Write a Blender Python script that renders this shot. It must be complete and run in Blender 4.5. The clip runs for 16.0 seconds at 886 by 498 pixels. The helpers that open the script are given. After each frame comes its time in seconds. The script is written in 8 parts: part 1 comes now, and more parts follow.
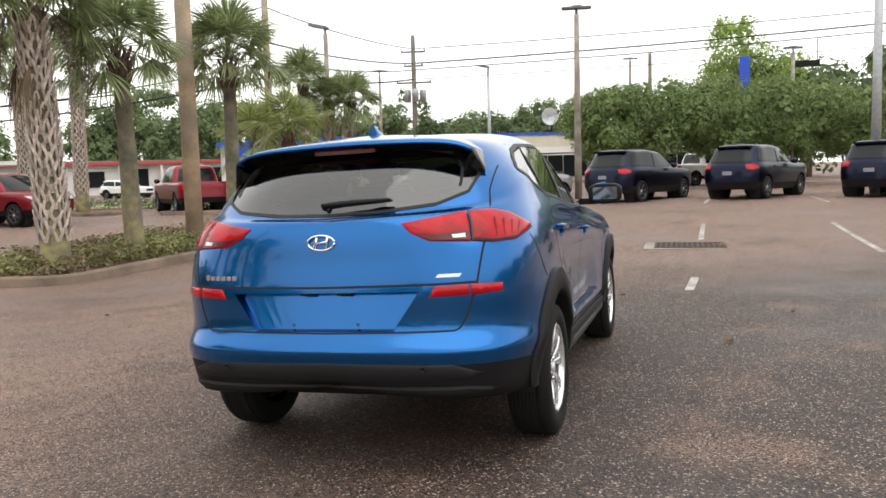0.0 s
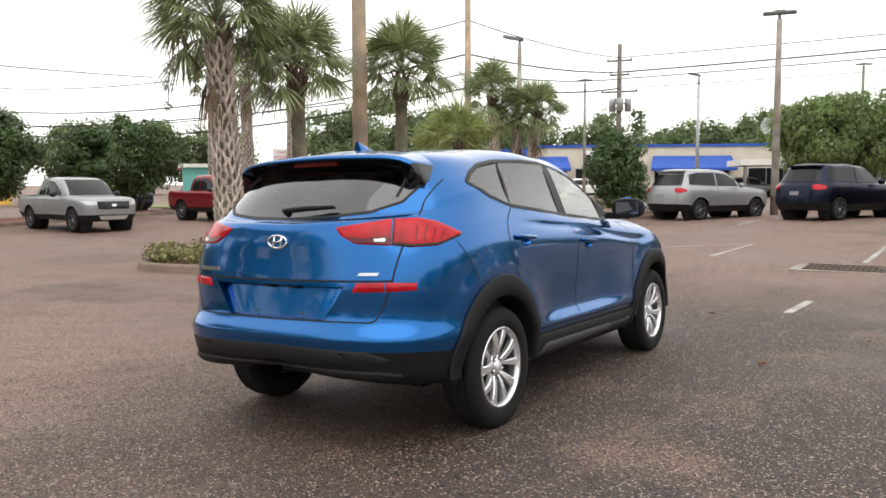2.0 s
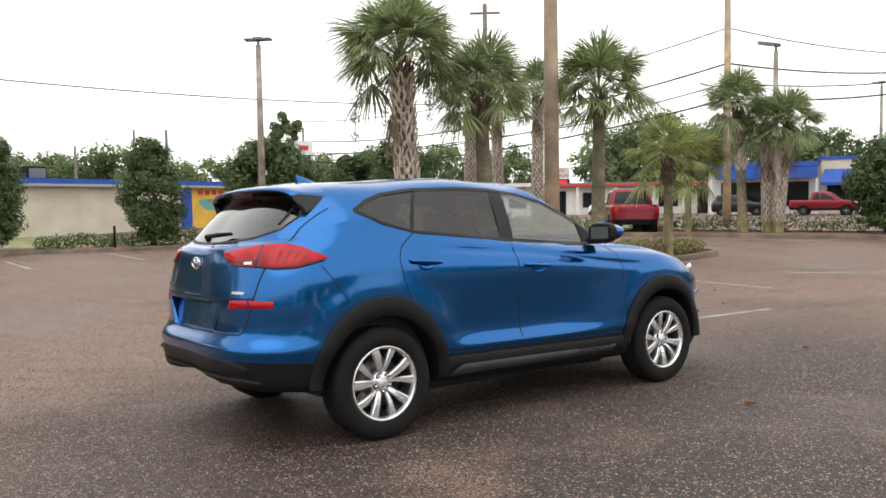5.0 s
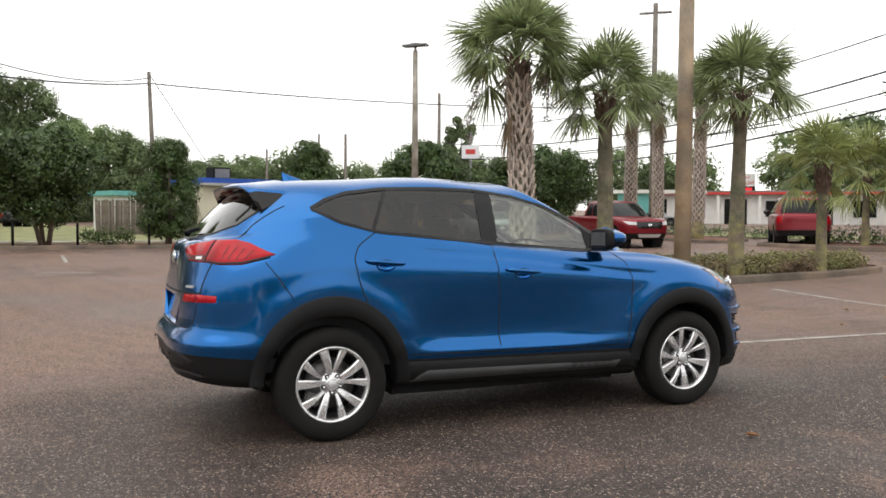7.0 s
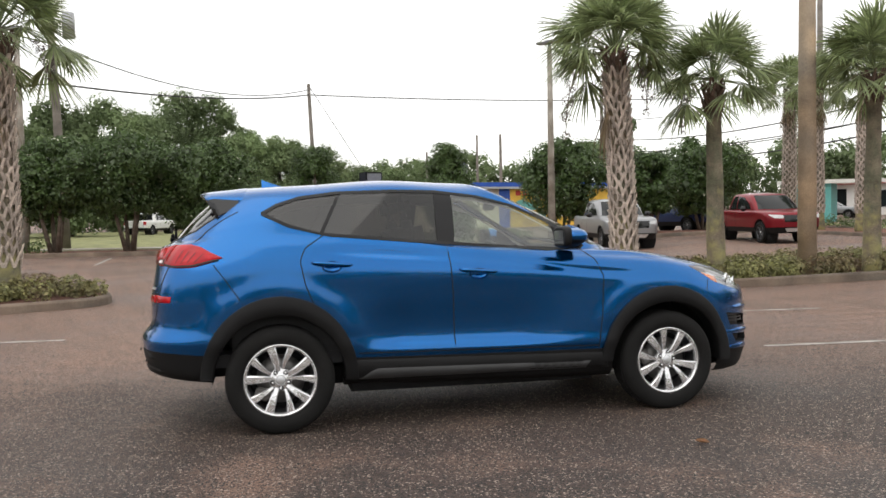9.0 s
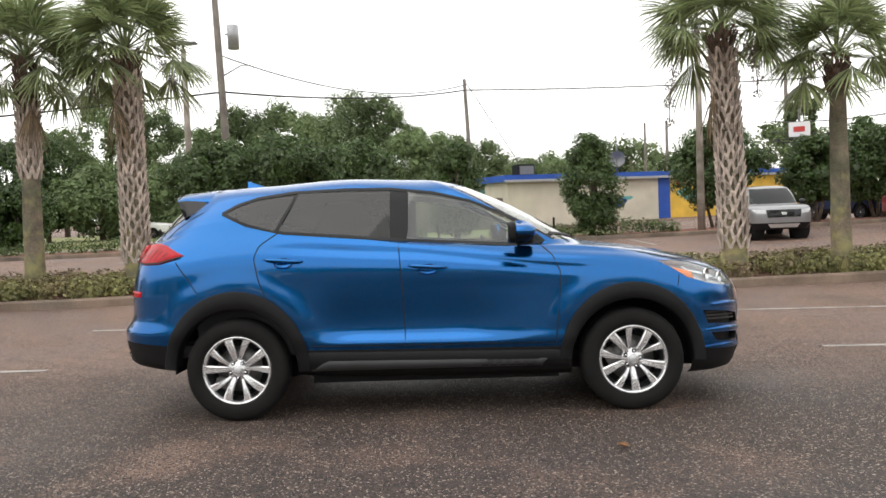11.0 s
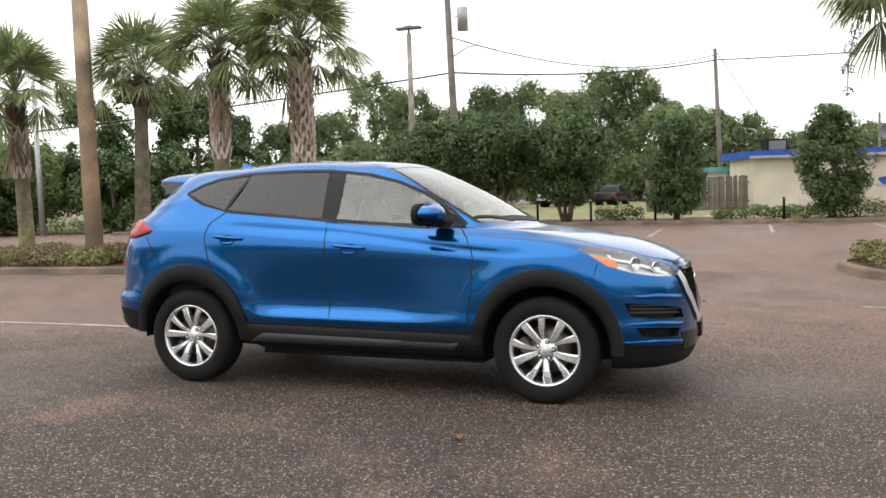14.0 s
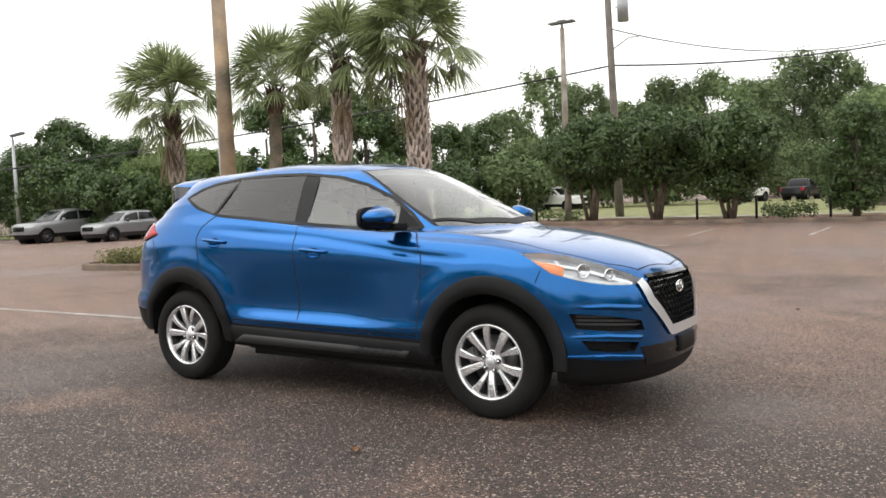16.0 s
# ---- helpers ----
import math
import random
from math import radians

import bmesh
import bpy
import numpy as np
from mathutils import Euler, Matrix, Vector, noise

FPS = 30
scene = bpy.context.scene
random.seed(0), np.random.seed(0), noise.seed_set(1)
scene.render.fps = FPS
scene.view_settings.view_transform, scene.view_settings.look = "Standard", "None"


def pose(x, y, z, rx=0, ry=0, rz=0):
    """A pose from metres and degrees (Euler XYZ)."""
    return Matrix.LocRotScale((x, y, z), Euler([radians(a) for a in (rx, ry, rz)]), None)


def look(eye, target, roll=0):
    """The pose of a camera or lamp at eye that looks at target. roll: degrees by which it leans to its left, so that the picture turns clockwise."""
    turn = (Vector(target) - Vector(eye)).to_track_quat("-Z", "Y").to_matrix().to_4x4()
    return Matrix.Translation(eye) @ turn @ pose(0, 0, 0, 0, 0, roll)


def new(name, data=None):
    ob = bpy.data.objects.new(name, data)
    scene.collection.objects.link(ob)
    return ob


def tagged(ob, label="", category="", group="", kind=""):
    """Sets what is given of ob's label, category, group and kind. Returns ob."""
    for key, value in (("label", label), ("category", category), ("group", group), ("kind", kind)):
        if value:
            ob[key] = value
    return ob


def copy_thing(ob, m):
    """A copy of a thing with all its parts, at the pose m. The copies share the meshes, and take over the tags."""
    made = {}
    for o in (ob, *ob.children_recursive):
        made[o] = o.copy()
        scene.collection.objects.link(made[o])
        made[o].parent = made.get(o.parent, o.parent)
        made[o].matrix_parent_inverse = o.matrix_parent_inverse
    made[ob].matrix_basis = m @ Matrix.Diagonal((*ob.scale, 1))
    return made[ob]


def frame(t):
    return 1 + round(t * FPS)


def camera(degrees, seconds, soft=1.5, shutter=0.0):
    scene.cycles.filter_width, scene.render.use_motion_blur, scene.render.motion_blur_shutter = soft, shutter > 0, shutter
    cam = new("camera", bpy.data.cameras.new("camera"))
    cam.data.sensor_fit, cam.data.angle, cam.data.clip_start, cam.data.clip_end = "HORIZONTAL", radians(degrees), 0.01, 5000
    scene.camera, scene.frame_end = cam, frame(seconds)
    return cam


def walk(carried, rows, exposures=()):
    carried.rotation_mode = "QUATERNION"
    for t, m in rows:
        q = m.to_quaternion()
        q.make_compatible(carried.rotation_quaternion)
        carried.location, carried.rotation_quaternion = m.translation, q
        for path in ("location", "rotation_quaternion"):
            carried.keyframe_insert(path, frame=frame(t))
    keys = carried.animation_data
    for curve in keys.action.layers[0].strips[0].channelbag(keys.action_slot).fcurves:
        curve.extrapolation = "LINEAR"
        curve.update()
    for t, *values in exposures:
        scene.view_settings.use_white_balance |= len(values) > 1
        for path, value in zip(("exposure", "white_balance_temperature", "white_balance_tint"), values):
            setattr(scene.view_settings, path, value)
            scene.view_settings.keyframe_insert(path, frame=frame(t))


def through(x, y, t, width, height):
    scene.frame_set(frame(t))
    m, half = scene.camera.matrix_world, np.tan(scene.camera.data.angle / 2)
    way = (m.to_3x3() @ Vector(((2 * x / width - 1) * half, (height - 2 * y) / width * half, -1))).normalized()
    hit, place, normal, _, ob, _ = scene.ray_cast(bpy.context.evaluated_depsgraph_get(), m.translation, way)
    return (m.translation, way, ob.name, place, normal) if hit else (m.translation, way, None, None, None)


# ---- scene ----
cam = camera(57.2, 16.0, soft=1.6)
PATH = [
    (0, (1.067, 0.26, 1.389), (0.813, 2.235, 1.201), -1.6),
    (0.5, (1.454, 0.126, 1.376), (1.085, 2.085, 1.209), -1.3),
    (1, (1.801, 0.082, 1.362), (1.336, 2.02, 1.198), -0.4),
    (1.5, (2.145, 0.164, 1.373), (1.531, 2.06, 1.208), -0.4),
    (2, (2.557, 0.161, 1.391), (1.793, 2.003, 1.231), -0.2),
    (2.5, (2.905, 0.265, 1.377), (2.021, 2.054, 1.231), 0.7),
    (3, (3.275, 0.408, 1.41), (2.286, 2.142, 1.285), 0.7),
    (3.5, (3.687, 0.516, 1.415), (2.597, 2.189, 1.305), 0.0),
    (4, (4.016, 0.715, 1.402), (2.836, 2.325, 1.28), 0.2),
    (4.2, (4.19, 0.804, 1.411), (2.97, 2.384, 1.292), -0.1),
    (6.3, (5.24, 1.897, 1.442), (3.681, 3.145, 1.333), -0.3),
    (6.5, (5.313, 2.016, 1.422), (3.726, 3.229, 1.316), -0.1),
    (7, (5.474, 2.339, 1.402), (3.823, 3.463, 1.304), 0.3),
    (7.5, (5.717, 2.638, 1.408), (4.002, 3.662, 1.309), 0.0),
    (8, (5.924, 2.923, 1.411), (4.157, 3.855, 1.308), -0.4),
    (8.5, (6.039, 3.255, 1.402), (4.232, 4.107, 1.304), -0.7),
    (9, (6.224, 3.55, 1.405), (4.376, 4.308, 1.308), -1.2),
    (9.2, (6.303, 3.648, 1.386), (4.441, 4.372, 1.291), -1.3),
    (11.3, (6.729, 5.207, 1.389), (4.751, 5.49, 1.287), -2.4),
    (11.5, (6.75, 5.344, 1.389), (4.767, 5.588, 1.288), -2.4),
    (12, (6.826, 5.733, 1.385), (4.832, 5.851, 1.273), -2.2),
    (12.5, (6.842, 6.126, 1.375), (4.845, 6.143, 1.255), -2.0),
    (13, (6.795, 6.509, 1.367), (4.8, 6.432, 1.24), -2.1),
    (13.5, (6.796, 6.932, 1.363), (4.811, 6.729, 1.225), -2.1),
    (14, (6.733, 7.324, 1.338), (4.761, 7.014, 1.202), -1.9),
    (14.5, (6.63, 7.717, 1.345), (4.679, 7.295, 1.222), -1.8),
    (15, (6.54, 8.123, 1.344), (4.616, 7.591, 1.233), -2.4),
    (15.5, (6.336, 8.421, 1.31), (4.441, 7.79, 1.2), -2.6),
    (16, (6.14, 8.736, 1.313), (4.29, 7.985, 1.188), -2.6),
]
walk(cam, [(t, look(eye, target, roll)) for t, eye, target, roll in PATH], ((0.0, -0.03), (4.0, -0.08), (6.5, -0.22), (9.0, -0.25), (11.5, -0.08), (13.0, -0.02), (16.0, -0.05)))

# ---- world and sun: a bright overcast sky ----
from mathutils.bvhtree import BVHTree
from mathutils import geometry as geo2d

world = bpy.data.worlds.new("overcast_sky")
scene.world = world
world.use_nodes = True
wn, wl = world.node_tree.nodes, world.node_tree.links
wn.clear()
sky = wn.new("ShaderNodeTexSky")
sky.sky_type, sky.sun_disc = "NISHITA", False
sky.sun_elevation, sky.sun_rotation = radians(58), radians(150)
sky_bg = wn.new("ShaderNodeBackground")
sky_bg.inputs[1].default_value = 0.02
wl.new(sky.outputs[0], sky_bg.inputs[0])
cloud_tc = wn.new("ShaderNodeTexCoord")
cloud_noise = wn.new("ShaderNodeTexNoise")
cloud_noise.inputs["Scale"].default_value = 2.2
cloud_noise.inputs["Detail"].default_value = 4
wl.new(cloud_tc.outputs["Generated"], cloud_noise.inputs["Vector"])
cloud_ramp = wn.new("ShaderNodeValToRGB")
cloud_ramp.color_ramp.elements[0].position, cloud_ramp.color_ramp.elements[0].color = 0.3, (0.86, 0.845, 0.82, 1)
cloud_ramp.color_ramp.elements[1].position, cloud_ramp.color_ramp.elements[1].color = 0.7, (1.0, 0.98, 0.95, 1)
wl.new(cloud_noise.outputs[0], cloud_ramp.inputs[0])
cloud_bg = wn.new("ShaderNodeBackground")
cloud_bg.inputs[1].default_value = 1.7
wl.new(cloud_ramp.outputs[0], cloud_bg.inputs[0])
add_bg = wn.new("ShaderNodeAddShader")
wl.new(sky_bg.outputs[0], add_bg.inputs[0])
wl.new(cloud_bg.outputs[0], add_bg.inputs[1])
w_out = wn.new("ShaderNodeOutputWorld")
wl.new(add_bg.outputs[0], w_out.inputs[0])

sun = new("sun", bpy.data.lights.new("sun", "SUN"))
sun.data.energy, sun.data.angle, sun.data.color = 1.1, radians(70), (1.0, 0.97, 0.92)
sun.matrix_world = look((0, 0, 50), (-12, 22, 0))
scene.view_settings.exposure = 0.0


# ---- ground height: the lot falls a little to a drain and to the far kerb ----
def gz(x, y):
    k = min(max((y - 16) / 14, 0), 1)
    return -0.12 * math.tanh(0.25 * (1.08 - x)) - 0.016 * (y - 4.5) * math.exp(-(((y - 4.5) / 14) ** 2)) + 0.15 * k * k * (3 - 2 * k)


# ---- materials ----
def material(name, color, rough=0.6, metal=0.0, var=0.25, scale=8.0, fine=90.0, bump=0.15, coat=0.0, island=0.0, obj=0.0, coords="Object", spec=0.5, tint=None):
    """A procedural surface: base colour varied at a coarse and a fine scale, with relief."""
    m = bpy.data.materials.new(name)
    m.use_nodes = True
    n, l = m.node_tree.nodes, m.node_tree.links
    b = n["Principled BSDF"]
    b.inputs["Roughness"].default_value, b.inputs["Metallic"].default_value = rough, metal
    b.inputs["Coat Weight"].default_value, b.inputs["Coat Roughness"].default_value = coat, 0.03
    b.inputs["Specular IOR Level"].default_value = spec
    tc = n.new("ShaderNodeTexCoord")
    big, small = n.new("ShaderNodeTexNoise"), n.new("ShaderNodeTexNoise")
    big.inputs["Scale"].default_value, big.inputs["Detail"].default_value = scale, 5
    small.inputs["Scale"].default_value, small.inputs["Detail"].default_value = fine, 3
    for t in (big, small):
        l.new(tc.outputs[coords], t.inputs["Vector"])
    ramp = n.new("ShaderNodeMapRange")
    ramp.inputs[1].default_value, ramp.inputs[2].default_value = 0.3, 0.7
    ramp.inputs[3].default_value, ramp.inputs[4].default_value = 1 - var, 1 + var
    l.new(big.outputs[0], ramp.inputs[0])
    ramp2 = n.new("ShaderNodeMapRange")
    ramp2.inputs[1].default_value, ramp2.inputs[2].default_value = 0.25, 0.75
    ramp2.inputs[3].default_value, ramp2.inputs[4].default_value = 1 - var * 0.7, 1 + var * 0.7
    l.new(small.outputs[0], ramp2.inputs[0])
    mul = n.new("ShaderNodeMath")
    mul.operation = "MULTIPLY"
    l.new(ramp.outputs[0], mul.inputs[0])
    l.new(ramp2.outputs[0], mul.inputs[1])
    value = mul.outputs[0]
    for amount, node, out in ((island, "ShaderNodeNewGeometry", "Random Per Island"), (obj, "ShaderNodeObjectInfo", "Random")):
        if amount:
            src, rr, mm = n.new(node), n.new("ShaderNodeMapRange"), n.new("ShaderNodeMath")
            rr.inputs[3].default_value, rr.inputs[4].default_value = 1 - amount, 1 + amount
            mm.operation = "MULTIPLY"
            l.new(src.outputs[out], rr.inputs[0])
            l.new(rr.outputs[0], mm.inputs[0])
            l.new(value, mm.inputs[1])
            value = mm.outputs[0]
    mix = n.new("ShaderNodeMix")
    mix.data_type, mix.blend_type = "RGBA", "MULTIPLY"
    mix.inputs["Factor"].default_value = 1.0
    mix.inputs["A"].default_value = (*color, 1)
    l.new(value, mix.inputs["B"])
    result = mix.outputs["Result"]
    if tint:
        tm = n.new("ShaderNodeMix")
        tm.data_type = "RGBA"
        tm.inputs["A"].default_value = (*color, 1)
        tm.inputs["B"].default_value = (*tint, 1)
        tn = n.new("ShaderNodeTexNoise")
        tn.inputs["Scale"].default_value = scale * 0.45
        l.new(tc.outputs[coords], tn.inputs["Vector"])
        tr = n.new("ShaderNodeMapRange")
        tr.inputs[1].default_value, tr.inputs[2].default_value = 0.42, 0.62
        l.new(tn.outputs[0], tr.inputs[0])
        l.new(tr.outputs[0], tm.inputs["Factor"])
        l.new(tm.outputs["Result"], mix.inputs["A"])
    l.new(result, b.inputs["Base Color"])
    if bump:
        bn = n.new("ShaderNodeBump")
        bn.inputs["Strength"].default_value, bn.inputs["Distance"].default_value = bump, 0.01
        l.new(small.outputs[0], bn.inputs["Height"])
        l.new(bn.outputs[0], b.inputs["Normal"])
    return m


def car_paint(name, color, metal=0.55, rough=0.28, coat=1.0):
    m = material(name, color, rough, metal, var=0.04, scale=1.2, fine=900, bump=0.0, coat=coat)
    n, l = m.node_tree.nodes, m.node_tree.links
    tc, v = n.new("ShaderNodeTexCoord"), n.new("ShaderNodeTexNoise")
    v.inputs["Scale"].default_value, v.inputs["Detail"].default_value = 2.5, 2
    l.new(tc.outputs["Object"], v.inputs["Vector"])
    bn = n.new("ShaderNodeBump")
    bn.inputs["Strength"].default_value, bn.inputs["Distance"].default_value = 0.05, 0.02
    l.new(v.outputs[0], bn.inputs["Height"])
    l.new(bn.outputs[0], n["Principled BSDF"].inputs["Coat Normal"])
    return m


def glass(name, tint, gloss=(1.0, 1.0, 1.0), rough=0.0, ior=1.5):
    """A pane: what lies behind shows tinted, the sky mirrors in it."""
    m = bpy.data.materials.new(name)
    m.use_nodes = True
    n, l = m.node_tree.nodes, m.node_tree.links
    n.clear()
    out, mix = n.new("ShaderNodeOutputMaterial"), n.new("ShaderNodeMixShader")
    tr, gl, lw = n.new("ShaderNodeBsdfTransparent"), n.new("ShaderNodeBsdfGlossy"), n.new("ShaderNodeLayerWeight")
    tr.inputs[0].default_value = (*tint, 1)
    gl.inputs[0].default_value = (*gloss, 1)
    gl.inputs["Roughness"].default_value = rough
    lw.inputs[0].default_value = 0.5
    pw, ma = n.new("ShaderNodeMath"), n.new("ShaderNodeMath")
    pw.operation, ma.operation = "POWER", "MULTIPLY_ADD"
    pw.inputs[1].default_value = 4.0
    f0 = ((ior - 1) / (ior + 1)) ** 2
    ma.inputs[1].default_value, ma.inputs[2].default_value = 1 - f0, f0
    l.new(lw.outputs["Facing"], pw.inputs[0])
    l.new(pw.outputs[0], ma.inputs[0])
    l.new(ma.outputs[0], mix.inputs[0])
    l.new(tr.outputs[0], mix.inputs[1])
    l.new(gl.outputs[0], mix.inputs[2])
    l.new(mix.outputs[0], out.inputs[0])
    return m


def leafy(name, color, rough=0.5, through=0.35, **kw):
    """Foliage: a leaf surface through which part of the light shines."""
    m = material(name, color, rough, bump=0.0, **kw)
    n, l = m.node_tree.nodes, m.node_tree.links
    b, out = n["Principled BSDF"], n["Material Output"]
    col = b.inputs["Base Color"].links[0].from_socket
    tl, mix = n.new("ShaderNodeBsdfTranslucent"), n.new("ShaderNodeMixShader")
    mix.inputs[0].default_value = through
    l.new(col, tl.inputs[0])
    l.new(b.outputs[0], mix.inputs[1])
    l.new(tl.outputs[0], mix.inputs[2])
    l.new(mix.outputs[0], out.inputs[0])
    return m


M = {}
M["blue"] = car_paint("metallic_blue_paint", (0.002, 0.108, 0.345), 0.92, 0.22, coat=0.65)
M["black_plastic"] = material("black_plastic", (0.009, 0.009, 0.0095), 0.55, var=0.2, scale=5, fine=500, bump=0.08, spec=0.22)
M["grey_plastic"] = material("grey_plastic", (0.03, 0.03, 0.031), 0.5, var=0.12, fine=500, bump=0.06)
M["gloss_black"] = material("gloss_black", (0.008, 0.008, 0.009), 0.12, var=0.05, bump=0.0)
M["satin_black"] = material("satin_black_trim", (0.012, 0.012, 0.013), 0.5, var=0.08, bump=0.02, spec=0.3)
M["mirror_glass"] = material("door_mirror_glass", (0.2, 0.215, 0.235), 0.04, 1.0, var=0.02, bump=0.0)
M["seam"] = material("panel_gap", (0.006, 0.007, 0.01), 0.8, var=0.05, bump=0.0)
M["tyre"] = material("tyre_rubber", (0.008, 0.0076, 0.0073), 0.85, var=0.25, scale=6, fine=200, bump=0.25, spec=0.3)
M["alloy"] = material("silver_alloy", (0.78, 0.78, 0.79), 0.24, 0.75, var=0.05, bump=0.0)
M["alloy_dark"] = material("dark_alloy", (0.09, 0.09, 0.095), 0.4, 0.7, var=0.1, bump=0.0)
M["steel"] = material("brake_steel", (0.16, 0.155, 0.15), 0.45, 0.8, var=0.2, bump=0.05)
M["chrome"] = material("chrome", (0.78, 0.79, 0.8), 0.12, 0.95, var=0.03, bump=0.0)
M["satin_chrome"] = material("satin_chrome", (0.72, 0.73, 0.75), 0.3, 0.6, var=0.03, bump=0.0)
# near-black of liners and underbody, and of sheets that replace shade
M["dark"] = material("liner_and_shade_black", (0.012, 0.012, 0.013), 0.9, var=0.1, bump=0.0)
M["privacy"] = glass("privacy_glass", (0.14, 0.13, 0.12), ior=1.62)
M["rear_glass"] = glass("rear_privacy_glass", (0.16, 0.15, 0.14), ior=2.0)
M["lamp_bowl"] = material("smoked_lamp_bowl", (0.5, 0.5, 0.51), 0.3, 0.5, var=0.15, scale=12, bump=0.0)
M["clear"] = glass("clear_car_glass", (0.78, 0.87, 0.79), ior=2.05)
M["lens_clear"] = glass("clear_lamp_lens", (0.9, 0.92, 0.93), ior=1.5)
M["lens_red"] = material("red_lamp_lens", (0.38, 0.003, 0.009), 0.14, var=0.3, scale=9, fine=160, bump=0.03, coat=0.2, spec=0.25)
M["lens_dark_red"] = material("dark_red_lens", (0.10, 0.003, 0.005), 0.2, var=0.2, scale=20, fine=120, bump=0.03, coat=0.35, spec=0.3)
M["amber"] = material("amber_lens", (0.75, 0.2, 0.03), 0.2, var=0.1, bump=0.0, coat=1.0)
M["lamp_white"] = material("white_lamp_plastic", (0.75, 0.75, 0.75), 0.25, var=0.08, bump=0.0)
M["seat"] = material("beige_grey_cloth", (0.2, 0.195, 0.185), 0.9, var=0.12, fine=300, bump=0.1)
M["trim_dark"] = material("dark_cabin_trim", (0.035, 0.035, 0.037), 0.75, var=0.1, bump=0.03)
M["headliner"] = material("pale_headliner", (0.62, 0.61, 0.58), 0.95, var=0.05, bump=0.02)
M["concrete"] = material("weathered_concrete", (0.34, 0.31, 0.27), 0.85, var=0.3, scale=2.2, fine=45, bump=0.35, tint=(0.2, 0.17, 0.13))
M["kerb"] = material("stained_kerb_concrete", (0.19, 0.14, 0.105), 0.88, var=0.35, scale=1.6, fine=55, bump=0.4, tint=(0.12, 0.1, 0.08))
M["mulch"] = material("red_brown_mulch", (0.13, 0.055, 0.035), 0.95, var=0.5, scale=7, fine=60, bump=1.0, island=0.5)
M["wood_pole"] = material("weathered_pole_wood", (0.46, 0.34, 0.225), 0.9, var=0.3, scale=1.8, fine=40, bump=0.4, tint=(0.28, 0.235, 0.185))
M["grey_pole_wood"] = material("grey_pole_wood", (0.17, 0.15, 0.13), 0.9, var=0.3, scale=2, fine=40, bump=0.4)
M["lamp_metal"] = material("grey_lamp_metal", (0.2, 0.2, 0.2), 0.5, 0.4, var=0.15, bump=0.05)
M["galv"] = material("galvanised_steel", (0.42, 0.43, 0.44), 0.45, 0.6, var=0.15, bump=0.05)
M["cable"] = material("black_cable", (0.02, 0.02, 0.02), 0.7, var=0.1, bump=0.0)
M["boot"] = material("palm_boot", (0.47, 0.40, 0.345), 0.9, var=0.3, scale=12, fine=60, bump=0.3, island=0.35)
M["palm_trunk"] = material("palm_trunk", (0.19, 0.155, 0.115), 0.95, var=0.35, scale=4, fine=30, bump=0.6, tint=(0.13, 0.13, 0.085))
nt = M["palm_trunk"].node_tree
lich_tc, lich_sep, lich_n = nt.nodes.new("ShaderNodeTexCoord"), nt.nodes.new("ShaderNodeSeparateXYZ"), nt.nodes.new("ShaderNodeTexNoise")
lich_n.inputs["Scale"].default_value, lich_n.inputs["Detail"].default_value = 5.0, 6
lich_s, lich_m = nt.nodes.new("ShaderNodeMath"), nt.nodes.new("ShaderNodeMix")
lich_s.operation, lich_s.use_clamp = "MULTIPLY_ADD", True
lich_s.inputs[1].default_value = 3.0
lich_r2 = nt.nodes.new("ShaderNodeMapRange")
lich_r2.inputs[1].default_value, lich_r2.inputs[2].default_value, lich_r2.inputs[3].default_value, lich_r2.inputs[4].default_value = 0.2, 2.2, -1.0, -1.9
nt.links.new(lich_tc.outputs["Object"], lich_sep.inputs[0])
nt.links.new(lich_tc.outputs["Object"], lich_n.inputs["Vector"])
nt.links.new(lich_sep.outputs[2], lich_r2.inputs[0])
nt.links.new(lich_n.outputs[0], lich_s.inputs[0])
nt.links.new(lich_r2.outputs[0], lich_s.inputs[2])
lich_m.data_type = "RGBA"
trunk_in = nt.nodes["Principled BSDF"].inputs["Base Color"]
nt.links.new(trunk_in.links[0].from_socket, lich_m.inputs["A"])
lich_m.inputs["B"].default_value = (0.34, 0.31, 0.13, 1)
nt.links.new(lich_s.outputs[0], lich_m.inputs["Factor"])
nt.links.new(lich_m.outputs["Result"], trunk_in)
M["palm_green"] = leafy("palm_frond", (0.235, 0.285, 0.135), 0.33, var=0.25, scale=4, fine=30, island=0.45)
M["palm_young"] = leafy("yellow_green_frond", (0.27, 0.31, 0.11), 0.4, var=0.25, scale=4, fine=30, island=0.4)
M["palm_dry"] = material("dry_frond", (0.17, 0.125, 0.075), 0.9, var=0.25, scale=4, fine=30, bump=0.05, island=0.4)
M["sheath"] = material("dark_leaf_sheath", (0.12, 0.08, 0.06), 0.95, var=0.35, scale=10, fine=60, bump=0.3, island=0.35)
M["bark"] = material("tree_bark", (0.14, 0.11, 0.085), 0.95, var=0.3, scale=5, fine=30, bump=0.5)
M["leaf_mid"] = leafy("green_leaves", (0.19, 0.26, 0.09), 0.5, var=0.25, scale=0.8, fine=6, island=0.22)
M["leaf_dark"] = leafy("dark_green_leaves", (0.072, 0.118, 0.034), 0.38, 0.25, var=0.25, scale=0.8, fine=6, island=0.45)
M["leaf_light"] = leafy("fresh_green_leaves", (0.3, 0.4, 0.11), 0.55, 0.5, var=0.25, scale=0.6, fine=6, island=0.22)
M["leaf_far"] = leafy("far_wood_leaves", (0.16, 0.215, 0.095), 0.7, 0.3, var=0.4, scale=0.12, fine=1.2, island=0.18)
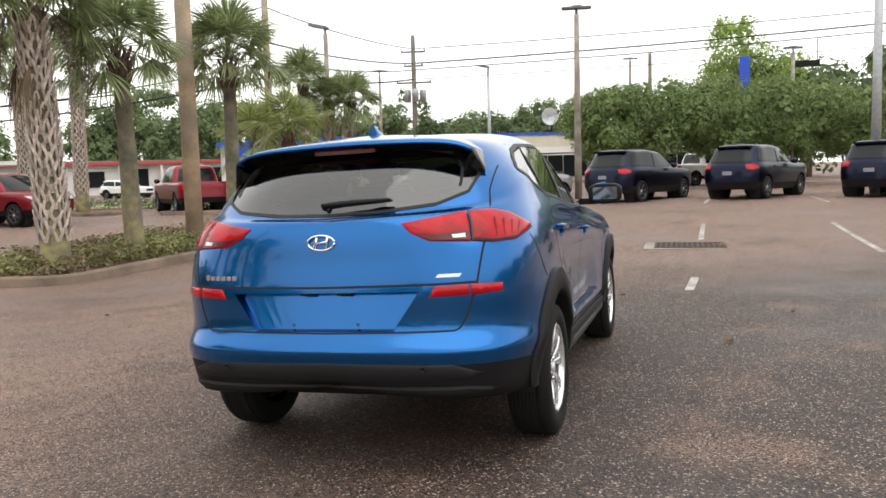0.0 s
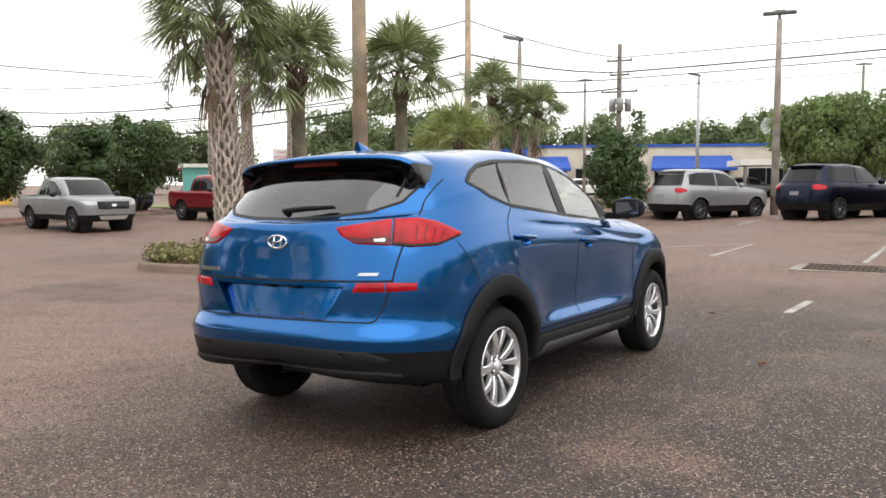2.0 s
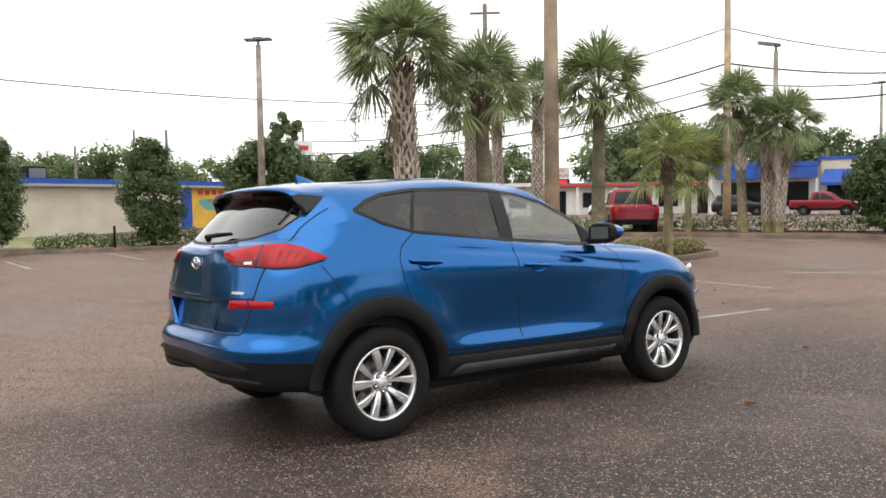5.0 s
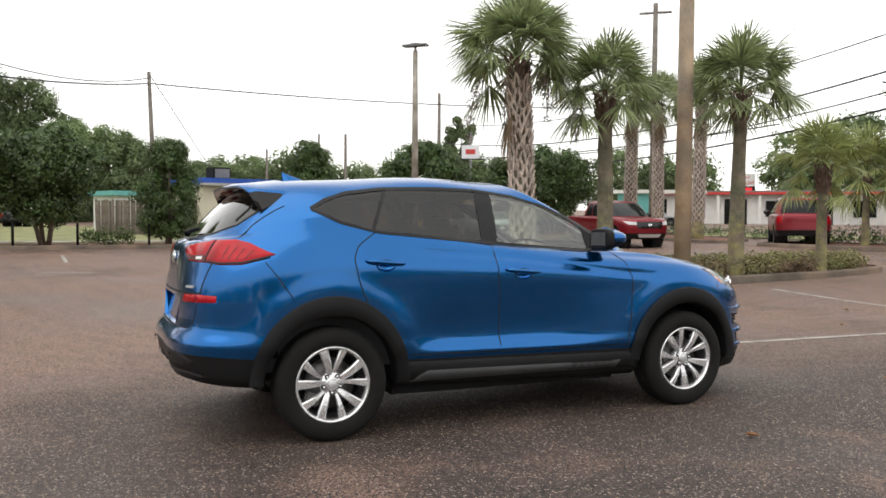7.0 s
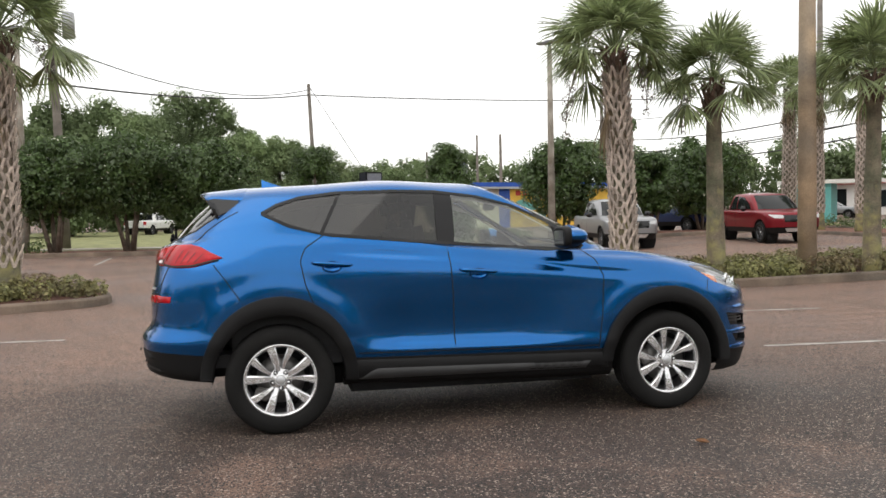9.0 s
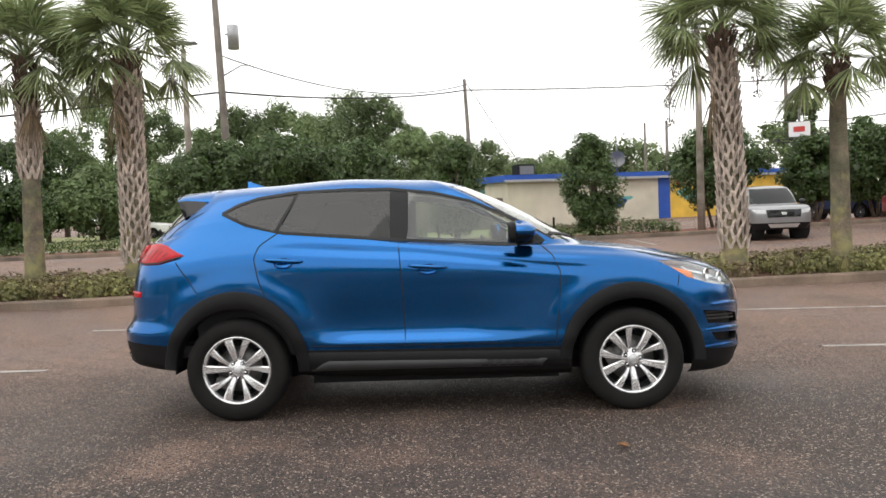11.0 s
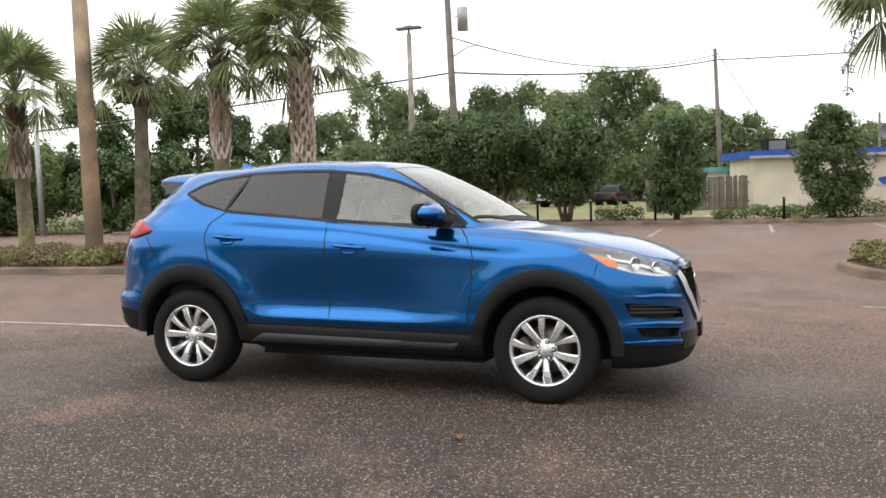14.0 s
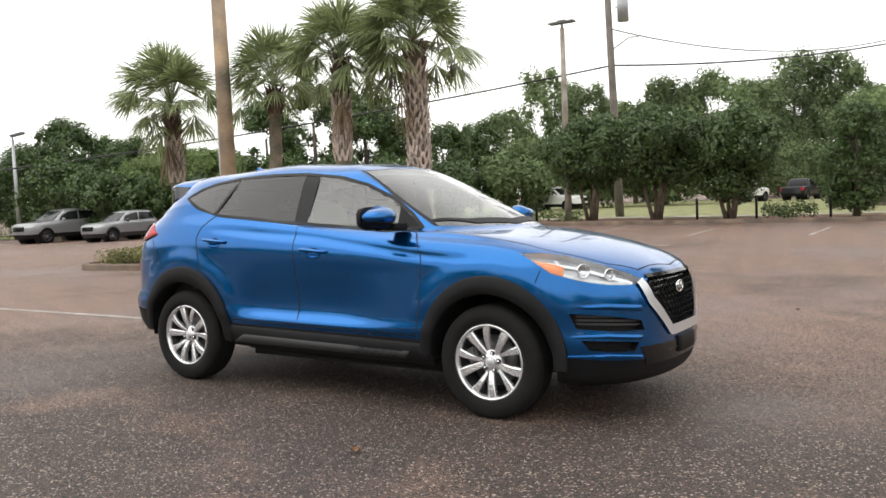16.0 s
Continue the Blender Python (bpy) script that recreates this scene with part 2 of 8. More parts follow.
M["shrub"] = leafy("ground_cover_leaves", (0.25, 0.25, 0.1), 0.55, var=0.3, scale=1.5, fine=8, island=0.5, tint=(0.22, 0.16, 0.1))
M["hedge_leaf"] = leafy("hedge_leaves", (0.085, 0.135, 0.04), 0.5, var=0.3, scale=1.5, fine=8, island=0.4)
M["tuft"] = material("dry_flower_tuft", (0.30, 0.27, 0.25), 0.95, var=0.2, bump=0.0, island=0.3)
M["blossom"] = material("white_blossom", (0.7, 0.68, 0.55), 0.7, var=0.1, bump=0.0)
M["grass"] = material("lawn_grass", (0.2, 0.205, 0.085), 0.9, var=0.35, scale=1.2, fine=25, bump=0.6)
M["line"] = material("worn_white_line", (0.34, 0.32, 0.29), 0.8, var=0.45, scale=3, fine=60, bump=0.2)
M["iron"] = material("rusty_iron_grate", (0.075, 0.045, 0.03), 0.75, 0.3, var=0.35, bump=0.3)
M["cream_wall"] = material("cream_render", (0.62, 0.57, 0.46), 0.85, var=0.12, scale=0.7, fine=25, bump=0.15)
M["white_wall"] = material("white_render", (0.72, 0.71, 0.68), 0.85, var=0.1, scale=0.7, fine=25, bump=0.1)
M["blue_trim"] = material("blue_fascia", (0.015, 0.08, 0.4), 0.5, var=0.15, scale=1.5, fine=30, bump=0.05)
M["yellow_wall"] = material("yellow_mural_paint", (0.75, 0.47, 0.07), 0.7, var=0.15, scale=1.0, fine=20, bump=0.08)
M["red_trim"] = material("red_fascia", (0.5, 0.04, 0.03), 0.5, var=0.15, bump=0.05)
M["teal"] = material("teal_paint", (0.13, 0.4, 0.38), 0.6, var=0.15, bump=0.05)
M["fence_wood"] = material("old_fence_boards", (0.15, 0.125, 0.1), 0.95, var=0.35, scale=2, fine=25, bump=0.3, obj=0.25)
M["roof_grey"] = material("grey_roofing", (0.2, 0.19, 0.18), 0.9, var=0.2, scale=1.5, fine=15, bump=0.2)
M["sign_white"] = material("white_sign_face", (0.75, 0.74, 0.72), 0.5, var=0.06, bump=0.0)
M["sign_blue"] = material("blue_sign_face", (0.012, 0.07, 0.5), 0.4, var=0.08, bump=0.0)
M["leaf_fallen"] = material("fallen_leaf", (0.45, 0.26, 0.14), 0.8, var=0.3, scale=30, bump=0.2)
for label, colour in (("silver", (0.29, 0.295, 0.305)), ("red", (0.2, 0.004, 0.012)), ("navy", (0.006, 0.009, 0.026)), ("white", (0.75, 0.75, 0.74)), ("grey", (0.2, 0.205, 0.21)), ("black", (0.01, 0.01, 0.012)), ("darkblue", (0.01, 0.025, 0.09))):
    M["paint_" + label] = car_paint(label + "_paint", colour, (0.85 if label == "navy" else 0.45) if label != "white" else 0.0, 0.3, coat=0.25 if label == "navy" else 0.35)
led = bpy.data.materials.new("red_led_board")
led.use_nodes = True
led.node_tree.nodes["Principled BSDF"].inputs["Base Color"].default_value = (0.3, 0.01, 0.01, 1)
led.node_tree.nodes["Principled BSDF"].inputs["Emission Color"].default_value = (1.0, 0.03, 0.05, 1)
led.node_tree.nodes["Principled BSDF"].inputs["Emission Strength"].default_value = 0.9
M["led"] = led


def asphalt():
    """Worn asphalt: stone chips in tar, damp darker patches, brown silt washed over it."""
    m = bpy.data.materials.new("worn_asphalt")
    m.use_nodes = True
    n, l = m.node_tree.nodes, m.node_tree.links
    b = n["Principled BSDF"]
    geo = n.new("ShaderNodeNewGeometry")

    def tex(kind, scale, detail=4):
        t = n.new(kind)
        t.inputs["Scale"].default_value = scale
        if "Noise" in kind:
            t.inputs["Detail"].default_value = detail
        l.new(geo.outputs["Position"], t.inputs["Vector"])
        return t

    def ramp(src, a, c, lo=0.0, hi=1.0):
        r = n.new("ShaderNodeMapRange")
        r.inputs[1].default_value, r.inputs[2].default_value, r.inputs[3].default_value, r.inputs[4].default_value = a, c, lo, hi
        l.new(src, r.inputs[0])
        return r.outputs[0]

    def blend(fac, a, c):
        x = n.new("ShaderNodeMix")
        x.data_type = "RGBA"
        l.new(fac, x.inputs["Factor"])
        for s, v in (("A", a), ("B", c)):
            if isinstance(v, tuple):
                x.inputs[s].default_value = (*v, 1)
            else:
                l.new(v, x.inputs[s])
        return x.outputs["Result"]

    chips = tex("ShaderNodeTexVoronoi", 96)
    chips2 = tex("ShaderNodeTexVoronoi", 112)
    chip_val = n.new("ShaderNodeSeparateColor")
    l.new(chips.outputs["Color"], chip_val.inputs[0])
    base = blend(ramp(chip_val.outputs[0], 0.15, 1.0), (0.0042, 0.0031, 0.0026), (0.074, 0.050, 0.040))
    pale = n.new("ShaderNodeSeparateColor")
    l.new(chips2.outputs["Color"], pale.inputs[0])
    silt_a, silt_b = tex("ShaderNodeTexNoise", 0.16, 6), tex("ShaderNodeTexNoise", 1.3, 5)
    s = n.new("ShaderNodeMath")
    s.operation = "MULTIPLY_ADD"
    s.inputs[1].default_value = 0.3
    l.new(silt_b.outputs[0], s.inputs[0])
    l.new(silt_a.outputs[0], s.inputs[2])
    silt = ramp(s.outputs[0], 0.42, 0.60, 0.3, 1.0)
    # silt thins inside a noise-edged oval round the middle of the lot
    mp = n.new("ShaderNodeMapping")
    mp.inputs["Location"].default_value, mp.inputs["Scale"].default_value = (-3.5 / 4.6, -7.2 / 6.6, 0), (1 / 4.6, 1 / 6.4, 0)
    l.new(geo.outputs["Position"], mp.inputs["Vector"])
    ln = n.new("ShaderNodeVectorMath")
    ln.operation = "LENGTH"
    l.new(mp.outputs[0], ln.inputs[0])
    lns = n.new("ShaderNodeMath")
    lns.operation = "MULTIPLY_ADD"
    lns.inputs[1].default_value = 2.2
    l.new(silt_a.outputs[0], lns.inputs[0])
    l.new(ln.outputs["Value"], lns.inputs[2])
    oval_fade = ramp(lns.outputs[0], 1.75, 2.5, 0.12, 1.0)
    sw = n.new("ShaderNodeMath")
    sw.operation = "MULTIPLY"
    l.new(silt, sw.inputs[0])
    l.new(oval_fade, sw.inputs[1])
    silt = sw.outputs[0]
    # silt gathers round the drain, a low spot in the lot
    sub = n.new("ShaderNodeVectorMath")
    sub.operation = "DISTANCE"
    sub.inputs[1].default_value = (3.4, 14.5, -0.1)
    l.new(geo.outputs["Position"], sub.inputs[0])
    near = ramp(sub.outputs["Value"], 1.5, 6.0, 0.95, 0.0)
    mx = n.new("ShaderNodeMath")
    mx.operation = "MULTIPLY"
    l.new(near, mx.inputs[0])
    l.new(ramp(s.outputs[0], 0.36, 0.60), mx.inputs[1])
    mx2 = n.new("ShaderNodeMath")
    mx2.operation = "MAXIMUM"
    l.new(silt, mx2.inputs[0])
    l.new(mx.outputs[0], mx2.inputs[1])
    # small brown smears left where water stood
    smear = ramp(tex("ShaderNodeTexNoise", 0.75, 7).outputs[0], 0.5, 0.68, 0.0, 0.7)
    mx3 = n.new("ShaderNodeMath")
    mx3.operation = "MAXIMUM"
    l.new(mx2.outputs[0], mx3.inputs[0])
    l.new(smear, mx3.inputs[1])
    mx2 = mx3
    grit = blend(ramp(chip_val.outputs[1], 0.0, 1.0), (0.17, 0.099, 0.070), (0.34, 0.208, 0.153))
    base = blend(mx2.outputs[0], base, grit)
    base = blend(ramp(pale.outputs[1], 0.86, 0.95), base, (0.42, 0.335, 0.275))
    base = blend(ramp(pale.outputs[2], 0.76, 0.64), (0.005, 0.006, 0.0055), base)
    damp = ramp(tex("ShaderNodeTexNoise", 0.33, 5).outputs[0], 0.45, 0.65)
    dk = n.new("ShaderNodeMix")
    dk.data_type, dk.blend_type = "RGBA", "MULTIPLY"
    l.new(damp, dk.inputs["Factor"])
    l.new(base, dk.inputs["A"])
    dk.inputs["B"].default_value = (0.72, 0.72, 0.74, 1)
    l.new(dk.outputs["Result"], b.inputs["Base Color"])
    l.new(ramp(damp, 0, 1, 0.72, 0.5), b.inputs["Roughness"])
    bn = n.new("ShaderNodeBump")
    bn.inputs["Strength"].default_value, bn.inputs["Distance"].default_value = 0.8, 0.008
    l.new(chips.outputs["Distance"], bn.inputs["Height"])
    l.new(bn.outputs[0], b.inputs["Normal"])
    return m


M["asphalt"] = asphalt()


# ---- mesh helpers ----
def smooth(mesh, on=True):
    mesh.polygons.foreach_set("use_smooth", [on] * len(mesh.polygons))
    mesh.update()


def part(name, bm, mat, parent=None, label="", flat=False, kind=""):
    """Link a bmesh as one mesh object under a thing or a part."""
    me = bpy.data.meshes.new(name)
    bmesh.ops.recalc_face_normals(bm, faces=bm.faces) if not flat else None
    bm.to_mesh(me)
    bm.free()
    if mat:
        me.materials.append(M[mat])
    ob = new(name, me)
    if parent:
        ob.parent = parent
    tagged(ob, label, kind=kind)
    return ob


def raw(name, verts, faces, mat, parent=None, label="", kind="", soft=False):
    """Link plain vertex and face arrays as one mesh object."""
    me = bpy.data.meshes.new(name)
    me.from_pydata([tuple(v) for v in verts], [], [tuple(f) for f in faces])
    me.materials.append(M[mat])
    if soft:
        smooth(me)
    me.update()
    ob = new(name, me)
    if parent:
        ob.parent = parent
    tagged(ob, label, kind=kind)
    return ob


def box(bm, lo, hi, bevel=0.0, m=None):
    """An upright block between two corners."""
    c = [(a + b) / 2 for a, b in zip(lo, hi)]
    s = [abs(b - a) for a, b in zip(lo, hi)]
    t = Matrix.Translation(c) @ Matrix.Diagonal((*s, 1))
    r = bmesh.ops.create_cube(bm, size=1, matrix=(m @ t) if m else t)
    if bevel:
        es = {e for v in r["verts"] for e in v.link_edges}
        bmesh.ops.bevel(bm, geom=list(es), offset=bevel, segments=2, affect="EDGES", clamp_overlap=True)
    return bm


def tube(bm, pts, radii, seg=10, cap=True):
    """A round bar along points, its radius given at each."""
    rings = []
    pts = [Vector(p) for p in pts]
    for i, p in enumerate(pts):
        d = (pts[min(i + 1, len(pts) - 1)] - pts[max(i - 1, 0)]).normalized()
        a = d.orthogonal().normalized() if i == 0 else (ref - d * ref.dot(d)).normalized()
        ref = a
        c = d.cross(a)
        r = radii[i] if isinstance(radii, (list, tuple)) else radii
        rings.append([bm.verts.new(p + (a * math.cos(k * math.tau / seg) + c * math.sin(k * math.tau / seg)) * r) for k in range(seg)])
    for r0, r1 in zip(rings, rings[1:]):
        for k in range(seg):
            f = bm.faces.new((r0[k], r0[(k + 1) % seg], r1[(k + 1) % seg], r1[k]))
            f.smooth = True
    if cap:
        bm.faces.new(rings[0][::-1])
        bm.faces.new(rings[-1])
    return bm


def lathe(bm, profile, axis=0, seg=48, centre=(0, 0, 0)):
    """Turn a profile of (radius, along) round an axis."""
    rings = []
    for r, h in profile:
        ring = []
        for k in range(seg):
            a = k * math.tau / seg
            p = [r * math.cos(a), r * math.sin(a)]
            p.insert(axis, h)
            ring.append(bm.verts.new(Vector(p) + Vector(centre)))
        rings.append(ring)
    for r0, r1 in zip(rings, rings[1:]):
        for k in range(seg):
            f = bm.faces.new((r0[k], r0[(k + 1) % seg], r1[(k + 1) % seg], r1[k]))
            f.smooth = True
    return bm


def thing(name, label, category, m=None, group="", kind=""):
    ob = new(name)
    ob.empty_display_size = 0.1
    if m is not None:
        ob.matrix_world = m
    return tagged(ob, label, category, group, kind)


def stand(x, y, turn=0.0, lift=0.0):
    return pose(x, y, gz(x, y) + lift, 0, 0, turn)


# ---- the ground: one sheet to the horizon ----
def ground_steps(lo, hi, fine, far):
    inner = [lo + i * fine for i in range(int((hi - lo) / fine) + 1)]
    out, step, a, b = [], fine, lo, inner[-1]
    left, right = [], []
    while a > -far:
        step *= 1.45
        a -= step
        left.append(a)
    step = fine
    while b < far:
        step *= 1.45
        b += step
        right.append(b)
    return left[::-1] + inner + right


gx, gy = ground_steps(-36, 14, 0.8, 1500), ground_steps(-12, 40, 0.8, 1500)
gv = [(x, y, gz(x, y)) for y in gy for x in gx]
gw = len(gx)
gf = [(j * gw + i, j * gw + i + 1, (j + 1) * gw + i + 1, (j + 1) * gw + i) for j in range(len(gy) - 1) for i in range(gw - 1)]
ground = raw("ground", gv, gf, "asphalt", label="worn damp asphalt of a dealership parking lot", kind="structure", soft=True)
tagged(ground, category="ground")


def patch(name, corners, mat, label, category, lift=0.03, step=1.0, kind="structure"):
    """A sheet laid over the ground inside a polygon."""
    bm = bmesh.new()
    xs, ys = [c[0] for c in corners], [c[1] for c in corners]
    flat = [Vector(c) for c in corners]
    pts, edges = [], []
    for i, a in enumerate(flat):
        b = flat[(i + 1) % len(flat)]
        k = max(1, int((b - a).length / step))
        pts += [a.lerp(b, j / k) for j in range(k)]
    nb = len(pts)
    edges = [(i, (i + 1) % nb) for i in range(nb)]
    x = min(xs) + step / 2
    while x < max(xs):
        y = min(ys) + step / 2
        while y < max(ys):
            if inside(flat, (x, y)):
                pts.append(Vector((x, y)))
            y += step
        x += step
    v, _, f, *_ = geo2d.delaunay_2d_cdt(pts, edges, [], 1, 1e-5)
    vs = [bm.verts.new((p[0], p[1], gz(p[0], p[1]) + lift)) for p in v]
    for t in f:
        bm.faces.new([vs[i] for i in t])
    ob = part(name, bm, mat, label=label, kind=kind)
    return tagged(ob, category=category)


def inside(poly, p):
    hit = False
    for i, a in enumerate(poly):
        b = poly[i - 1]
        if (a[1] > p[1]) != (b[1] > p[1]) and p[0] < (b[0] - a[0]) * (p[1] - a[1]) / (b[1] - a[1]) + a[0]:
            hit = not hit
    return hit


def rounded(corners, r, n=6):
    """A polygon with its corners rounded."""
    out = []
    for i, c in enumerate(corners):
        c, a, b = Vector(c), Vector(corners[i - 1]), Vector(corners[(i + 1) % len(corners)])
        p, q = c + (a - c).normalized() * r, c + (b - c).normalized() * r
        for k in range(n + 1):
            t = k / n
            out.append(tuple(p.lerp(c, t).lerp(c.lerp(q, t), t)))
    return out


def strip(name, a, b, width, mat, label, category="line", lift=0.006):
    """A painted line between two points of the ground."""
    a, b = Vector(a), Vector(b)
    d = (b - a).normalized()
    s = Vector((-d.y, d.x)) * width / 2
    k = max(2, int((b - a).length / 0.25))
    bm = bmesh.new()
    rows = []
    for i in range(k + 1):
        p = a.lerp(b, i / k)
        wob = 1 + 0.12 * noise.noise(Vector((p.x * 3, p.y * 3, 1)))
        rows.append([bm.verts.new((q.x, q.y, gz(q.x, q.y) + lift)) for q in (p - s * wob, p + s * wob)])
    for r0, r1 in zip(rows, rows[1:]):
        bm.faces.new((r0[0], r0[1], r1[1], r1[0]))
    return tagged(part(name, bm, mat, label=label, kind="structure"), category=category)


def island(name, corners, r, label, height=0.15, width=0.16):
    """A kerbed planting bed: a concrete kerb run round mulch."""
    loop = [Vector(c) for c in rounded(corners, r)]
    n = len(loop)
    bm = bmesh.new()
    prof = ((0.0, 0.0), (0.02, height * 0.8), (0.05, height), (width, height), (width, 0.02))
    rings = []
    for i, p in enumerate(loop):
        d = (loop[(i + 1) % n] - loop[i - 1]).normalized()
        nrm = Vector((-d.y, d.x))
        ring = []
        for o, h in prof:
            q = p + nrm * o
            ring.append(bm.verts.new((q.x, q.y, gz(q.x, q.y) + h - (0.03 if h == 0 else 0))))
        rings.append(ring)
    for i in range(n):
        r0, r1 = rings[i], rings[(i + 1) % n]
        for k in range(len(prof) - 1):
            bm.faces.new((r0[k], r1[k], r1[k + 1], r0[k + 1]))
    kerb = tagged(part(name + "_kerb", bm, "kerb", label=label, kind="structure"), category="kerb")
    inner = []
    for i, p in enumerate(loop):
        d = (loop[(i + 1) % n] - loop[i - 1]).normalized()
        inner.append(tuple(p + Vector((-d.y, d.x)) * (width - 0.02)))
    bed = patch(name + "_mulch", inner, "mulch", "red-brown bark mulch filling a kerbed planting island", "mulch", lift=height - 0.03, step=0.5)
    return inner


# counter-clockwise outlines
ISLAND_A = [(-6.35, 11.85), (-4.95, 21.0), (-4.85, 22.9), (-7.5, 23.4), (-9.3, 13.0), (-8.6, 11.85)]
ISLAND_L = [(-8.6, -7.0), (-7.75, 1.5), (-8.5, 3.6), (-10.6, 3.5), (-11.4, 1.0), (-12.2, -7.0)]
ISLAND_N = [(-14.0, 30.2), (-2.0, 30.6), (-1.2, 31.4), (-1.2, 33.6), (-14.0, 33.6)]
ISLAND_F = [(-27.0, 33.2), (-16.6, 30.6), (-15.8, 31.8), (-17.0, 34.4), (-27.0, 36.8)]
bed_a = island("island_palms", ISLAND_A, 0.7, "stained concrete kerb round a palm island")
bed_n = island("island_north", ISLAND_N, 0.5, "low concrete kerb round a hedged bed")
bed_f = island("island_far", ISLAND_F, 0.5, "low concrete kerb round a far palm bed")
bed_l = island("island_west", ISLAND_L, 0.8, "stained concrete kerb round a planted island")

# the long kerb on the far side of the lot, with a bed and lawn behind it
def far_x(y):
    k = min(max((y - 11) / 11, 0), 1)
    return -27.0 + 3.4 * k * k * (3 - 2 * k)


far_kerb = bmesh.new()
rows = []
for i in range(0, 53):
    y = -13 + i
    rows.append([far_kerb.verts.new((far_x(y) - o, y, gz(far_x(y), y) + h)) for o, h in ((0, -0.03), (0.03, 0.13), (0.06, 0.16), (0.25, 0.16), (0.25, 0.0))])
for r0, r1 in zip(rows, rows[1:]):
    for k in range(4):
        far_kerb.faces.new((r0[k], r1[k], r1[k + 1], r0[k + 1]))
tagged(part("far_kerb", far_kerb, "kerb", label="long stained concrete kerb at the lot's edge", kind="structure"), category="kerb")
edge = [(far_x(y) - 0.2, y) for y in range(-13, 40, 2)]
patch("far_bed", edge + [(x - 2.6, y) for x, y in reversed(edge)], "mulch", "brown mulch bed behind the long kerb", "mulch", 0.13, 1.2)
patch("lawn", [(-29.7, -13), (-29.7, 12), (-27.5, 20), (-42, 20), (-75, 14), (-75, -46), (-31.5, -46), (-31.5, -13)], "grass", "patchy green lawn beyond the lot's edge", "grass", 0.06, 3.0)
patch("side_path", [(-32.0, -13), (-32.0, 14), (-33.6, 14), (-33.6, -13)], "concrete", "pale concrete path across the lawn", "path", 0.09, 2.0)
patch("north_lawn", [(-44, 37.5), (-15.5, 37.5), (-14.5, 44), (-44, 44)], "grass", "strip of green grass between lot and street", "grass", 0.06, 3.0)

# painted lines
for a, b in (((2.66, 9.68), (2.92, 10.78)), ((3.96, 16.1), (4.64, 19.5)), ((7.3, 19.0), (6.1, 13.2)), ((9.83, 28.7), (9.35, 25.5)),
             ((1.28, 17.2), (1.98, 20.0)), ((-1.6, 18.7), (1.9, 20.1)), ((-4.7, 2.2), (-4.57, 3.0)), ((-0.42, 9.95), (0.3, 12.6)),
             ((-2.45, -2.6), (-1.66, 2.5)), ((-3.55, 10.75), (-2.8, 13.3)), ((-4.45, 17.2), (-0.78, 15.6)), ((-18.8, 9.7), (-23.0, 10.5)),
             ((-19.2, 6.4), (-23.0, 6.9)), ((-15.4, 5.2), (-15.0, 6.3)), ((-20.0, 13.6), (-24.7, 14.6)), ((-19.5, 17.0), (-23.9, 17.9)),
             ((-21.0, 3.1), (-25.6, 3.6)), ((-21.5, -1.0), (-26.0, -0.6)), ((5.9, 26.2), (6.6, 28.9)), ((1.4, 26.6), (2.0, 29.0))):
    strip("parking_line", a, b, 0.10, "line", "worn white parking line painted on asphalt")


# ---- car bodies: level outlines, stacked and faired ----
def glide(knots, t):
    """A smooth value at t through evenly or unevenly spaced (t, value) knots."""
    if t <= knots[0][0]:
        return knots[0][1]
    for i in range(len(knots) - 1):
        t0, v0 = knots[i]
        t1, v1 = knots[i + 1]
        if t <= t1:
            tm, vm = knots[max(i - 1, 0)]
            tp, vp = knots[min(i + 2, len(knots) - 1)]
            m0 = (v1 - vm) / max(t1 - tm, 1e-6) * (t1 - t0)
            m1 = (vp - v0) / max(tp - t0, 1e-6) * (t1 - t0)
            s = (t - t0) / (t1 - t0)
            return (2 * s**3 - 3 * s**2 + 1) * v0 + (s**3 - 2 * s**2 + s) * m0 + (-2 * s**3 + 3 * s**2) * v1 + (s**3 - s**2) * m1
    return knots[-1][1]


def even(pts, n):
    """n + 1 points at even steps along a polyline."""
    d = [0.0]
    for a, b in zip(pts, pts[1:]):
        d.append(d[-1] + (b - a).length)
    out, k = [], 0
    for i in range(n + 1):
        w = d[-1] * i / n
        while k < len(d) - 2 and d[k + 1] < w:
            k += 1
        f = 0 if d[k + 1] == d[k] else (w - d[k]) / (d[k + 1] - d[k])
        out.append(pts[k].lerp(pts[k + 1], min(max(f, 0), 1)))
    return out


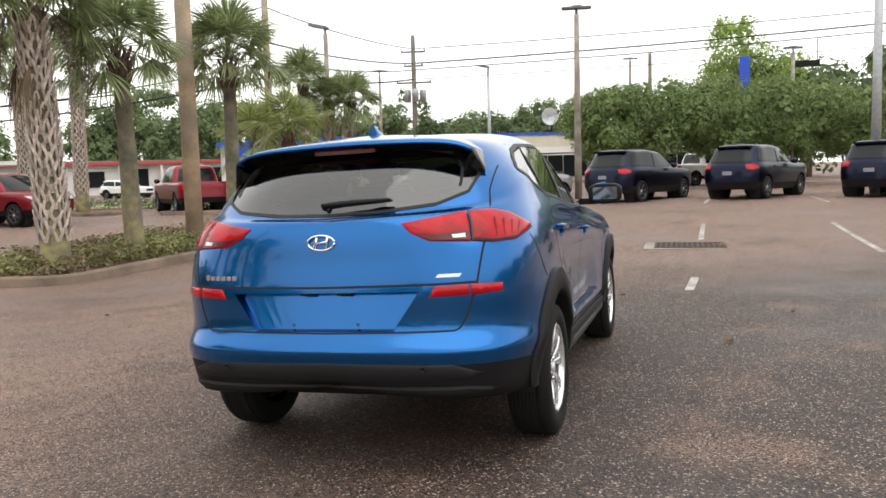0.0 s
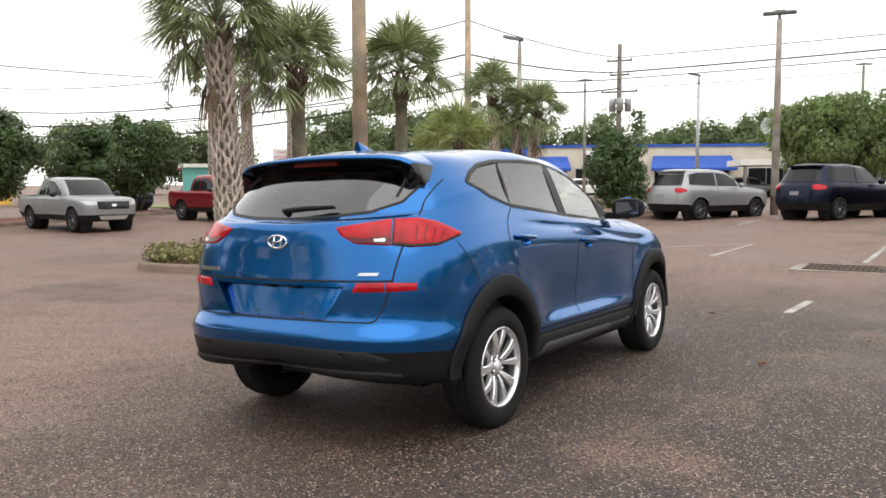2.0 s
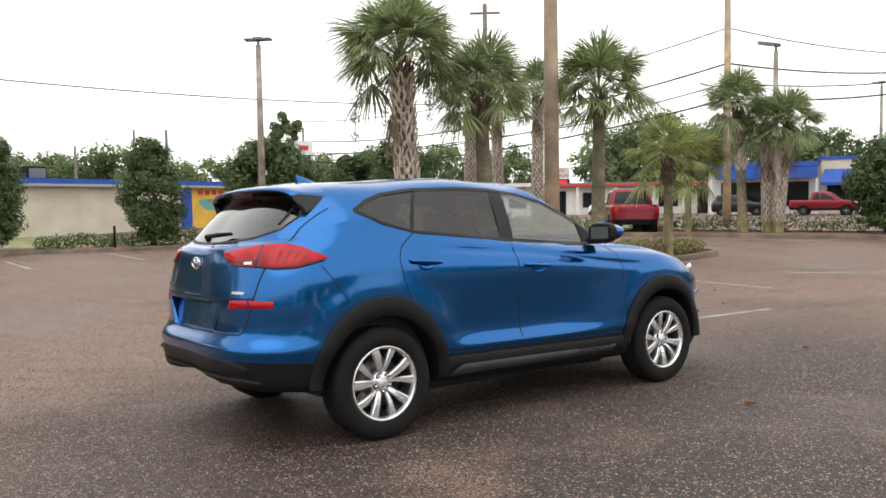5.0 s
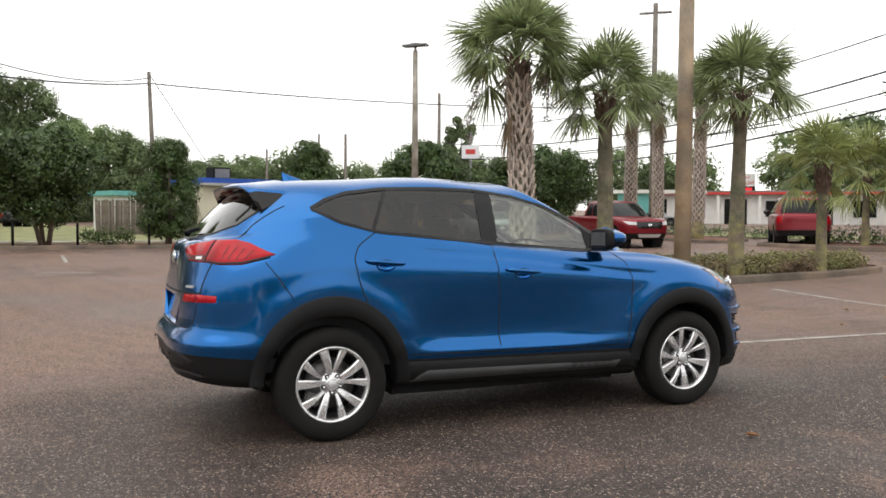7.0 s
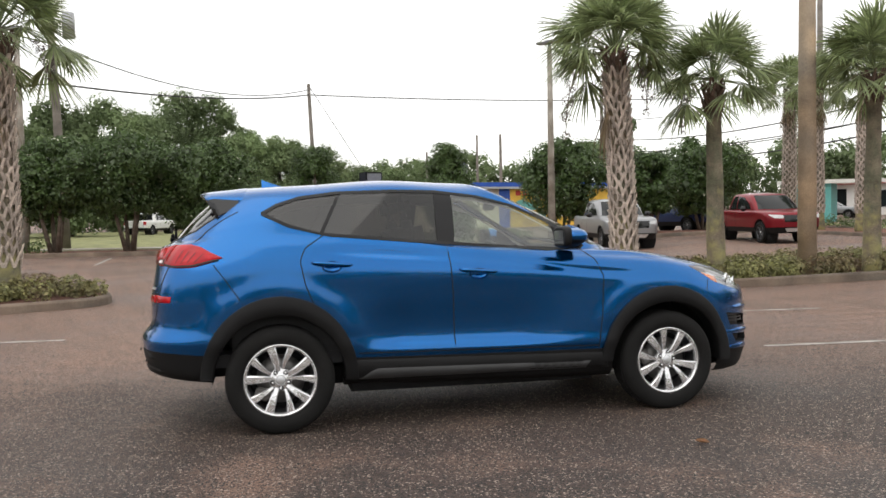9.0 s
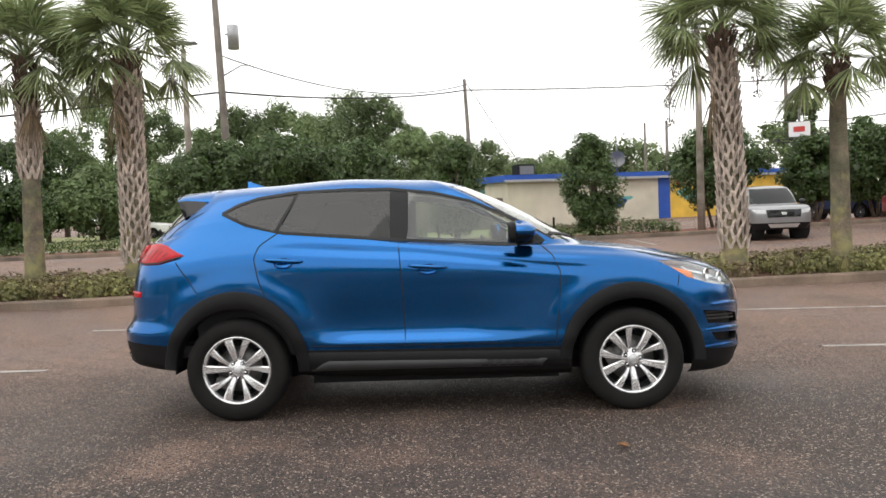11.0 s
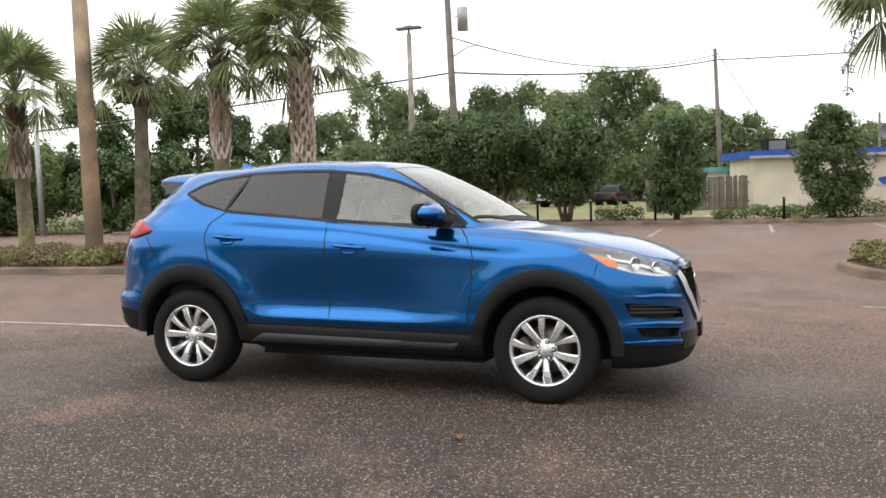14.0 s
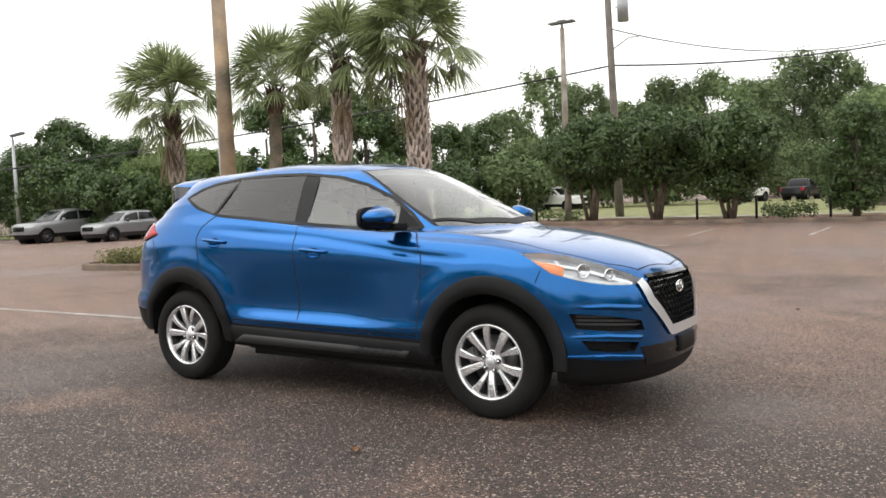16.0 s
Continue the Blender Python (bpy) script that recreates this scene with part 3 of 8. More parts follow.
def outline(yr, yf, ysr, ysf, w, z, nr=3.0, nf=2.6, counts=(34, 66, 34)):
    """Half an outline of a car's body from its rear middle round the side to its front middle.
    w: half widths at the rear, middle and front of the side; z: heights at seven places along it."""
    rear = [Vector((w[0] * math.sin(a) ** (2 / nr), ysr - (ysr - yr) * math.cos(a) ** (2 / nr), 0)) for a in (math.pi / 2 * i / 300 for i in range(301))]
    front = [Vector((w[2] * math.cos(a) ** (2 / nf), ysf + (yf - ysf) * math.sin(a) ** (2 / nf), 0)) for a in (math.pi / 2 * i / 300 for i in range(301))]
    side = [Vector((glide(((0, w[0]), (0.5, w[1]), (1, w[2])), i / 60), ysr + (ysf - ysr) * i / 60, 0)) for i in range(61)]
    pts = even(rear, counts[0]) + even(side, counts[1])[1:] + even(front, counts[2])[1:]
    total = sum(counts)
    ks = (0, counts[0] / 2 / total, counts[0] / total, (counts[0] + counts[1] / 2) / total, (counts[0] + counts[1]) / total, 1 - counts[2] / 2 / total, 1)
    knots = list(zip(ks, z))
    for i, p in enumerate(pts):
        p.z = glide(knots, i / total)
    return pts


def fair(rows, steps, sharp=()):
    """Fair points between stacked outlines; rows named in sharp keep a fold."""
    grid = []
    n = len(rows[0])
    for k in range(len(rows) - 1):
        for s in range(steps[k]):
            f = s / steps[k]
            line = []
            for i in range(n):
                p0, p1 = rows[k][i], rows[k + 1][i]
                pm = rows[k - 1][i] if k > 0 and k not in sharp else None
                pp = rows[k + 2][i] if k + 2 < len(rows) and k + 1 not in sharp else None
                c = (p1 - p0).length + 1e-6
                m0 = (p1 - p0) if pm is None else (p1 - pm) * (c / ((p1 - p0).length + (p0 - pm).length + 1e-6))
                m1 = (p1 - p0) if pp is None else (pp - p0) * (c / ((pp - p1).length + (p1 - p0).length + 1e-6))
                line.append((2 * f**3 - 3 * f**2 + 1) * p0 + (f**3 - 2 * f**2 + f) * m0 + (-2 * f**3 + 3 * f**2) * p1 + (f**3 - f**2) * m1)
            grid.append(line)
    grid.append(list(rows[-1]))
    return grid


def shell(grid, lo=0, hi=None):
    """Both halves of a faired body between two lines of its grid."""
    bm = bmesh.new()
    hi = len(grid) - 1 if hi is None else hi
    n = len(grid[0])
    left = {}
    vs = []
    for j in range(lo, hi + 1):
        right = [bm.verts.new(p) for p in grid[j]]
        mirror = [right[i] if abs(grid[j][i].x) < 1e-5 else bm.verts.new((-grid[j][i].x, grid[j][i].y, grid[j][i].z)) for i in range(n)]
        vs.append((right, mirror))
    for (r0, m0), (r1, m1) in zip(vs, vs[1:]):
        for i in range(n - 1):
            for q in ((r0[i], r0[i + 1], r1[i + 1], r1[i]), (m0[i + 1], m0[i], m1[i], m1[i + 1])):
                u = list(dict.fromkeys(q))
                if len(u) > 2:
                    try:
                        bm.faces.new(u).smooth = True
                    except ValueError:
                        pass
    bmesh.ops.remove_doubles(bm, verts=bm.verts, dist=0.0004)
    bmesh.ops.recalc_face_normals(bm, faces=bm.faces)
    return bm


WAYS = {"right": Vector((-1, 0, 0)), "left": Vector((1, 0, 0)), "rear": Vector((0, 1, 0)), "front": Vector((0, -1, 0)), "top": Vector((0, 0, -1)),
        "front_right": Vector((-0.75, -0.66, 0)).normalized(), "front_left": Vector((0.75, -0.66, 0)).normalized(),
        "rear_right": Vector((-0.6, 0.8, 0)).normalized(), "rear_left": Vector((0.6, 0.8, 0)).normalized()}


def axes(way):
    d = WAYS[way]
    up = Vector((0, 0, 1)) if abs(d.z) < 0.9 else Vector((0, 1, 0))
    h = d.cross(up).normalized()
    return d, h, up


def flip(pts):
    return [(-p[0], p[1], p[2]) for p in pts]


def panel(tree, pts, way, off=0.004, depth=0.012, step=0.035, curve=0, round_by=0.0):
    """A panel with a rim, laid on a body inside an outline of near points, seen along a way."""
    d, h, up = axes(way)
    loop = [Vector((Vector(p).dot(h), Vector(p).dot(up))) for p in pts]
    if curve:
        loop = spline2(loop, curve)
    flat, n = [], len(loop)
    for i, a in enumerate(loop):
        b = loop[(i + 1) % n]
        k = max(1, round((b - a).length / step))
        flat += [a.lerp(b, j / k) for j in range(k)]
    nb = len(flat)
    edge_pts = flat[:nb]
    if round_by:
        # a second ring just inside the edge carries the rounding
        for i in range(nb):
            t = (edge_pts[(i + 1) % nb] - edge_pts[i - 1])
            q = Vector((-t.y, t.x)).normalized() * round_by * 1.6
            for k in (q, -q):
                c = edge_pts[i] + k
                if inside(edge_pts, c) and min((c - e).length for e in edge_pts) > round_by * 1.2:
                    flat.append(c)
    edges = [(i, (i + 1) % nb) for i in range(nb)]
    lo, hi = [min(p[k] for p in flat) for k in (0, 1)], [max(p[k] for p in flat) for k in (0, 1)]
    x = lo[0] + step / 2
    while x < hi[0]:
        y = lo[1] + step / 2
        while y < hi[1]:
            if inside(flat, (x, y)) and min((Vector((x, y)) - q).length for q in flat[:nb]) > step * 0.4:
                flat.append(Vector((x, y)))
            y += step
        x += step
    v, e, f, *_ = geo2d.delaunay_2d_cdt(flat, edges, [], 1, 1e-5)
    bm = bmesh.new()
    top, low = [], []
    for p in v:
        o = h * p[0] + up * p[1] - d * 6
        hit, nor, *_ = tree.ray_cast(o, d)
        if hit is None:
            hit, nor, *_ = tree.find_nearest(h * p[0] + up * p[1] + d * Vector(pts[0]).dot(d))
        if nor.dot(d) > 0:
            nor = -nor
        sunk = round_by if min((p - q).length for q in edge_pts) < 1e-4 else 0.0
        top.append(bm.verts.new(hit + nor * (off - sunk)))
        low.append(hit + nor * (off - depth))
    count = {}
    for t in f:
        bm.faces.new([top[i] for i in t]).smooth = True
        for a, b in zip(t, (*t[1:], t[0])):
            key = (min(a, b), max(a, b))
            count[key] = (count.get(key, (0,))[0] + 1, a, b)
    rim = {}
    for n_, a, b in count.values():
        if n_ == 1:
            for i in (a, b):
                if i not in rim:
                    rim[i] = (bm.verts.new(top[i].co), bm.verts.new(low[i]))
            bm.faces.new((rim[b][0], rim[a][0], rim[a][1], rim[b][1]))
    bmesh.ops.recalc_face_normals(bm, faces=[f_ for f_ in bm.faces if f_.smooth])
    c = sum((f_.normal.dot(d) for f_ in bm.faces if f_.smooth), 0.0)
    if c > 0:
        bmesh.ops.reverse_faces(bm, faces=[f_ for f_ in bm.faces if f_.smooth])
    return bm


def pane(tree, pts, way, off=-0.003, step=0.05):
    """A pane of glass: one smooth bowed sheet laid through the edge of its opening."""
    bm = panel(tree, pts, way, off, 0.004, step)
    d, h, up = axes(way)
    o = sum((Vector(p) for p in pts), Vector()) / len(pts)

    def terms(p):
        a, b = (p - o).dot(h), (p - o).dot(up)
        return [1, a, b, a * a, a * b]

    skin = [v.co.copy() for v in bm.verts if any(f.smooth for f in v.link_faces)]
    k, *_ = np.linalg.lstsq(np.array([terms(p) for p in skin]), np.array([p.dot(d) for p in skin]), rcond=None)
    for v in bm.verts:
        if any(f.smooth for f in v.link_faces):
            v.co += d * (float(np.dot(k, terms(v.co))) - v.co.dot(d))
    bmesh.ops.delete(bm, geom=[f for f in bm.faces if not f.smooth], context="FACES")
    return bm


def spline2(loop, k):
    """A closed curve through points."""
    out, n = [], len(loop)
    for i in range(n):
        p0, p1, p2, p3 = loop[i - 1], loop[i], loop[(i + 1) % n], loop[(i + 2) % n]
        for j in range(k):
            t = j / k
            out.append(0.5 * (2 * p1 + (p2 - p0) * t + (2 * p0 - 5 * p1 + 4 * p2 - p3) * t * t + (3 * p1 - p0 - 3 * p2 + p3) * t**3))
    return out


def ribbon(tree, pts, way, width=0.007, off=0.0015, step=0.03, closed=False):
    """A narrow band laid on a body along points, seen along a way."""
    d, h, up = axes(way)
    line = [Vector((Vector(p).dot(h), Vector(p).dot(up), 0)) for p in pts]
    if closed:
        line.append(line[0])
    total = sum((b - a).length for a, b in zip(line, line[1:]))
    line = even(line, max(2, int(total / step)))
    bm = bmesh.new()
    rows = []
    for i, p in enumerate(line):
        t = (line[min(i + 1, len(line) - 1)] - line[max(i - 1, 0)]).normalized()
        s = Vector((-t.y, t.x, 0)) * width / 2
        row = []
        for q in (p - s, p + s):
            hit, nor, *_ = tree.ray_cast(h * q.x + up * q.y - d * 6, d)
            if hit is None:
                break
            if nor.dot(d) > 0:
                nor = -nor
            row.append(bm.verts.new(hit + nor * off))
        rows.append(row if len(row) == 2 else None)
    for a, b in zip(rows, rows[1:]):
        if a and b:
            bm.faces.new((a[0], a[1], b[1], b[0])).smooth = True
    return bm


def cut(bm, pts, way, keep=None, curve=0):
    """Cut an outline through the body's skin and take out what is inside it."""
    d, h, up = axes(way)
    loop = [Vector((Vector(p).dot(h), Vector(p).dot(up))) for p in pts]
    if curve:
        loop = spline2(loop, curve)
    lo, hi = [min(p[k] for p in loop) - 0.08 for k in (0, 1)], [max(p[k] for p in loop) + 0.08 for k in (0, 1)]

    def near():
        out = []
        for f in bm.faces:
            c = f.calc_center_median()
            if lo[0] < c.dot(h) < hi[0] and lo[1] < c.dot(up) < hi[1] and f.normal.dot(d) < 0.35 and (keep is None or keep(c)):
                out.append(f)
        return out

    bm.normal_update()
    for i, a in enumerate(loop):
        b = loop[(i + 1) % len(loop)]
        e = b - a
        nrm = (h * -e.y + up * e.x).normalized()
        mid, reach = (a + b) / 2, e.length / 2 + 0.06
        faces = [f for f in near() if (Vector((f.calc_center_median().dot(h), f.calc_center_median().dot(up))) - mid).length < reach]
        geom = set(faces)
        for f in faces:
            geom.update(f.edges)
            geom.update(f.verts)
        bmesh.ops.bisect_plane(bm, geom=list(geom), dist=1e-4, plane_co=h * a.x + up * a.y, plane_no=nrm)
    gone = [f for f in near() if inside(loop, (f.calc_center_median().dot(h), f.calc_center_median().dot(up)))]
    bmesh.ops.delete(bm, geom=gone, context="FACES")


def arc(cy, cz, ry, rz, a0, a1, n, x=0.9):
    return [(x, cy + ry * math.cos(radians(a0 + (a1 - a0) * i / n)), cz + rz * math.sin(radians(a0 + (a1 - a0) * i / n))) for i in range(n + 1)]


def arch_trim(tree, cy, cz, r_in, ry, rz, side, a0=-2, a1=178, lift=0.02):
    """A proud wheel-arch moulding round a wheel opening."""
    s = 1 if side == "right" else -1
    bm = bmesh.new()
    rows = []
    n = 48
    for i in range(n + 1):
        a = radians(a0 + (a1 - a0) * i / n)
        row = []
        for k, (f, o) in enumerate(((1.0, 0.0), (0.985, lift * 0.8), (0.93, lift), (0.5, lift * 1.15), (0.08, lift * 1.2), (0.0, lift * 0.6), (0.0, -0.10))):
            y = cy + (r_in + (ry - r_in) * f) * math.cos(a)
            z = cz + (r_in + (rz - r_in) * f) * math.sin(a)
            hit, nor, *_ = tree.ray_cast(Vector((s * 4, y, z)), Vector((-s, 0, 0)))
            x = min(max(abs(hit.x), 0.865), 0.93) if hit else 0.875
            row.append(bm.verts.new((s * (max(x, 0.80) + o), y, z)))
        rows.append(row)
    for r0, r1 in zip(rows, rows[1:]):
        for k in range(len(r0) - 1):
            bm.faces.new((r0[k], r0[k + 1], r1[k + 1], r1[k])).smooth = True
    bmesh.ops.recalc_face_normals(bm, faces=bm.faces)
    return bm


# ---- wheels ----
def spoke(bm, a, r0, r1, w0, w1, x0, x1, lean=0.0, thick=0.03):
    """One wheel spoke from the hub to the rim, its outer end swung by lean degrees."""
    n = 6
    rows = []
    for i in range(n + 1):
        f = i / n
        ang = radians(a + lean * f)
        r = r0 + (r1 - r0) * f
        w = w0 + (w1 - w0) * f
        x = x0 + (x1 - x0) * f + 0.012 * math.sin(math.pi * f)
        c, s = Vector((0, math.cos(ang), math.sin(ang))), Vector((0, -math.sin(ang), math.cos(ang)))
        row = []
        for o, xx in ((-0.5, x - thick), (-0.5, x - 0.006), (-0.34, x), (0.34, x), (0.5, x - 0.006), (0.5, x - thick)):
            row.append(bm.verts.new(c * r + s * w * o + Vector((xx, 0, 0))))
        rows.append(row)
    for q0, q1 in zip(rows, rows[1:]):
        for k in range(6):
            bm.faces.new((q0[k], q0[(k + 1) % 6], q1[(k + 1) % 6], q1[k]))
    bm.faces.new(rows[0][::-1])
    bm.faces.new(rows[-1])


def build_wheel(name, parent, radius=0.345, rim=0.228, width=0.225, style="ten", alloy="alloy", seg=64):
    """A road wheel whose outer face looks along +x; its middle plane is at x = 0."""
    wheel = new(name)
    wheel.parent = parent
    h = width / 2
    bm = bmesh.new()
    prof = [(rim, h * 0.62), (rim + 0.006, h * 0.86), (rim + 0.03, h * 0.98), (rim + 0.055, h), (radius - 0.035, h * 0.97), (radius - 0.016, h * 0.88), (radius - 0.003, h * 0.7)]
    for k in range(-3, 4):
        prof += [(radius, h * 0.16 * k * -1 + 0.012), (radius, h * 0.16 * k * -1 - 0.010), (radius - 0.008, h * 0.16 * k * -1 - 0.011), (radius - 0.008, h * 0.16 * k * -1 - 0.016)]
    prof += [(radius - 0.003, -h * 0.7), (radius - 0.02, -h * 0.9), (rim + 0.04, -h), (rim, -h * 0.8)]
    lathe(bm, prof, 0, seg)
    part("tyre", bm, "tyre", wheel, "black rubber tyre")
    bm = bmesh.new()
    lathe(bm, [(rim + 0.004, h * 0.80), (rim + 0.004, h * 0.88), (rim - 0.006, h * 0.9), (rim - 0.014, h * 0.82), (rim - 0.018, h * 0.62)], 0, seg)
    face = h * 0.72
    if style == "ten":
        for k in range(5):
            a = 90 + 72 * k
            spoke(bm, a + 12, 0.045, rim - 0.004, 0.030, 0.060, face - 0.018, face + 0.006, 4)
            spoke(bm, a - 11, 0.045, rim - 0.004, 0.015, 0.052, face - 0.026, face + 0.004, -9)
    else:
        for k in range(7):
            spoke(bm, 90 + 360 / 7 * k, 0.05, rim - 0.012, 0.06, 0.05, face - 0.012, face + 0.004, 8)
    lathe(bm, [(0.078, face - 0.05), (0.075, face - 0.024), (0.066, face - 0.016), (0.045, face - 0.014), (0.034, face - 0.006), (0.030, face - 0.004), (0.030, face - 0.02)], 0, 40)
    part("rim", bm, alloy, wheel, "silver alloy rim with slim paired spokes" if style == "ten" else "alloy rim")
    bm = bmesh.new()
    lathe(bm, [(0.029, face - 0.012), (0.027, face + 0.000), (0.018, face + 0.003), (0.0005, face + 0.004)], 0, 24)
    part("centre_cap", bm, "satin_chrome", wheel, "round centre cap")
    # near-black disc stands in for the shade behind the spokes
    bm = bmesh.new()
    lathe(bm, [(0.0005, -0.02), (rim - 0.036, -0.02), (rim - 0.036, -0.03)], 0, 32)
    part("wheel_shade_disc", bm, "dark", wheel)
    # the barrel's dark alloy holds the shade of the pockets
    bm = bmesh.new()
    lathe(bm, [(rim - 0.016, h * 0.64), (rim - 0.022, h * 0.45), (rim - 0.034, 0.0), (rim - 0.034, -h * 0.7)], 0, seg)
    part("barrel", bm, "alloy_dark", wheel, "inner barrel darkened for the shade between spokes")
    bm = bmesh.new()
    lathe(bm, [(0.06, 0.012), (0.155, 0.012), (0.155, 0.0), (0.06, 0.0)], 0, 40)
    box(bm, (-0.01, -0.16, 0.03), (0.045, -0.085, 0.13), 0.012)
    part("brake_disc", bm, "steel", wheel, "brake disc and caliper")
    for k in range(5):
        a = radians(90 + 36 + 72 * k)
        c = (0, 0.054 * math.cos(a), 0.054 * math.sin(a))
        # dark cup paints the shade in the lug hole
        bm = bmesh.new()
        lathe(bm, [(0.0150, face - 0.017), (0.0150, face - 0.0105), (0.0135, face - 0.0105), (0.0125, face - 0.014), (0.0004, face - 0.0142)], 0, 16, c)
        part("lug_well_shade", bm, "dark", wheel)
        bm = bmesh.new()
        lathe(bm, [(0.0088, face - 0.018), (0.0088, face - 0.006), (0.006, face - 0.003), (0.0004, face - 0.002)], 0, 6, c)
        part("lug_nut", bm, "chrome", wheel)
    return wheel


def copy_part(ob, parent, m):
    c = copy_thing(ob, m)
    c.parent = parent
    return c


# ---- the blue compact SUV ----
CAR_WIDE = 1.025
car_pose = Matrix(((0.9838, 0.1771, -0.0272, 0.2300), (-0.1768, 0.9841, 0.0155, 4.6736), (0.0295, -0.0105, 0.9995, -0.0265), (0, 0, 0, 1)))
car = thing("blue_suv", "metallic blue compact SUV with black lower cladding parked on asphalt", "car", car_pose @ Matrix.Translation((-0.0226, 0, 0)) @ Matrix.Diagonal((CAR_WIDE, 1, 1, 1)))

lower_rows = [
    outline(-0.78, 3.42, 0.05, 2.6, (0.78, 0.80, 0.78), (0.43, 0.355, 0.30, 0.26, 0.24, 0.21, 0.21), 4.0, 2.8),
    outline(-0.865, 3.53, 0.05, 2.6, (0.865, 0.875, 0.865), (0.45, 0.375, 0.33, 0.31, 0.285, 0.24, 0.23), 4.0, 2.8),
    outline(-0.895, 3.585, 0.05, 2.6, (0.90, 0.895, 0.90), (0.545, 0.54, 0.48, 0.455, 0.44, 0.38, 0.35), 4.2, 2.8),
    outline(-0.905, 3.585, 0.05, 2.6, (0.915, 0.912, 0.915), (0.615, 0.605, 0.555, 0.505, 0.50, 0.47, 0.44), 4.0, 2.8),
]
waist_rows = [
    outline(-0.850, 3.580, 0.05, 2.6, (0.908, 0.906, 0.908), (0.695, 0.69, 0.64, 0.575, 0.58, 0.58, 0.56), 4.0, 2.8),
    outline(-0.842, 3.565, 0.05, 2.6, (0.910, 0.895, 0.910), (0.86, 0.87, 0.88, 0.86, 0.83, 0.74, 0.70), 4.0, 2.8),
    outline(-0.822, 3.545, 0.05, 2.6, (0.905, 0.900, 0.900), (1.0, 1.02, 1.05, 1.00, 0.95, 0.83, 0.80), 3.8, 2.7),
    outline(-0.806, 3.48, 0.05, 2.6, (0.868, 0.872, 0.865), (1.12, 1.14, 1.18, 1.09, 1.03, 0.92, 0.895), 3.5, 2.6),
]
belt_rows = [
    outline(-0.785, 3.24, 0.05, 2.55, (0.830, 0.836, 0.800), (1.185, 1.21, 1.27, 1.145, 1.075, 1.01, 1.01), 3.1, 2.4),
    outline(-0.742, 2.86, 0.05, 2.35, (0.812, 0.816, 0.770), (1.205, 1.235, 1.32, 1.168, 1.115, 1.085, 1.095), 3.0, 2.4),
    outline(-0.712, 2.45, 0.05, 2.12, (0.798, 0.800, 0.742), (1.222, 1.26, 1.36, 1.190, 1.137, 1.13, 1.145), 3.0, 2.4),
    outline(-0.590, 2.04, 0.10, 1.84, (0.735, 0.742, 0.680), (1.375, 1.39, 1.45, 1.37, 1.32, 1.35, 1.385), 3.0, 2.4),
]
roof_rows = [
    outline(-0.420, 1.60, 0.20, 1.48, (0.635, 0.655, 0.600), (1.535, 1.535, 1.55, 1.563, 1.53, 1.555, 1.585), 3.2, 2.6),
    outline(-0.36, 1.42, 0.2, 1.32, (0.50, 0.52, 0.48), (1.578, 1.58, 1.597, 1.625, 1.605, 1.615, 1.625), 3.2, 2.8),
    outline(-0.26, 1.26, 0.2, 1.2, (0.27, 0.28, 0.26), (1.604, 1.606, 1.618, 1.648, 1.632, 1.634, 1.638), 3.0, 3.0),
    outline(-0.15, 1.15, 0.2, 1.1, (0.0, 0.0, 0.0), (1.614, 1.618, 1.628, 1.655, 1.642, 1.644, 1.646), 3.0, 3.0),
]
blue_rows = lower_rows + waist_rows + belt_rows + roof_rows
blue_steps = [2, 3, 5, 5, 14, 10, 10, 8, 6, 5, 9, 9, 6, 5, 4]


def dent(v, mid, wide):
    return math.exp(-(((v - mid) / wide) ** 2))


def fade(v, a, b):
    k = min(max((v - a) / (b - a), 0), 1)
    return k * k * (3 - 2 * k)


def pressing(y, z):
    """How far the side's skin stands proud of its fair shape: the shoulder groove, the sill ledge and the flared arches."""
    crease = 1.185 - 0.045 * fade(y, 0.2, 1.07) - 0.15 * fade(y, 0.9, 2.5)
    out = -0.013 * dent(z, crease - 0.022, 0.026) * fade(y, 0.15, 0.75) * (1 - fade(y, 2.1, 2.75))
    span = fade(y, 0.42, 0.80) * (1 - fade(y, 1.45, 2.06))
    out -= 0.034 * span * fade(z, 0.487, 0.487 + 0.055 + 0.04 * span) * (1 - fade(z, 0.60, 0.93))
    for wheel in (0.0, 2.67):
        r = math.hypot(y - wheel, (z - 0.345) * 0.96)
        out += 0.011 * fade(0.66 - r, 0.0, 0.12) * fade(z, 0.5, 0.7)
    return out


blue_grid = fair(blue_rows, blue_steps, sharp=(2, 10))
for line in blue_grid:
    for p in line:
        if 0.44 < p.z < 1.25 and p.x > 0.7:
            p.x += pressing(p.y, p.z) * fade(p.x, 0.7, 0.84)
full = shell(blue_grid)
tree = BVHTree.FromBMesh(full)
full.free()
body = shell(blue_grid, sum(blue_steps[:2]))
clad = shell(blue_grid, 0, sum(blue_steps[:2]))

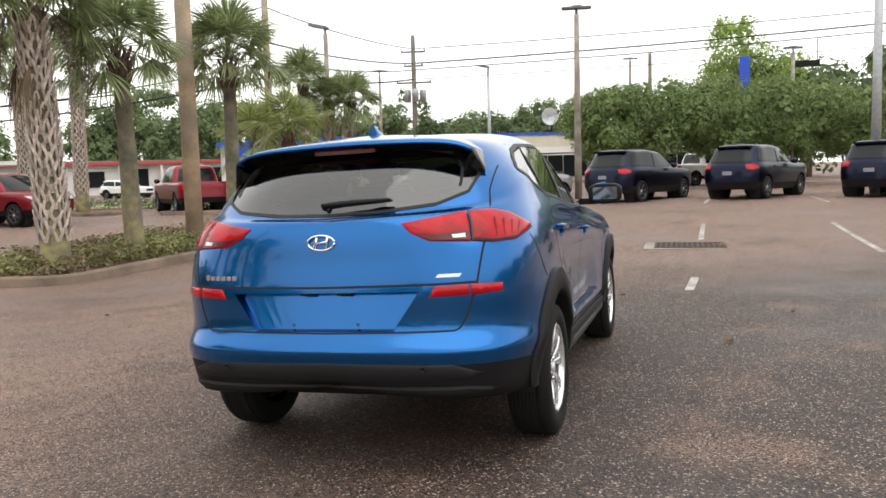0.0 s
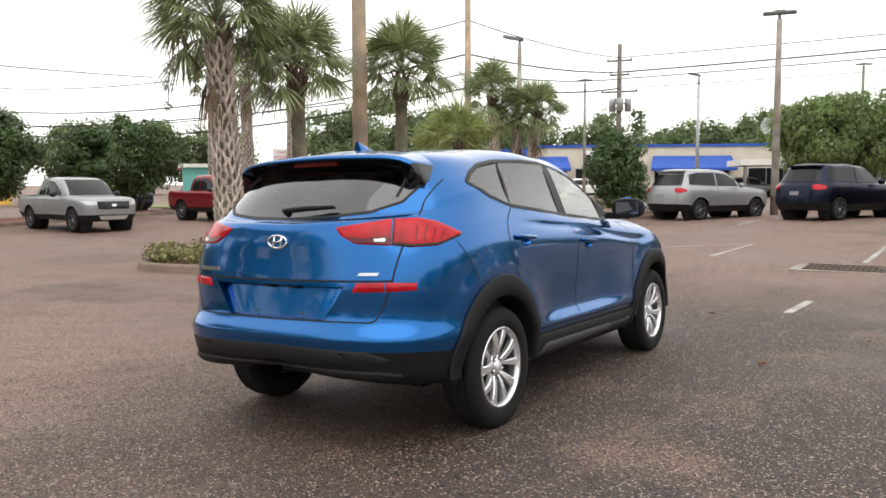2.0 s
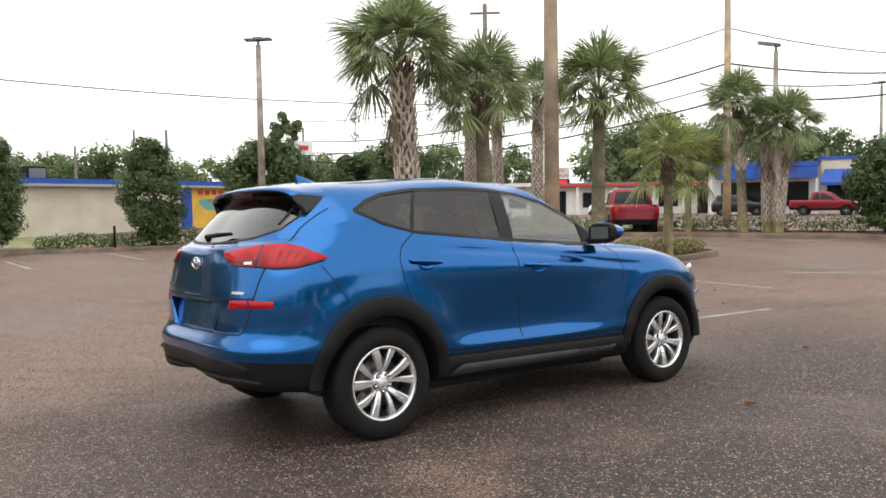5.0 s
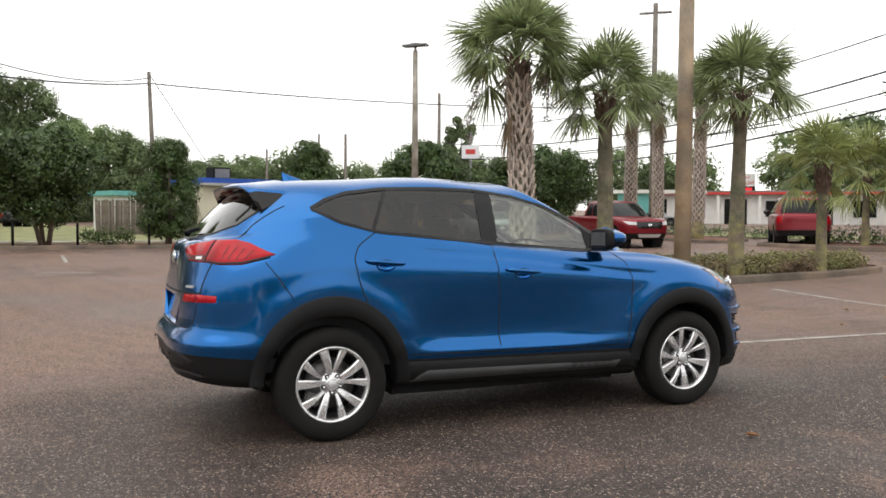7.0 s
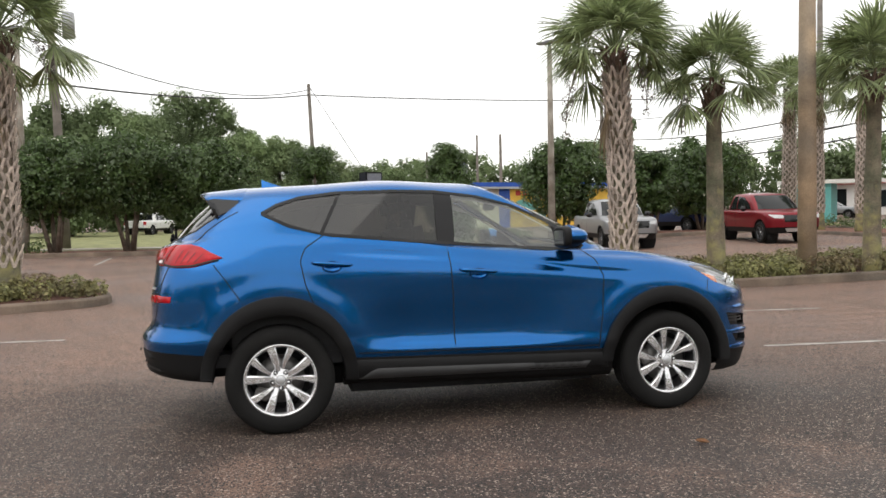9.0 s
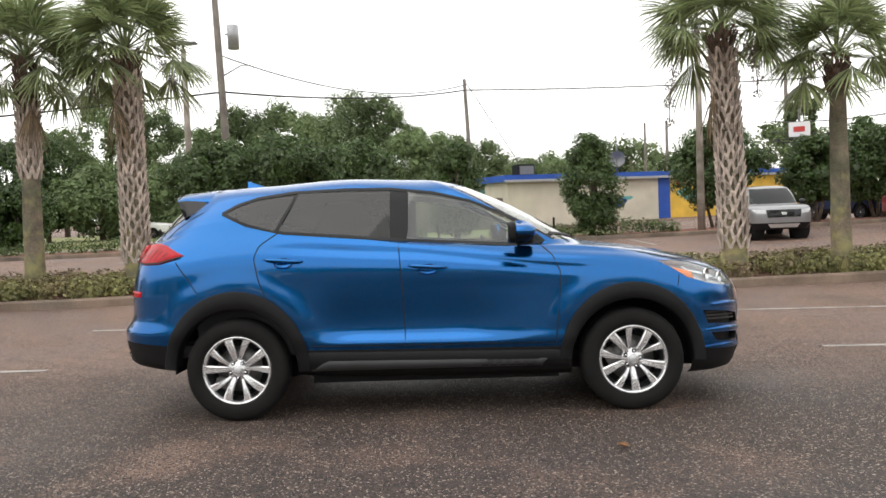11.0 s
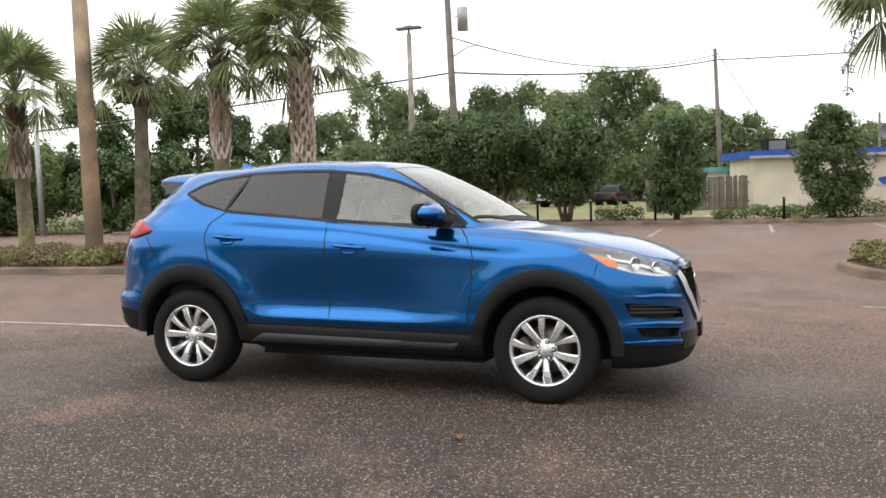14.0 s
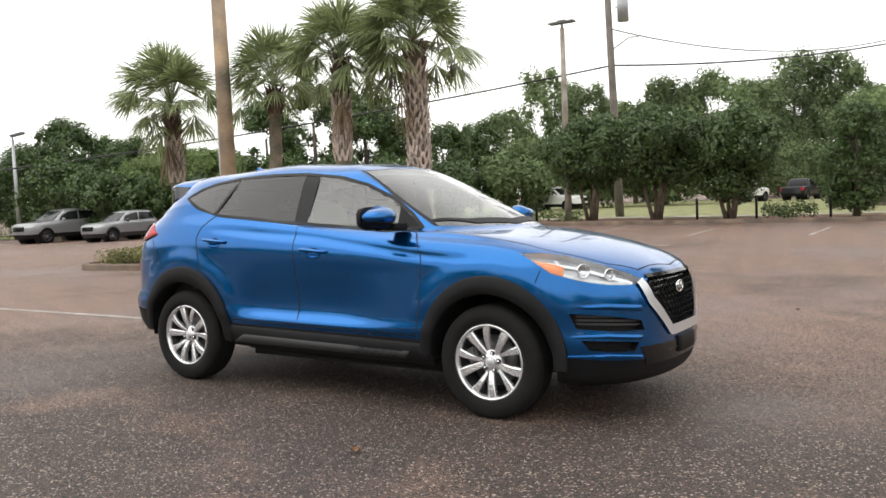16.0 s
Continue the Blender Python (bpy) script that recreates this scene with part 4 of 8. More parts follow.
# outlines of the openings, in the car's own axes
SIDE_GLASS = [(0.75, -0.10, 1.405), (0.75, 0.00, 1.462), (0.72, 0.14, 1.508), (0.70, 0.38, 1.541), (0.7, 0.75, 1.553), (0.7, 1.05, 1.548), (0.7, 1.35, 1.515), (0.7, 1.6, 1.452), (0.7, 1.83, 1.352),
              (0.72, 2.0, 1.245), (0.74, 2.11, 1.155), (0.78, 1.85, 1.140), (0.79, 1.08, 1.196), (0.79, 0.32, 1.262), (0.78, 0.07, 1.322)]
WINDSCREEN = [(-0.70, 2.1, 1.165), (-0.45, 2.3, 1.158), (0.0, 2.4, 1.160), (0.45, 2.3, 1.158), (0.70, 2.1, 1.165), (0.635, 1.9, 1.38), (0.545, 1.6, 1.560), (0.30, 1.6, 1.580), (0.0, 1.6, 1.586), (-0.30, 1.6, 1.580), (-0.545, 1.6, 1.560), (-0.635, 1.9, 1.38)]
BACKLIGHT = [(-0.62, -0.6, 1.300), (-0.5, -0.6, 1.250), (-0.25, -0.6, 1.226), (0.0, -0.6, 1.220), (0.25, -0.6, 1.226), (0.5, -0.6, 1.250), (0.62, -0.6, 1.300), (0.645, -0.55, 1.38), (0.60, -0.5, 1.48), (0.56, -0.5, 1.525), (0.0, -0.5, 1.532), (-0.56, -0.5, 1.525), (-0.60, -0.5, 1.48), (-0.645, -0.55, 1.38)]
PLATE_BAY = [(-0.335, -0.8, 0.690), (0.335, -0.8, 0.690), (0.455, -0.8, 0.868), (-0.455, -0.8, 0.868)]
HEADLAMP = [(0.86, 2.875, 1.000), (0.83, 3.02, 0.998), (0.78, 3.17, 0.978), (0.68, 3.33, 0.925), (0.56, 3.44, 0.868), (0.47, 3.48, 0.825), (0.56, 3.46, 0.806), (0.70, 3.37, 0.812), (0.80, 3.22, 0.838), (0.85, 3.06, 0.885)]
GRILLE = [(-0.45, 3.5, 0.815), (-0.40, 3.5, 0.842), (0.40, 3.5, 0.842), (0.45, 3.5, 0.815), (0.42, 3.5, 0.72), (0.24, 3.5, 0.535), (-0.24, 3.5, 0.535), (-0.42, 3.5, 0.72)]
GRILLE_RIM = [(-0.56, 3.45, 0.835), (-0.47, 3.5, 0.868), (0.47, 3.5, 0.868), (0.56, 3.45, 0.835), (0.50, 3.5, 0.70), (0.29, 3.5, 0.488), (-0.29, 3.5, 0.488), (-0.50, 3.5, 0.70)]
INTAKE_UP = [(0.86, 3.18, 0.655), (0.72, 3.38, 0.635), (0.52, 3.47, 0.600), (0.50, 3.48, 0.540), (0.70, 3.40, 0.545), (0.84, 3.22, 0.565)]
INTAKE_LOW = [(0.83, 3.24, 0.50), (0.70, 3.38, 0.49), (0.54, 3.46, 0.475), (0.58, 3.46, 0.425), (0.70, 3.40, 0.425), (0.80, 3.28, 0.44)]
WHEELS = (0.0, 2.67)

for side in ("right", "left"):
    mir = (lambda p: p) if side == "right" else flip
    cut(body, mir(SIDE_GLASS), side, lambda c: c.z > 1.0)
    for y in WHEELS:
        ring = arc(y, 0.345, 0.415, 0.43, -40, 220, 26)
        cut(body, mir(ring), side, lambda c: abs(c.x) > 0.6)
        cut(clad, mir(ring), side, lambda c: abs(c.x) > 0.3)
    for y0, z0 in ((0.335, 1.066), (1.305, 0.999)):
        cut(body, mir(arc(y0, z0 - 0.010, 0.064, 0.038, 0, 342, 19)), side, lambda c: abs(c.x) > 0.6)
    cut(body, mir(HEADLAMP), "front_" + side, lambda c: c.y > 2.3)
    cut(body, mir(INTAKE_UP), "front_" + side, lambda c: c.y > 2.3)
    cut(body, mir(INTAKE_LOW), "front_" + side, lambda c: c.y > 2.3)
cut(body, WINDSCREEN, "front", lambda c: 1.2 < c.y < 2.6)
cut(body, BACKLIGHT, "rear", lambda c: c.y < 0.1)
cut(body, PLATE_BAY, "rear", lambda c: c.y < 0)
cut(body, GRILLE, "front", lambda c: c.y > 3.0)
lining = body.copy()
bmesh.ops.delete(lining, geom=[f for f in lining.faces if f.calc_center_median().z < 1.17], context="FACES")
lining.normal_update()
for v in lining.verts:
    v.co -= v.normal * 0.045
part("body", body, "blue", car, "metallic blue painted steel body", flat=True)
part("lower_cladding", clad, "black_plastic", car, "matt black plastic bumper and sill cladding", flat=True)

bm = bmesh.new()
rows = []
for i in range(17):
    f = i / 16 * 2 - 1
    col = []
    for x, z, deep in ((0.455 * f, 0.868, 0.0), (0.445 * f, 0.864, 0.052), (0.335 * f, 0.700, 0.020), (0.335 * f, 0.690, 0.0)):
        hit, *_ = tree.ray_cast(Vector((x, -4, z)), Vector((0, 1, 0)))
        col.append(bm.verts.new((x, hit.y + deep, z)))
    rows.append(col)
for p, q in zip(rows, rows[1:]):
    for k in range(3):
        bm.faces.new((p[k], q[k], q[k + 1], p[k + 1]))
for col in (rows[0], rows[-1]):
    bm.faces.new(col)
part("plate_recess", bm, "blue", car, "blue number-plate recess without a plate")
for x in (-0.12, 0.06):
    bm = bmesh.new()
    box(bm, (x, -0.822, 0.854), (x + 0.07, -0.79, 0.868), 0.004)
    part("plate_lamp", bm, "black_plastic", car)
for x, z in ((-0.16, 0.72), (0.16, 0.72)):
    bm = bmesh.new()
    bmesh.ops.create_icosphere(bm, subdivisions=1, radius=0.007, matrix=Matrix.Translation((x, -0.828, z)))
    part("plate_screw", bm, "steel", car)

# panes
part("windscreen", panel(tree, WINDSCREEN, "front", -0.002, 0.004, 0.05), "clear", car, "clear laminated windscreen", flat=True).visible_shadow = False
part("rear_window", panel(tree, BACKLIGHT, "rear", -0.002, 0.004, 0.04), "rear_glass", car, "dark tinted rear window", flat=True).visible_shadow = False
part("rear_window_surround", ribbon(tree, BACKLIGHT, "rear", 0.014, 0.002, 0.02, True), "satin_black", car, flat=True)
for k in ((-2, -1, 0), (4, 5, 6)):
    part("windscreen_moulding", ribbon(tree, [WINDSCREEN[i] for i in k], "front", 0.016, 0.002, 0.04), "satin_black", car, flat=True)
QUARTER = [(0.75, -0.085, 1.405), (0.75, 0.01, 1.453), (0.72, 0.14, 1.496), (0.7, 0.402, 1.529), (0.78, 0.266, 1.277), (0.78, 0.09, 1.328)]
REAR_DOOR = [(0.7, 0.416, 1.534), (0.7, 0.75, 1.541), (0.7, 1.055, 1.536), (0.78, 1.055, 1.208), (0.78, 0.28, 1.276)]
FRONT_DOOR = [(0.7, 1.175, 1.526), (0.7, 1.35, 1.503), (0.7, 1.6, 1.440), (0.7, 1.81, 1.345), (0.7, 1.90, 1.285), (0.78, 1.92, 1.150), (0.78, 1.165, 1.200)]
for side in ("right", "left"):
    mir = (lambda p: p) if side == "right" else flip
    s = 1 if side == "right" else -1
    for nm, shape, mt, lb in (("quarter_window", QUARTER, "privacy", "dark tinted quarter window"), ("rear_door_window", REAR_DOOR, "privacy", "dark tinted rear door window"), ("front_door_window", FRONT_DOOR, "clear", "clear front door window")):
        part(nm, pane(tree, mir(shape), side), mt, car, lb, flat=True).visible_shadow = False
    part("window_trim", ribbon(tree, mir(SIDE_GLASS), side, 0.02, 0.003, 0.02, True), "satin_black", car, "black window surround", flat=True)
    part("b_pillar", panel(tree, mir([(0.7, 1.05, 1.545), (0.7, 1.18, 1.535), (0.78, 1.172, 1.19), (0.78, 1.05, 1.20)]), side, 0.0, 0.01), "satin_black", car, "gloss black pillar cover", flat=True)
    part("rear_pillar_bar", panel(tree, mir([(0.7, 0.398, 1.54), (0.7, 0.421, 1.543), (0.78, 0.285, 1.265), (0.78, 0.262, 1.27)]), side, 0.0, 0.01), "satin_black", car, flat=True)
    part("mirror_sail", panel(tree, mir([(0.7, 1.90, 1.30), (0.74, 2.10, 1.160), (0.78, 1.91, 1.145)]), side, 0.001, 0.01), "black_plastic", car, flat=True)
    # lamps
    part("tail_lamp", panel(tree, mir([(0.86, -0.33, 1.128), (0.86, -0.42, 1.155), (0.85, -0.55, 1.195), (0.82, -0.66, 1.214), (0.735, -0.76, 1.212), (0.728, -0.78, 1.08), (0.80, -0.70, 1.068), (0.85, -0.55, 1.070), (0.86, -0.42, 1.100)]), "rear_" + side, 0.012, 0.03, 0.03, round_by=0.008), "lens_red", car, "glossy red tail lamp", flat=True)
    part("tailgate_lamp", panel(tree, mir([(0.731, -0.77, 1.212), (0.56, -0.80, 1.192), (0.39, -0.80, 1.172), (0.44, -0.82, 1.130), (0.53, -0.82, 1.088), (0.724, -0.785, 1.078)]), "rear_" + side, 0.010, 0.03, 0.03, round_by=0.006), "lens_red", car, "red tailgate lamp", flat=True)
    for k in range(4):
        f = k / 3 * 0.7
        part("lamp_rib", ribbon(tree, mir([(0.845 - 0.085 * f, -0.48 - 0.22 * f, 1.150 + 0.035 * f), (0.852 - 0.080 * f, -0.54 - 0.19 * f, 1.095 - 0.008 * f)]), "rear_" + side, 0.006, 0.0128), "lens_dark_red", car, flat=True)
    part("lamp_lower_rim", ribbon(tree, mir([(0.86, -0.36, 1.116), (0.85, -0.54, 1.078), (0.80, -0.70, 1.074), (0.735, -0.78, 1.086)]), "rear_" + side, 0.010, 0.0125), "satin_black", car, flat=True)
    part("reversing_lamp", panel(tree, mir([(0.635, -0.80, 1.110), (0.70, -0.79, 1.114), (0.70, -0.79, 1.096), (0.64, -0.80, 1.096)]), "rear_" + side, 0.0125, 0.01, 0.03), "lamp_white", car, "white reversing lamp", flat=True)
    part("lamp_lower_band", panel(tree, mir([(0.46, -0.81, 1.126), (0.56, -0.80, 1.116), (0.722, -0.785, 1.122), (0.722, -0.785, 1.084), (0.535, -0.82, 1.094)]), "rear_" + side, 0.0112, 0.004, 0.03), "lens_dark_red", car, flat=True)
    part("tail_lamp_rim", ribbon(tree, mir([(0.735, -0.76, 1.208), (0.729, -0.78, 1.082)]), "rear_" + side, 0.008, 0.0135), "gloss_black", car, flat=True)
    part("rear_reflector", panel(tree, mir([(0.805, -0.68, 0.887), (0.70, -0.80, 0.893), (0.70, -0.80, 0.845), (0.80, -0.68, 0.850)]), "rear_" + side, 0.006, 0.02, 0.03, round_by=0.004), "lens_red", car, "red bumper reflector", flat=True)
    part("tailgate_reflector", panel(tree, mir([(0.69, -0.80, 0.893), (0.53, -0.82, 0.889), (0.50, -0.82, 0.842), (0.69, -0.80, 0.845)]), "rear_" + side, 0.006, 0.02, 0.03, round_by=0.004), "lens_red", car, "red tailgate reflector", flat=True)
    lamp = part("headlamp", panel(tree, mir(HEADLAMP), "front_" + side, -0.04, -0.041, 0.03), "lamp_bowl", car, "headlamp with chrome bowls and amber marker", flat=True)
    fs = "front_" + side
    part("headlamp_bezel", ribbon(tree, mir([(0.82, 3.02, 0.956), (0.74, 3.2, 0.926), (0.62, 3.38, 0.856), (0.53, 3.455, 0.822)]), fs, 0.022, -0.03), "chrome", lamp, flat=True)
    part("running_lamp", ribbon(tree, mir([(0.80, 3.09, 0.975), (0.825, 3.10, 0.885), (0.72, 3.33, 0.835), (0.56, 3.45, 0.818)]), fs, 0.022, -0.025), "lamp_white", lamp, flat=True)
    part("marker_lens", panel(tree, mir([(0.855, 2.93, 0.972), (0.82, 3.06, 0.955), (0.80, 3.13, 0.93), (0.815, 3.12, 0.872), (0.84, 3.05, 0.885), (0.852, 2.98, 0.93)]), fs, -0.02, 0.03, 0.02, round_by=0.005), "amber", lamp, "amber marker", flat=True)
    for (cx, cy, cz, cr) in ((0.735, 3.20, 0.895, 0.042), (0.63, 3.32, 0.868, 0.036)):
        bm = bmesh.new()
        lathe(bm, [(cr, 0.02), (cr, 0.03), (cr * 0.9, 0.03), (cr * 0.75, 0.012), (cr * 0.4, 0.0), (0.0005, -0.004)], 1, 24)
        ob = part("lamp_bowl", bm, "chrome", lamp)
        ob.matrix_basis = pose(s * cx, cy, cz, 0, 0, -38 * s)
    part("headlamp_lens", panel(tree, mir(HEADLAMP), fs, 0.003, 0.01, 0.03, round_by=0.006), "lens_clear", lamp, "clear headlamp lens", flat=True).visible_shadow = False
    for nm, shape in (("upper_intake", INTAKE_UP), ("lower_intake", INTAKE_LOW)):
        ik = part(nm, panel(tree, mir(shape), fs, -0.05, -0.05, 0.04), "black_plastic", car, "black slatted bumper intake", flat=True)
        if nm == "upper_intake":
            for k in range(3):
                zz = 0.585 + 0.022 * k
                part("slat", ribbon(tree, mir([(0.84, 3.22, zz + 0.008), (0.70, 3.40, zz), (0.51, 3.475, zz - 0.012)]), fs, 0.012, -0.02), "grey_plastic", ik, flat=True)
    for z0, wide, reach in ((0.690, 0.036, 0.93), (0.520, 0.030, 0.86), (0.405, 0.026, 0.82)):
        part("bumper_blade", panel(tree, mir([(0.87, 3.10, z0 + 0.004), (0.74, 3.36, z0 + wide * 0.5), (0.52, 3.47, z0 + wide * 0.5 - 0.02), (0.52, 3.47, z0 - wide * 0.5 - 0.02), (0.74, 3.36, z0 - wide * 0.5), (0.87, 3.10, z0 - 0.004)]), fs, 0.016, 0.03, 0.025, round_by=0.008), "blue", car, "blue bumper blade above an intake", flat=True)
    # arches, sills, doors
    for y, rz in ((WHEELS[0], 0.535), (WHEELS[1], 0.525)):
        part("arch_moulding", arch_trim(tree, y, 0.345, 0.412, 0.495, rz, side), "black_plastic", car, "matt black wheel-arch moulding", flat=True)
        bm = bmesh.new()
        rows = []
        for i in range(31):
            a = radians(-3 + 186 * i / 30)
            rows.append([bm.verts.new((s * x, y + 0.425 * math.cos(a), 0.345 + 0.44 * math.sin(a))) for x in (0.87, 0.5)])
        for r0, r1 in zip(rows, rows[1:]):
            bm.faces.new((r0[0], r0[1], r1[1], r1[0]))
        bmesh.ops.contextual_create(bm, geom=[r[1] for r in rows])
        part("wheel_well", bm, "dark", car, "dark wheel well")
    part("sill_moulding", panel(tree, mir([(0.9, 0.44, 0.452), (0.9, 2.20, 0.425), (0.9, 2.23, 0.318), (0.9, 0.44, 0.325)]), side, 0.014, 0.03, 0.06, round_by=0.01), "black_plastic", car, "black sill moulding", flat=True)
    part("sill_insert", panel(tree, mir([(0.9, 0.62, 0.395), (0.9, 2.10, 0.375), (0.9, 2.06, 0.325), (0.9, 0.50, 0.325), (0.9, 0.52, 0.345)]), side, 0.022, 0.02, 0.06, round_by=0.012), "grey_plastic", car, "satin grey sill insert", flat=True)
    for seam in ([(0.8, 0.29, 1.262), (0.85, 0.17, 1.18), (0.9, 0.135, 1.10), (0.9, 0.165, 0.95), (0.9, 0.215, 0.82), (0.9, 0.30, 0.70)],
                 [(0.8, 1.105, 1.195), (0.9, 1.118, 1.05), (0.9, 1.135, 0.80), (0.9, 1.142, 0.47)],
                 [(0.8, 2.06, 1.152), (0.86, 2.15, 1.06), (0.9, 2.195, 0.95), (0.9, 2.18, 0.70), (0.9, 2.15, 0.46)],
                 [(0.9, 0.50, 0.495), (0.9, 2.15, 0.475)]):
        part("door_gap", ribbon(tree, mir(seam), side, 0.007, 0.0012), "seam", car, flat=True)
    part("bumper_gap", ribbon(tree, mir([(0.85, -0.40, 1.085), (0.88, -0.32, 0.98), (0.9, -0.24, 0.86)]), side, 0.006, 0.0012), "seam", car, flat=True)
    part("fender_gap", ribbon(tree, mir([(0.85, 3.00, 0.90), (0.88, 2.98, 0.83)]), side, 0.006, 0.0012), "seam", car, flat=True)
    part("fuel_door_gap" if s < 0 else "rear_pillar_gap", ribbon(tree, mir([(0.70, -0.33, 1.50), (0.74, -0.40, 1.44), (0.78, -0.52, 1.33)]), side, 0.006, 0.0012), "seam", car, flat=True)
    for y0, z0 in ((0.335, 1.066), (1.305, 0.999)):
        bowl = bmesh.new()
        rows = []
        for k in range(6):
            f = math.cos(k / 5 * math.pi / 2)
            row = []
            for i in range(20):
                y, z = y0 + 0.066 * f * math.cos(i * math.tau / 20), z0 - 0.010 + 0.040 * f * math.sin(i * math.tau / 20)
                hit, *_ = tree.ray_cast(Vector((s * 4, y, z)), Vector((-s, 0, 0)))
                row.append(bowl.verts.new((hit.x - s * (0.034 * math.sin(k / 5 * math.pi / 2) - 0.001), y, z)))
            rows.append(row)
        for r0, r1 in zip(rows, rows[1:]):
            for i in range(20):
                bowl.faces.new((r0[i], r0[(i + 1) % 20], r1[(i + 1) % 20], r1[i])).smooth = True
        bmesh.ops.remove_doubles(bowl, verts=bowl.verts, dist=0.0005)
        part("handle_cup", bowl, "blue", car, flat=True)
        grip = bmesh.new()
        line, thick = [], []
        for i in range(15):
            f = i / 14 * 2 - 1
            y, z = y0 + 0.128 * f, z0 + 0.010 - 0.010 * f
            hit, *_ = tree.ray_cast(Vector((s * 4, y, z)), Vector((-s, 0, 0)))
            line.append((hit.x + s * (0.026 - 0.026 * f**6), y, z))
            thick.append(0.0135 * (1 - 0.45 * f**4))
        tube(grip, line, thick, 10)
        part("door_handle", grip, "blue", car, "blue pull door handle", flat=True)
    # door mirror
    mirror = new("door_mirror")
    mirror.parent = car
    def rounder(v, k):
        return math.copysign(abs(v) ** k, v)

    for nm, lo, hi, mt, lb in (("mirror_shell", -0.28, 1.0, "blue", "blue mirror shell"), ("mirror_base", -1.0, -0.30, "black_plastic", "black lower mirror housing")):
        bm = bmesh.new()
        rows = []
        for i in range(13):
            w = lo + (hi - lo) * i / 12
            w = math.copysign(abs(w) ** 0.9, w)
            ring = max(1 - abs(w) ** 2.6, 0.0) ** 0.5
            row = []
            for k in range(28):
                a = k * math.tau / 28
                cx, cy = rounder(math.cos(a), 0.72), rounder(math.sin(a), 0.72 if math.sin(a) > 0 else 0.5)
                low = 1 - 0.2 * max(-w, 0)
                row.append(bm.verts.new((s * (0.983 + 0.118 * cx * ring * low), 1.915 + (0.115 if cy > 0 else 0.06) * cy * ring * low, 1.222 + (0.072 - 0.012 * cx) * w)))
            rows.append(row)
        for r0, r1 in zip(rows, rows[1:]):
            for k in range(28):
                bm.faces.new((r0[k], r0[(k + 1) % 28], r1[(k + 1) % 28], r1[k])).smooth = True
        bm.faces.new(rows[0])
        bm.faces.new(rows[-1])
        bmesh.ops.recalc_face_normals(bm, faces=bm.faces)
        part(nm, bm, mt, mirror, lb, flat=True)
    bm = bmesh.new()
    box(bm, (min(s * 0.77, s * 0.93), 1.905, 1.142), (max(s * 0.77, s * 0.93), 2.03, 1.186), 0.016)
    part("mirror_foot", bm, "black_plastic", mirror)
    bm = bmesh.new()
    rows = []
    for yy, k in ((1.842, 0.84), (1.846, 0.94), (1.862, 1.01), (1.888, 1.02)):
        rows.append([bm.verts.new((s * (0.983 + 0.118 * k * rounder(math.cos(i * math.tau / 32), 0.62)), yy, 1.222 + 0.072 * k * rounder(math.sin(i * math.tau / 32), 0.62))) for i in range(32)])
    for r0, r1 in zip(rows, rows[1:]):
        for i in range(32):
            bm.faces.new((r0[i], r0[(i + 1) % 32], r1[(i + 1) % 32], r1[i])).smooth = True
    bm.faces.new(rows[0])
    bm.faces.new(rows[-1])
    bmesh.ops.recalc_face_normals(bm, faces=bm.faces)
    part("mirror_frame", bm, "black_plastic", mirror, "black frame round the mirror glass", flat=True)
    bm = bmesh.new()
    box(bm, (min(s * 0.90, s * 1.070), 1.838, 1.178), (max(s * 0.90, s * 1.070), 1.845, 1.266), 0.003)
    part("mirror_glass", bm, "mirror_glass", mirror)

# rear details
part("tailgate_gap", ribbon(tree, [(-0.725, -0.7, 1.08), (-0.70, -0.8, 0.90), (-0.66, -0.8, 0.76), (-0.62, -0.8, 0.690), (0.0, -0.85, 0.684), (0.62, -0.8, 0.690), (0.66, -0.8, 0.76), (0.70, -0.8, 0.90), (0.725, -0.7, 1.08)], "rear", 0.008, 0.0012), "seam", car, flat=True)
part("tailgate_upper_gap", ribbon(tree, [(0.725, -0.75, 1.21), (0.70, -0.7, 1.30), (0.70, -0.6, 1.42)], "rear", 0.006, 0.0012), "seam", car, flat=True)
# near-black strip draws shade along the fold; no joint runs here
part("tailgate_crease", ribbon(tree, [(-0.70, -0.8, 0.900), (0.0, -0.85, 0.892), (0.70, -0.8, 0.900)], "rear", 0.010, 0.0015), "seam", car, flat=True)
bm = bmesh.new()
SP = 0.625


def spoiler_section(x):
    """Points of the roof spoiler's section at x: top from the roof back to its lip, then the underside."""
    f = abs(x) / SP
    hit, *_ = tree.ray_cast(Vector((x, -0.20, 4)), Vector((0, 0, -1)))
    z0 = hit.z
    lip = -0.525 + 0.075 * f**3
    mid, *_ = tree.ray_cast(Vector((0, -0.20, 4)), Vector((0, 0, -1)))
    out = []
    for k in range(6):
        y = -0.20 + (lip + 0.20) * k / 5
        out.append((x, y, z0 + 0.004 + (y + 0.20) * 0.13 + 0.5 * (mid.z - z0) * k / 5 - 0.012 * (k == 5) - 0.015 * f**10))
    zl = out[-1][2]
    out += [(x, lip + 0.004, zl - 0.012), (x, lip + 0.04, zl - 0.026), (x, lip + 0.10, zl - 0.040)]
    return out


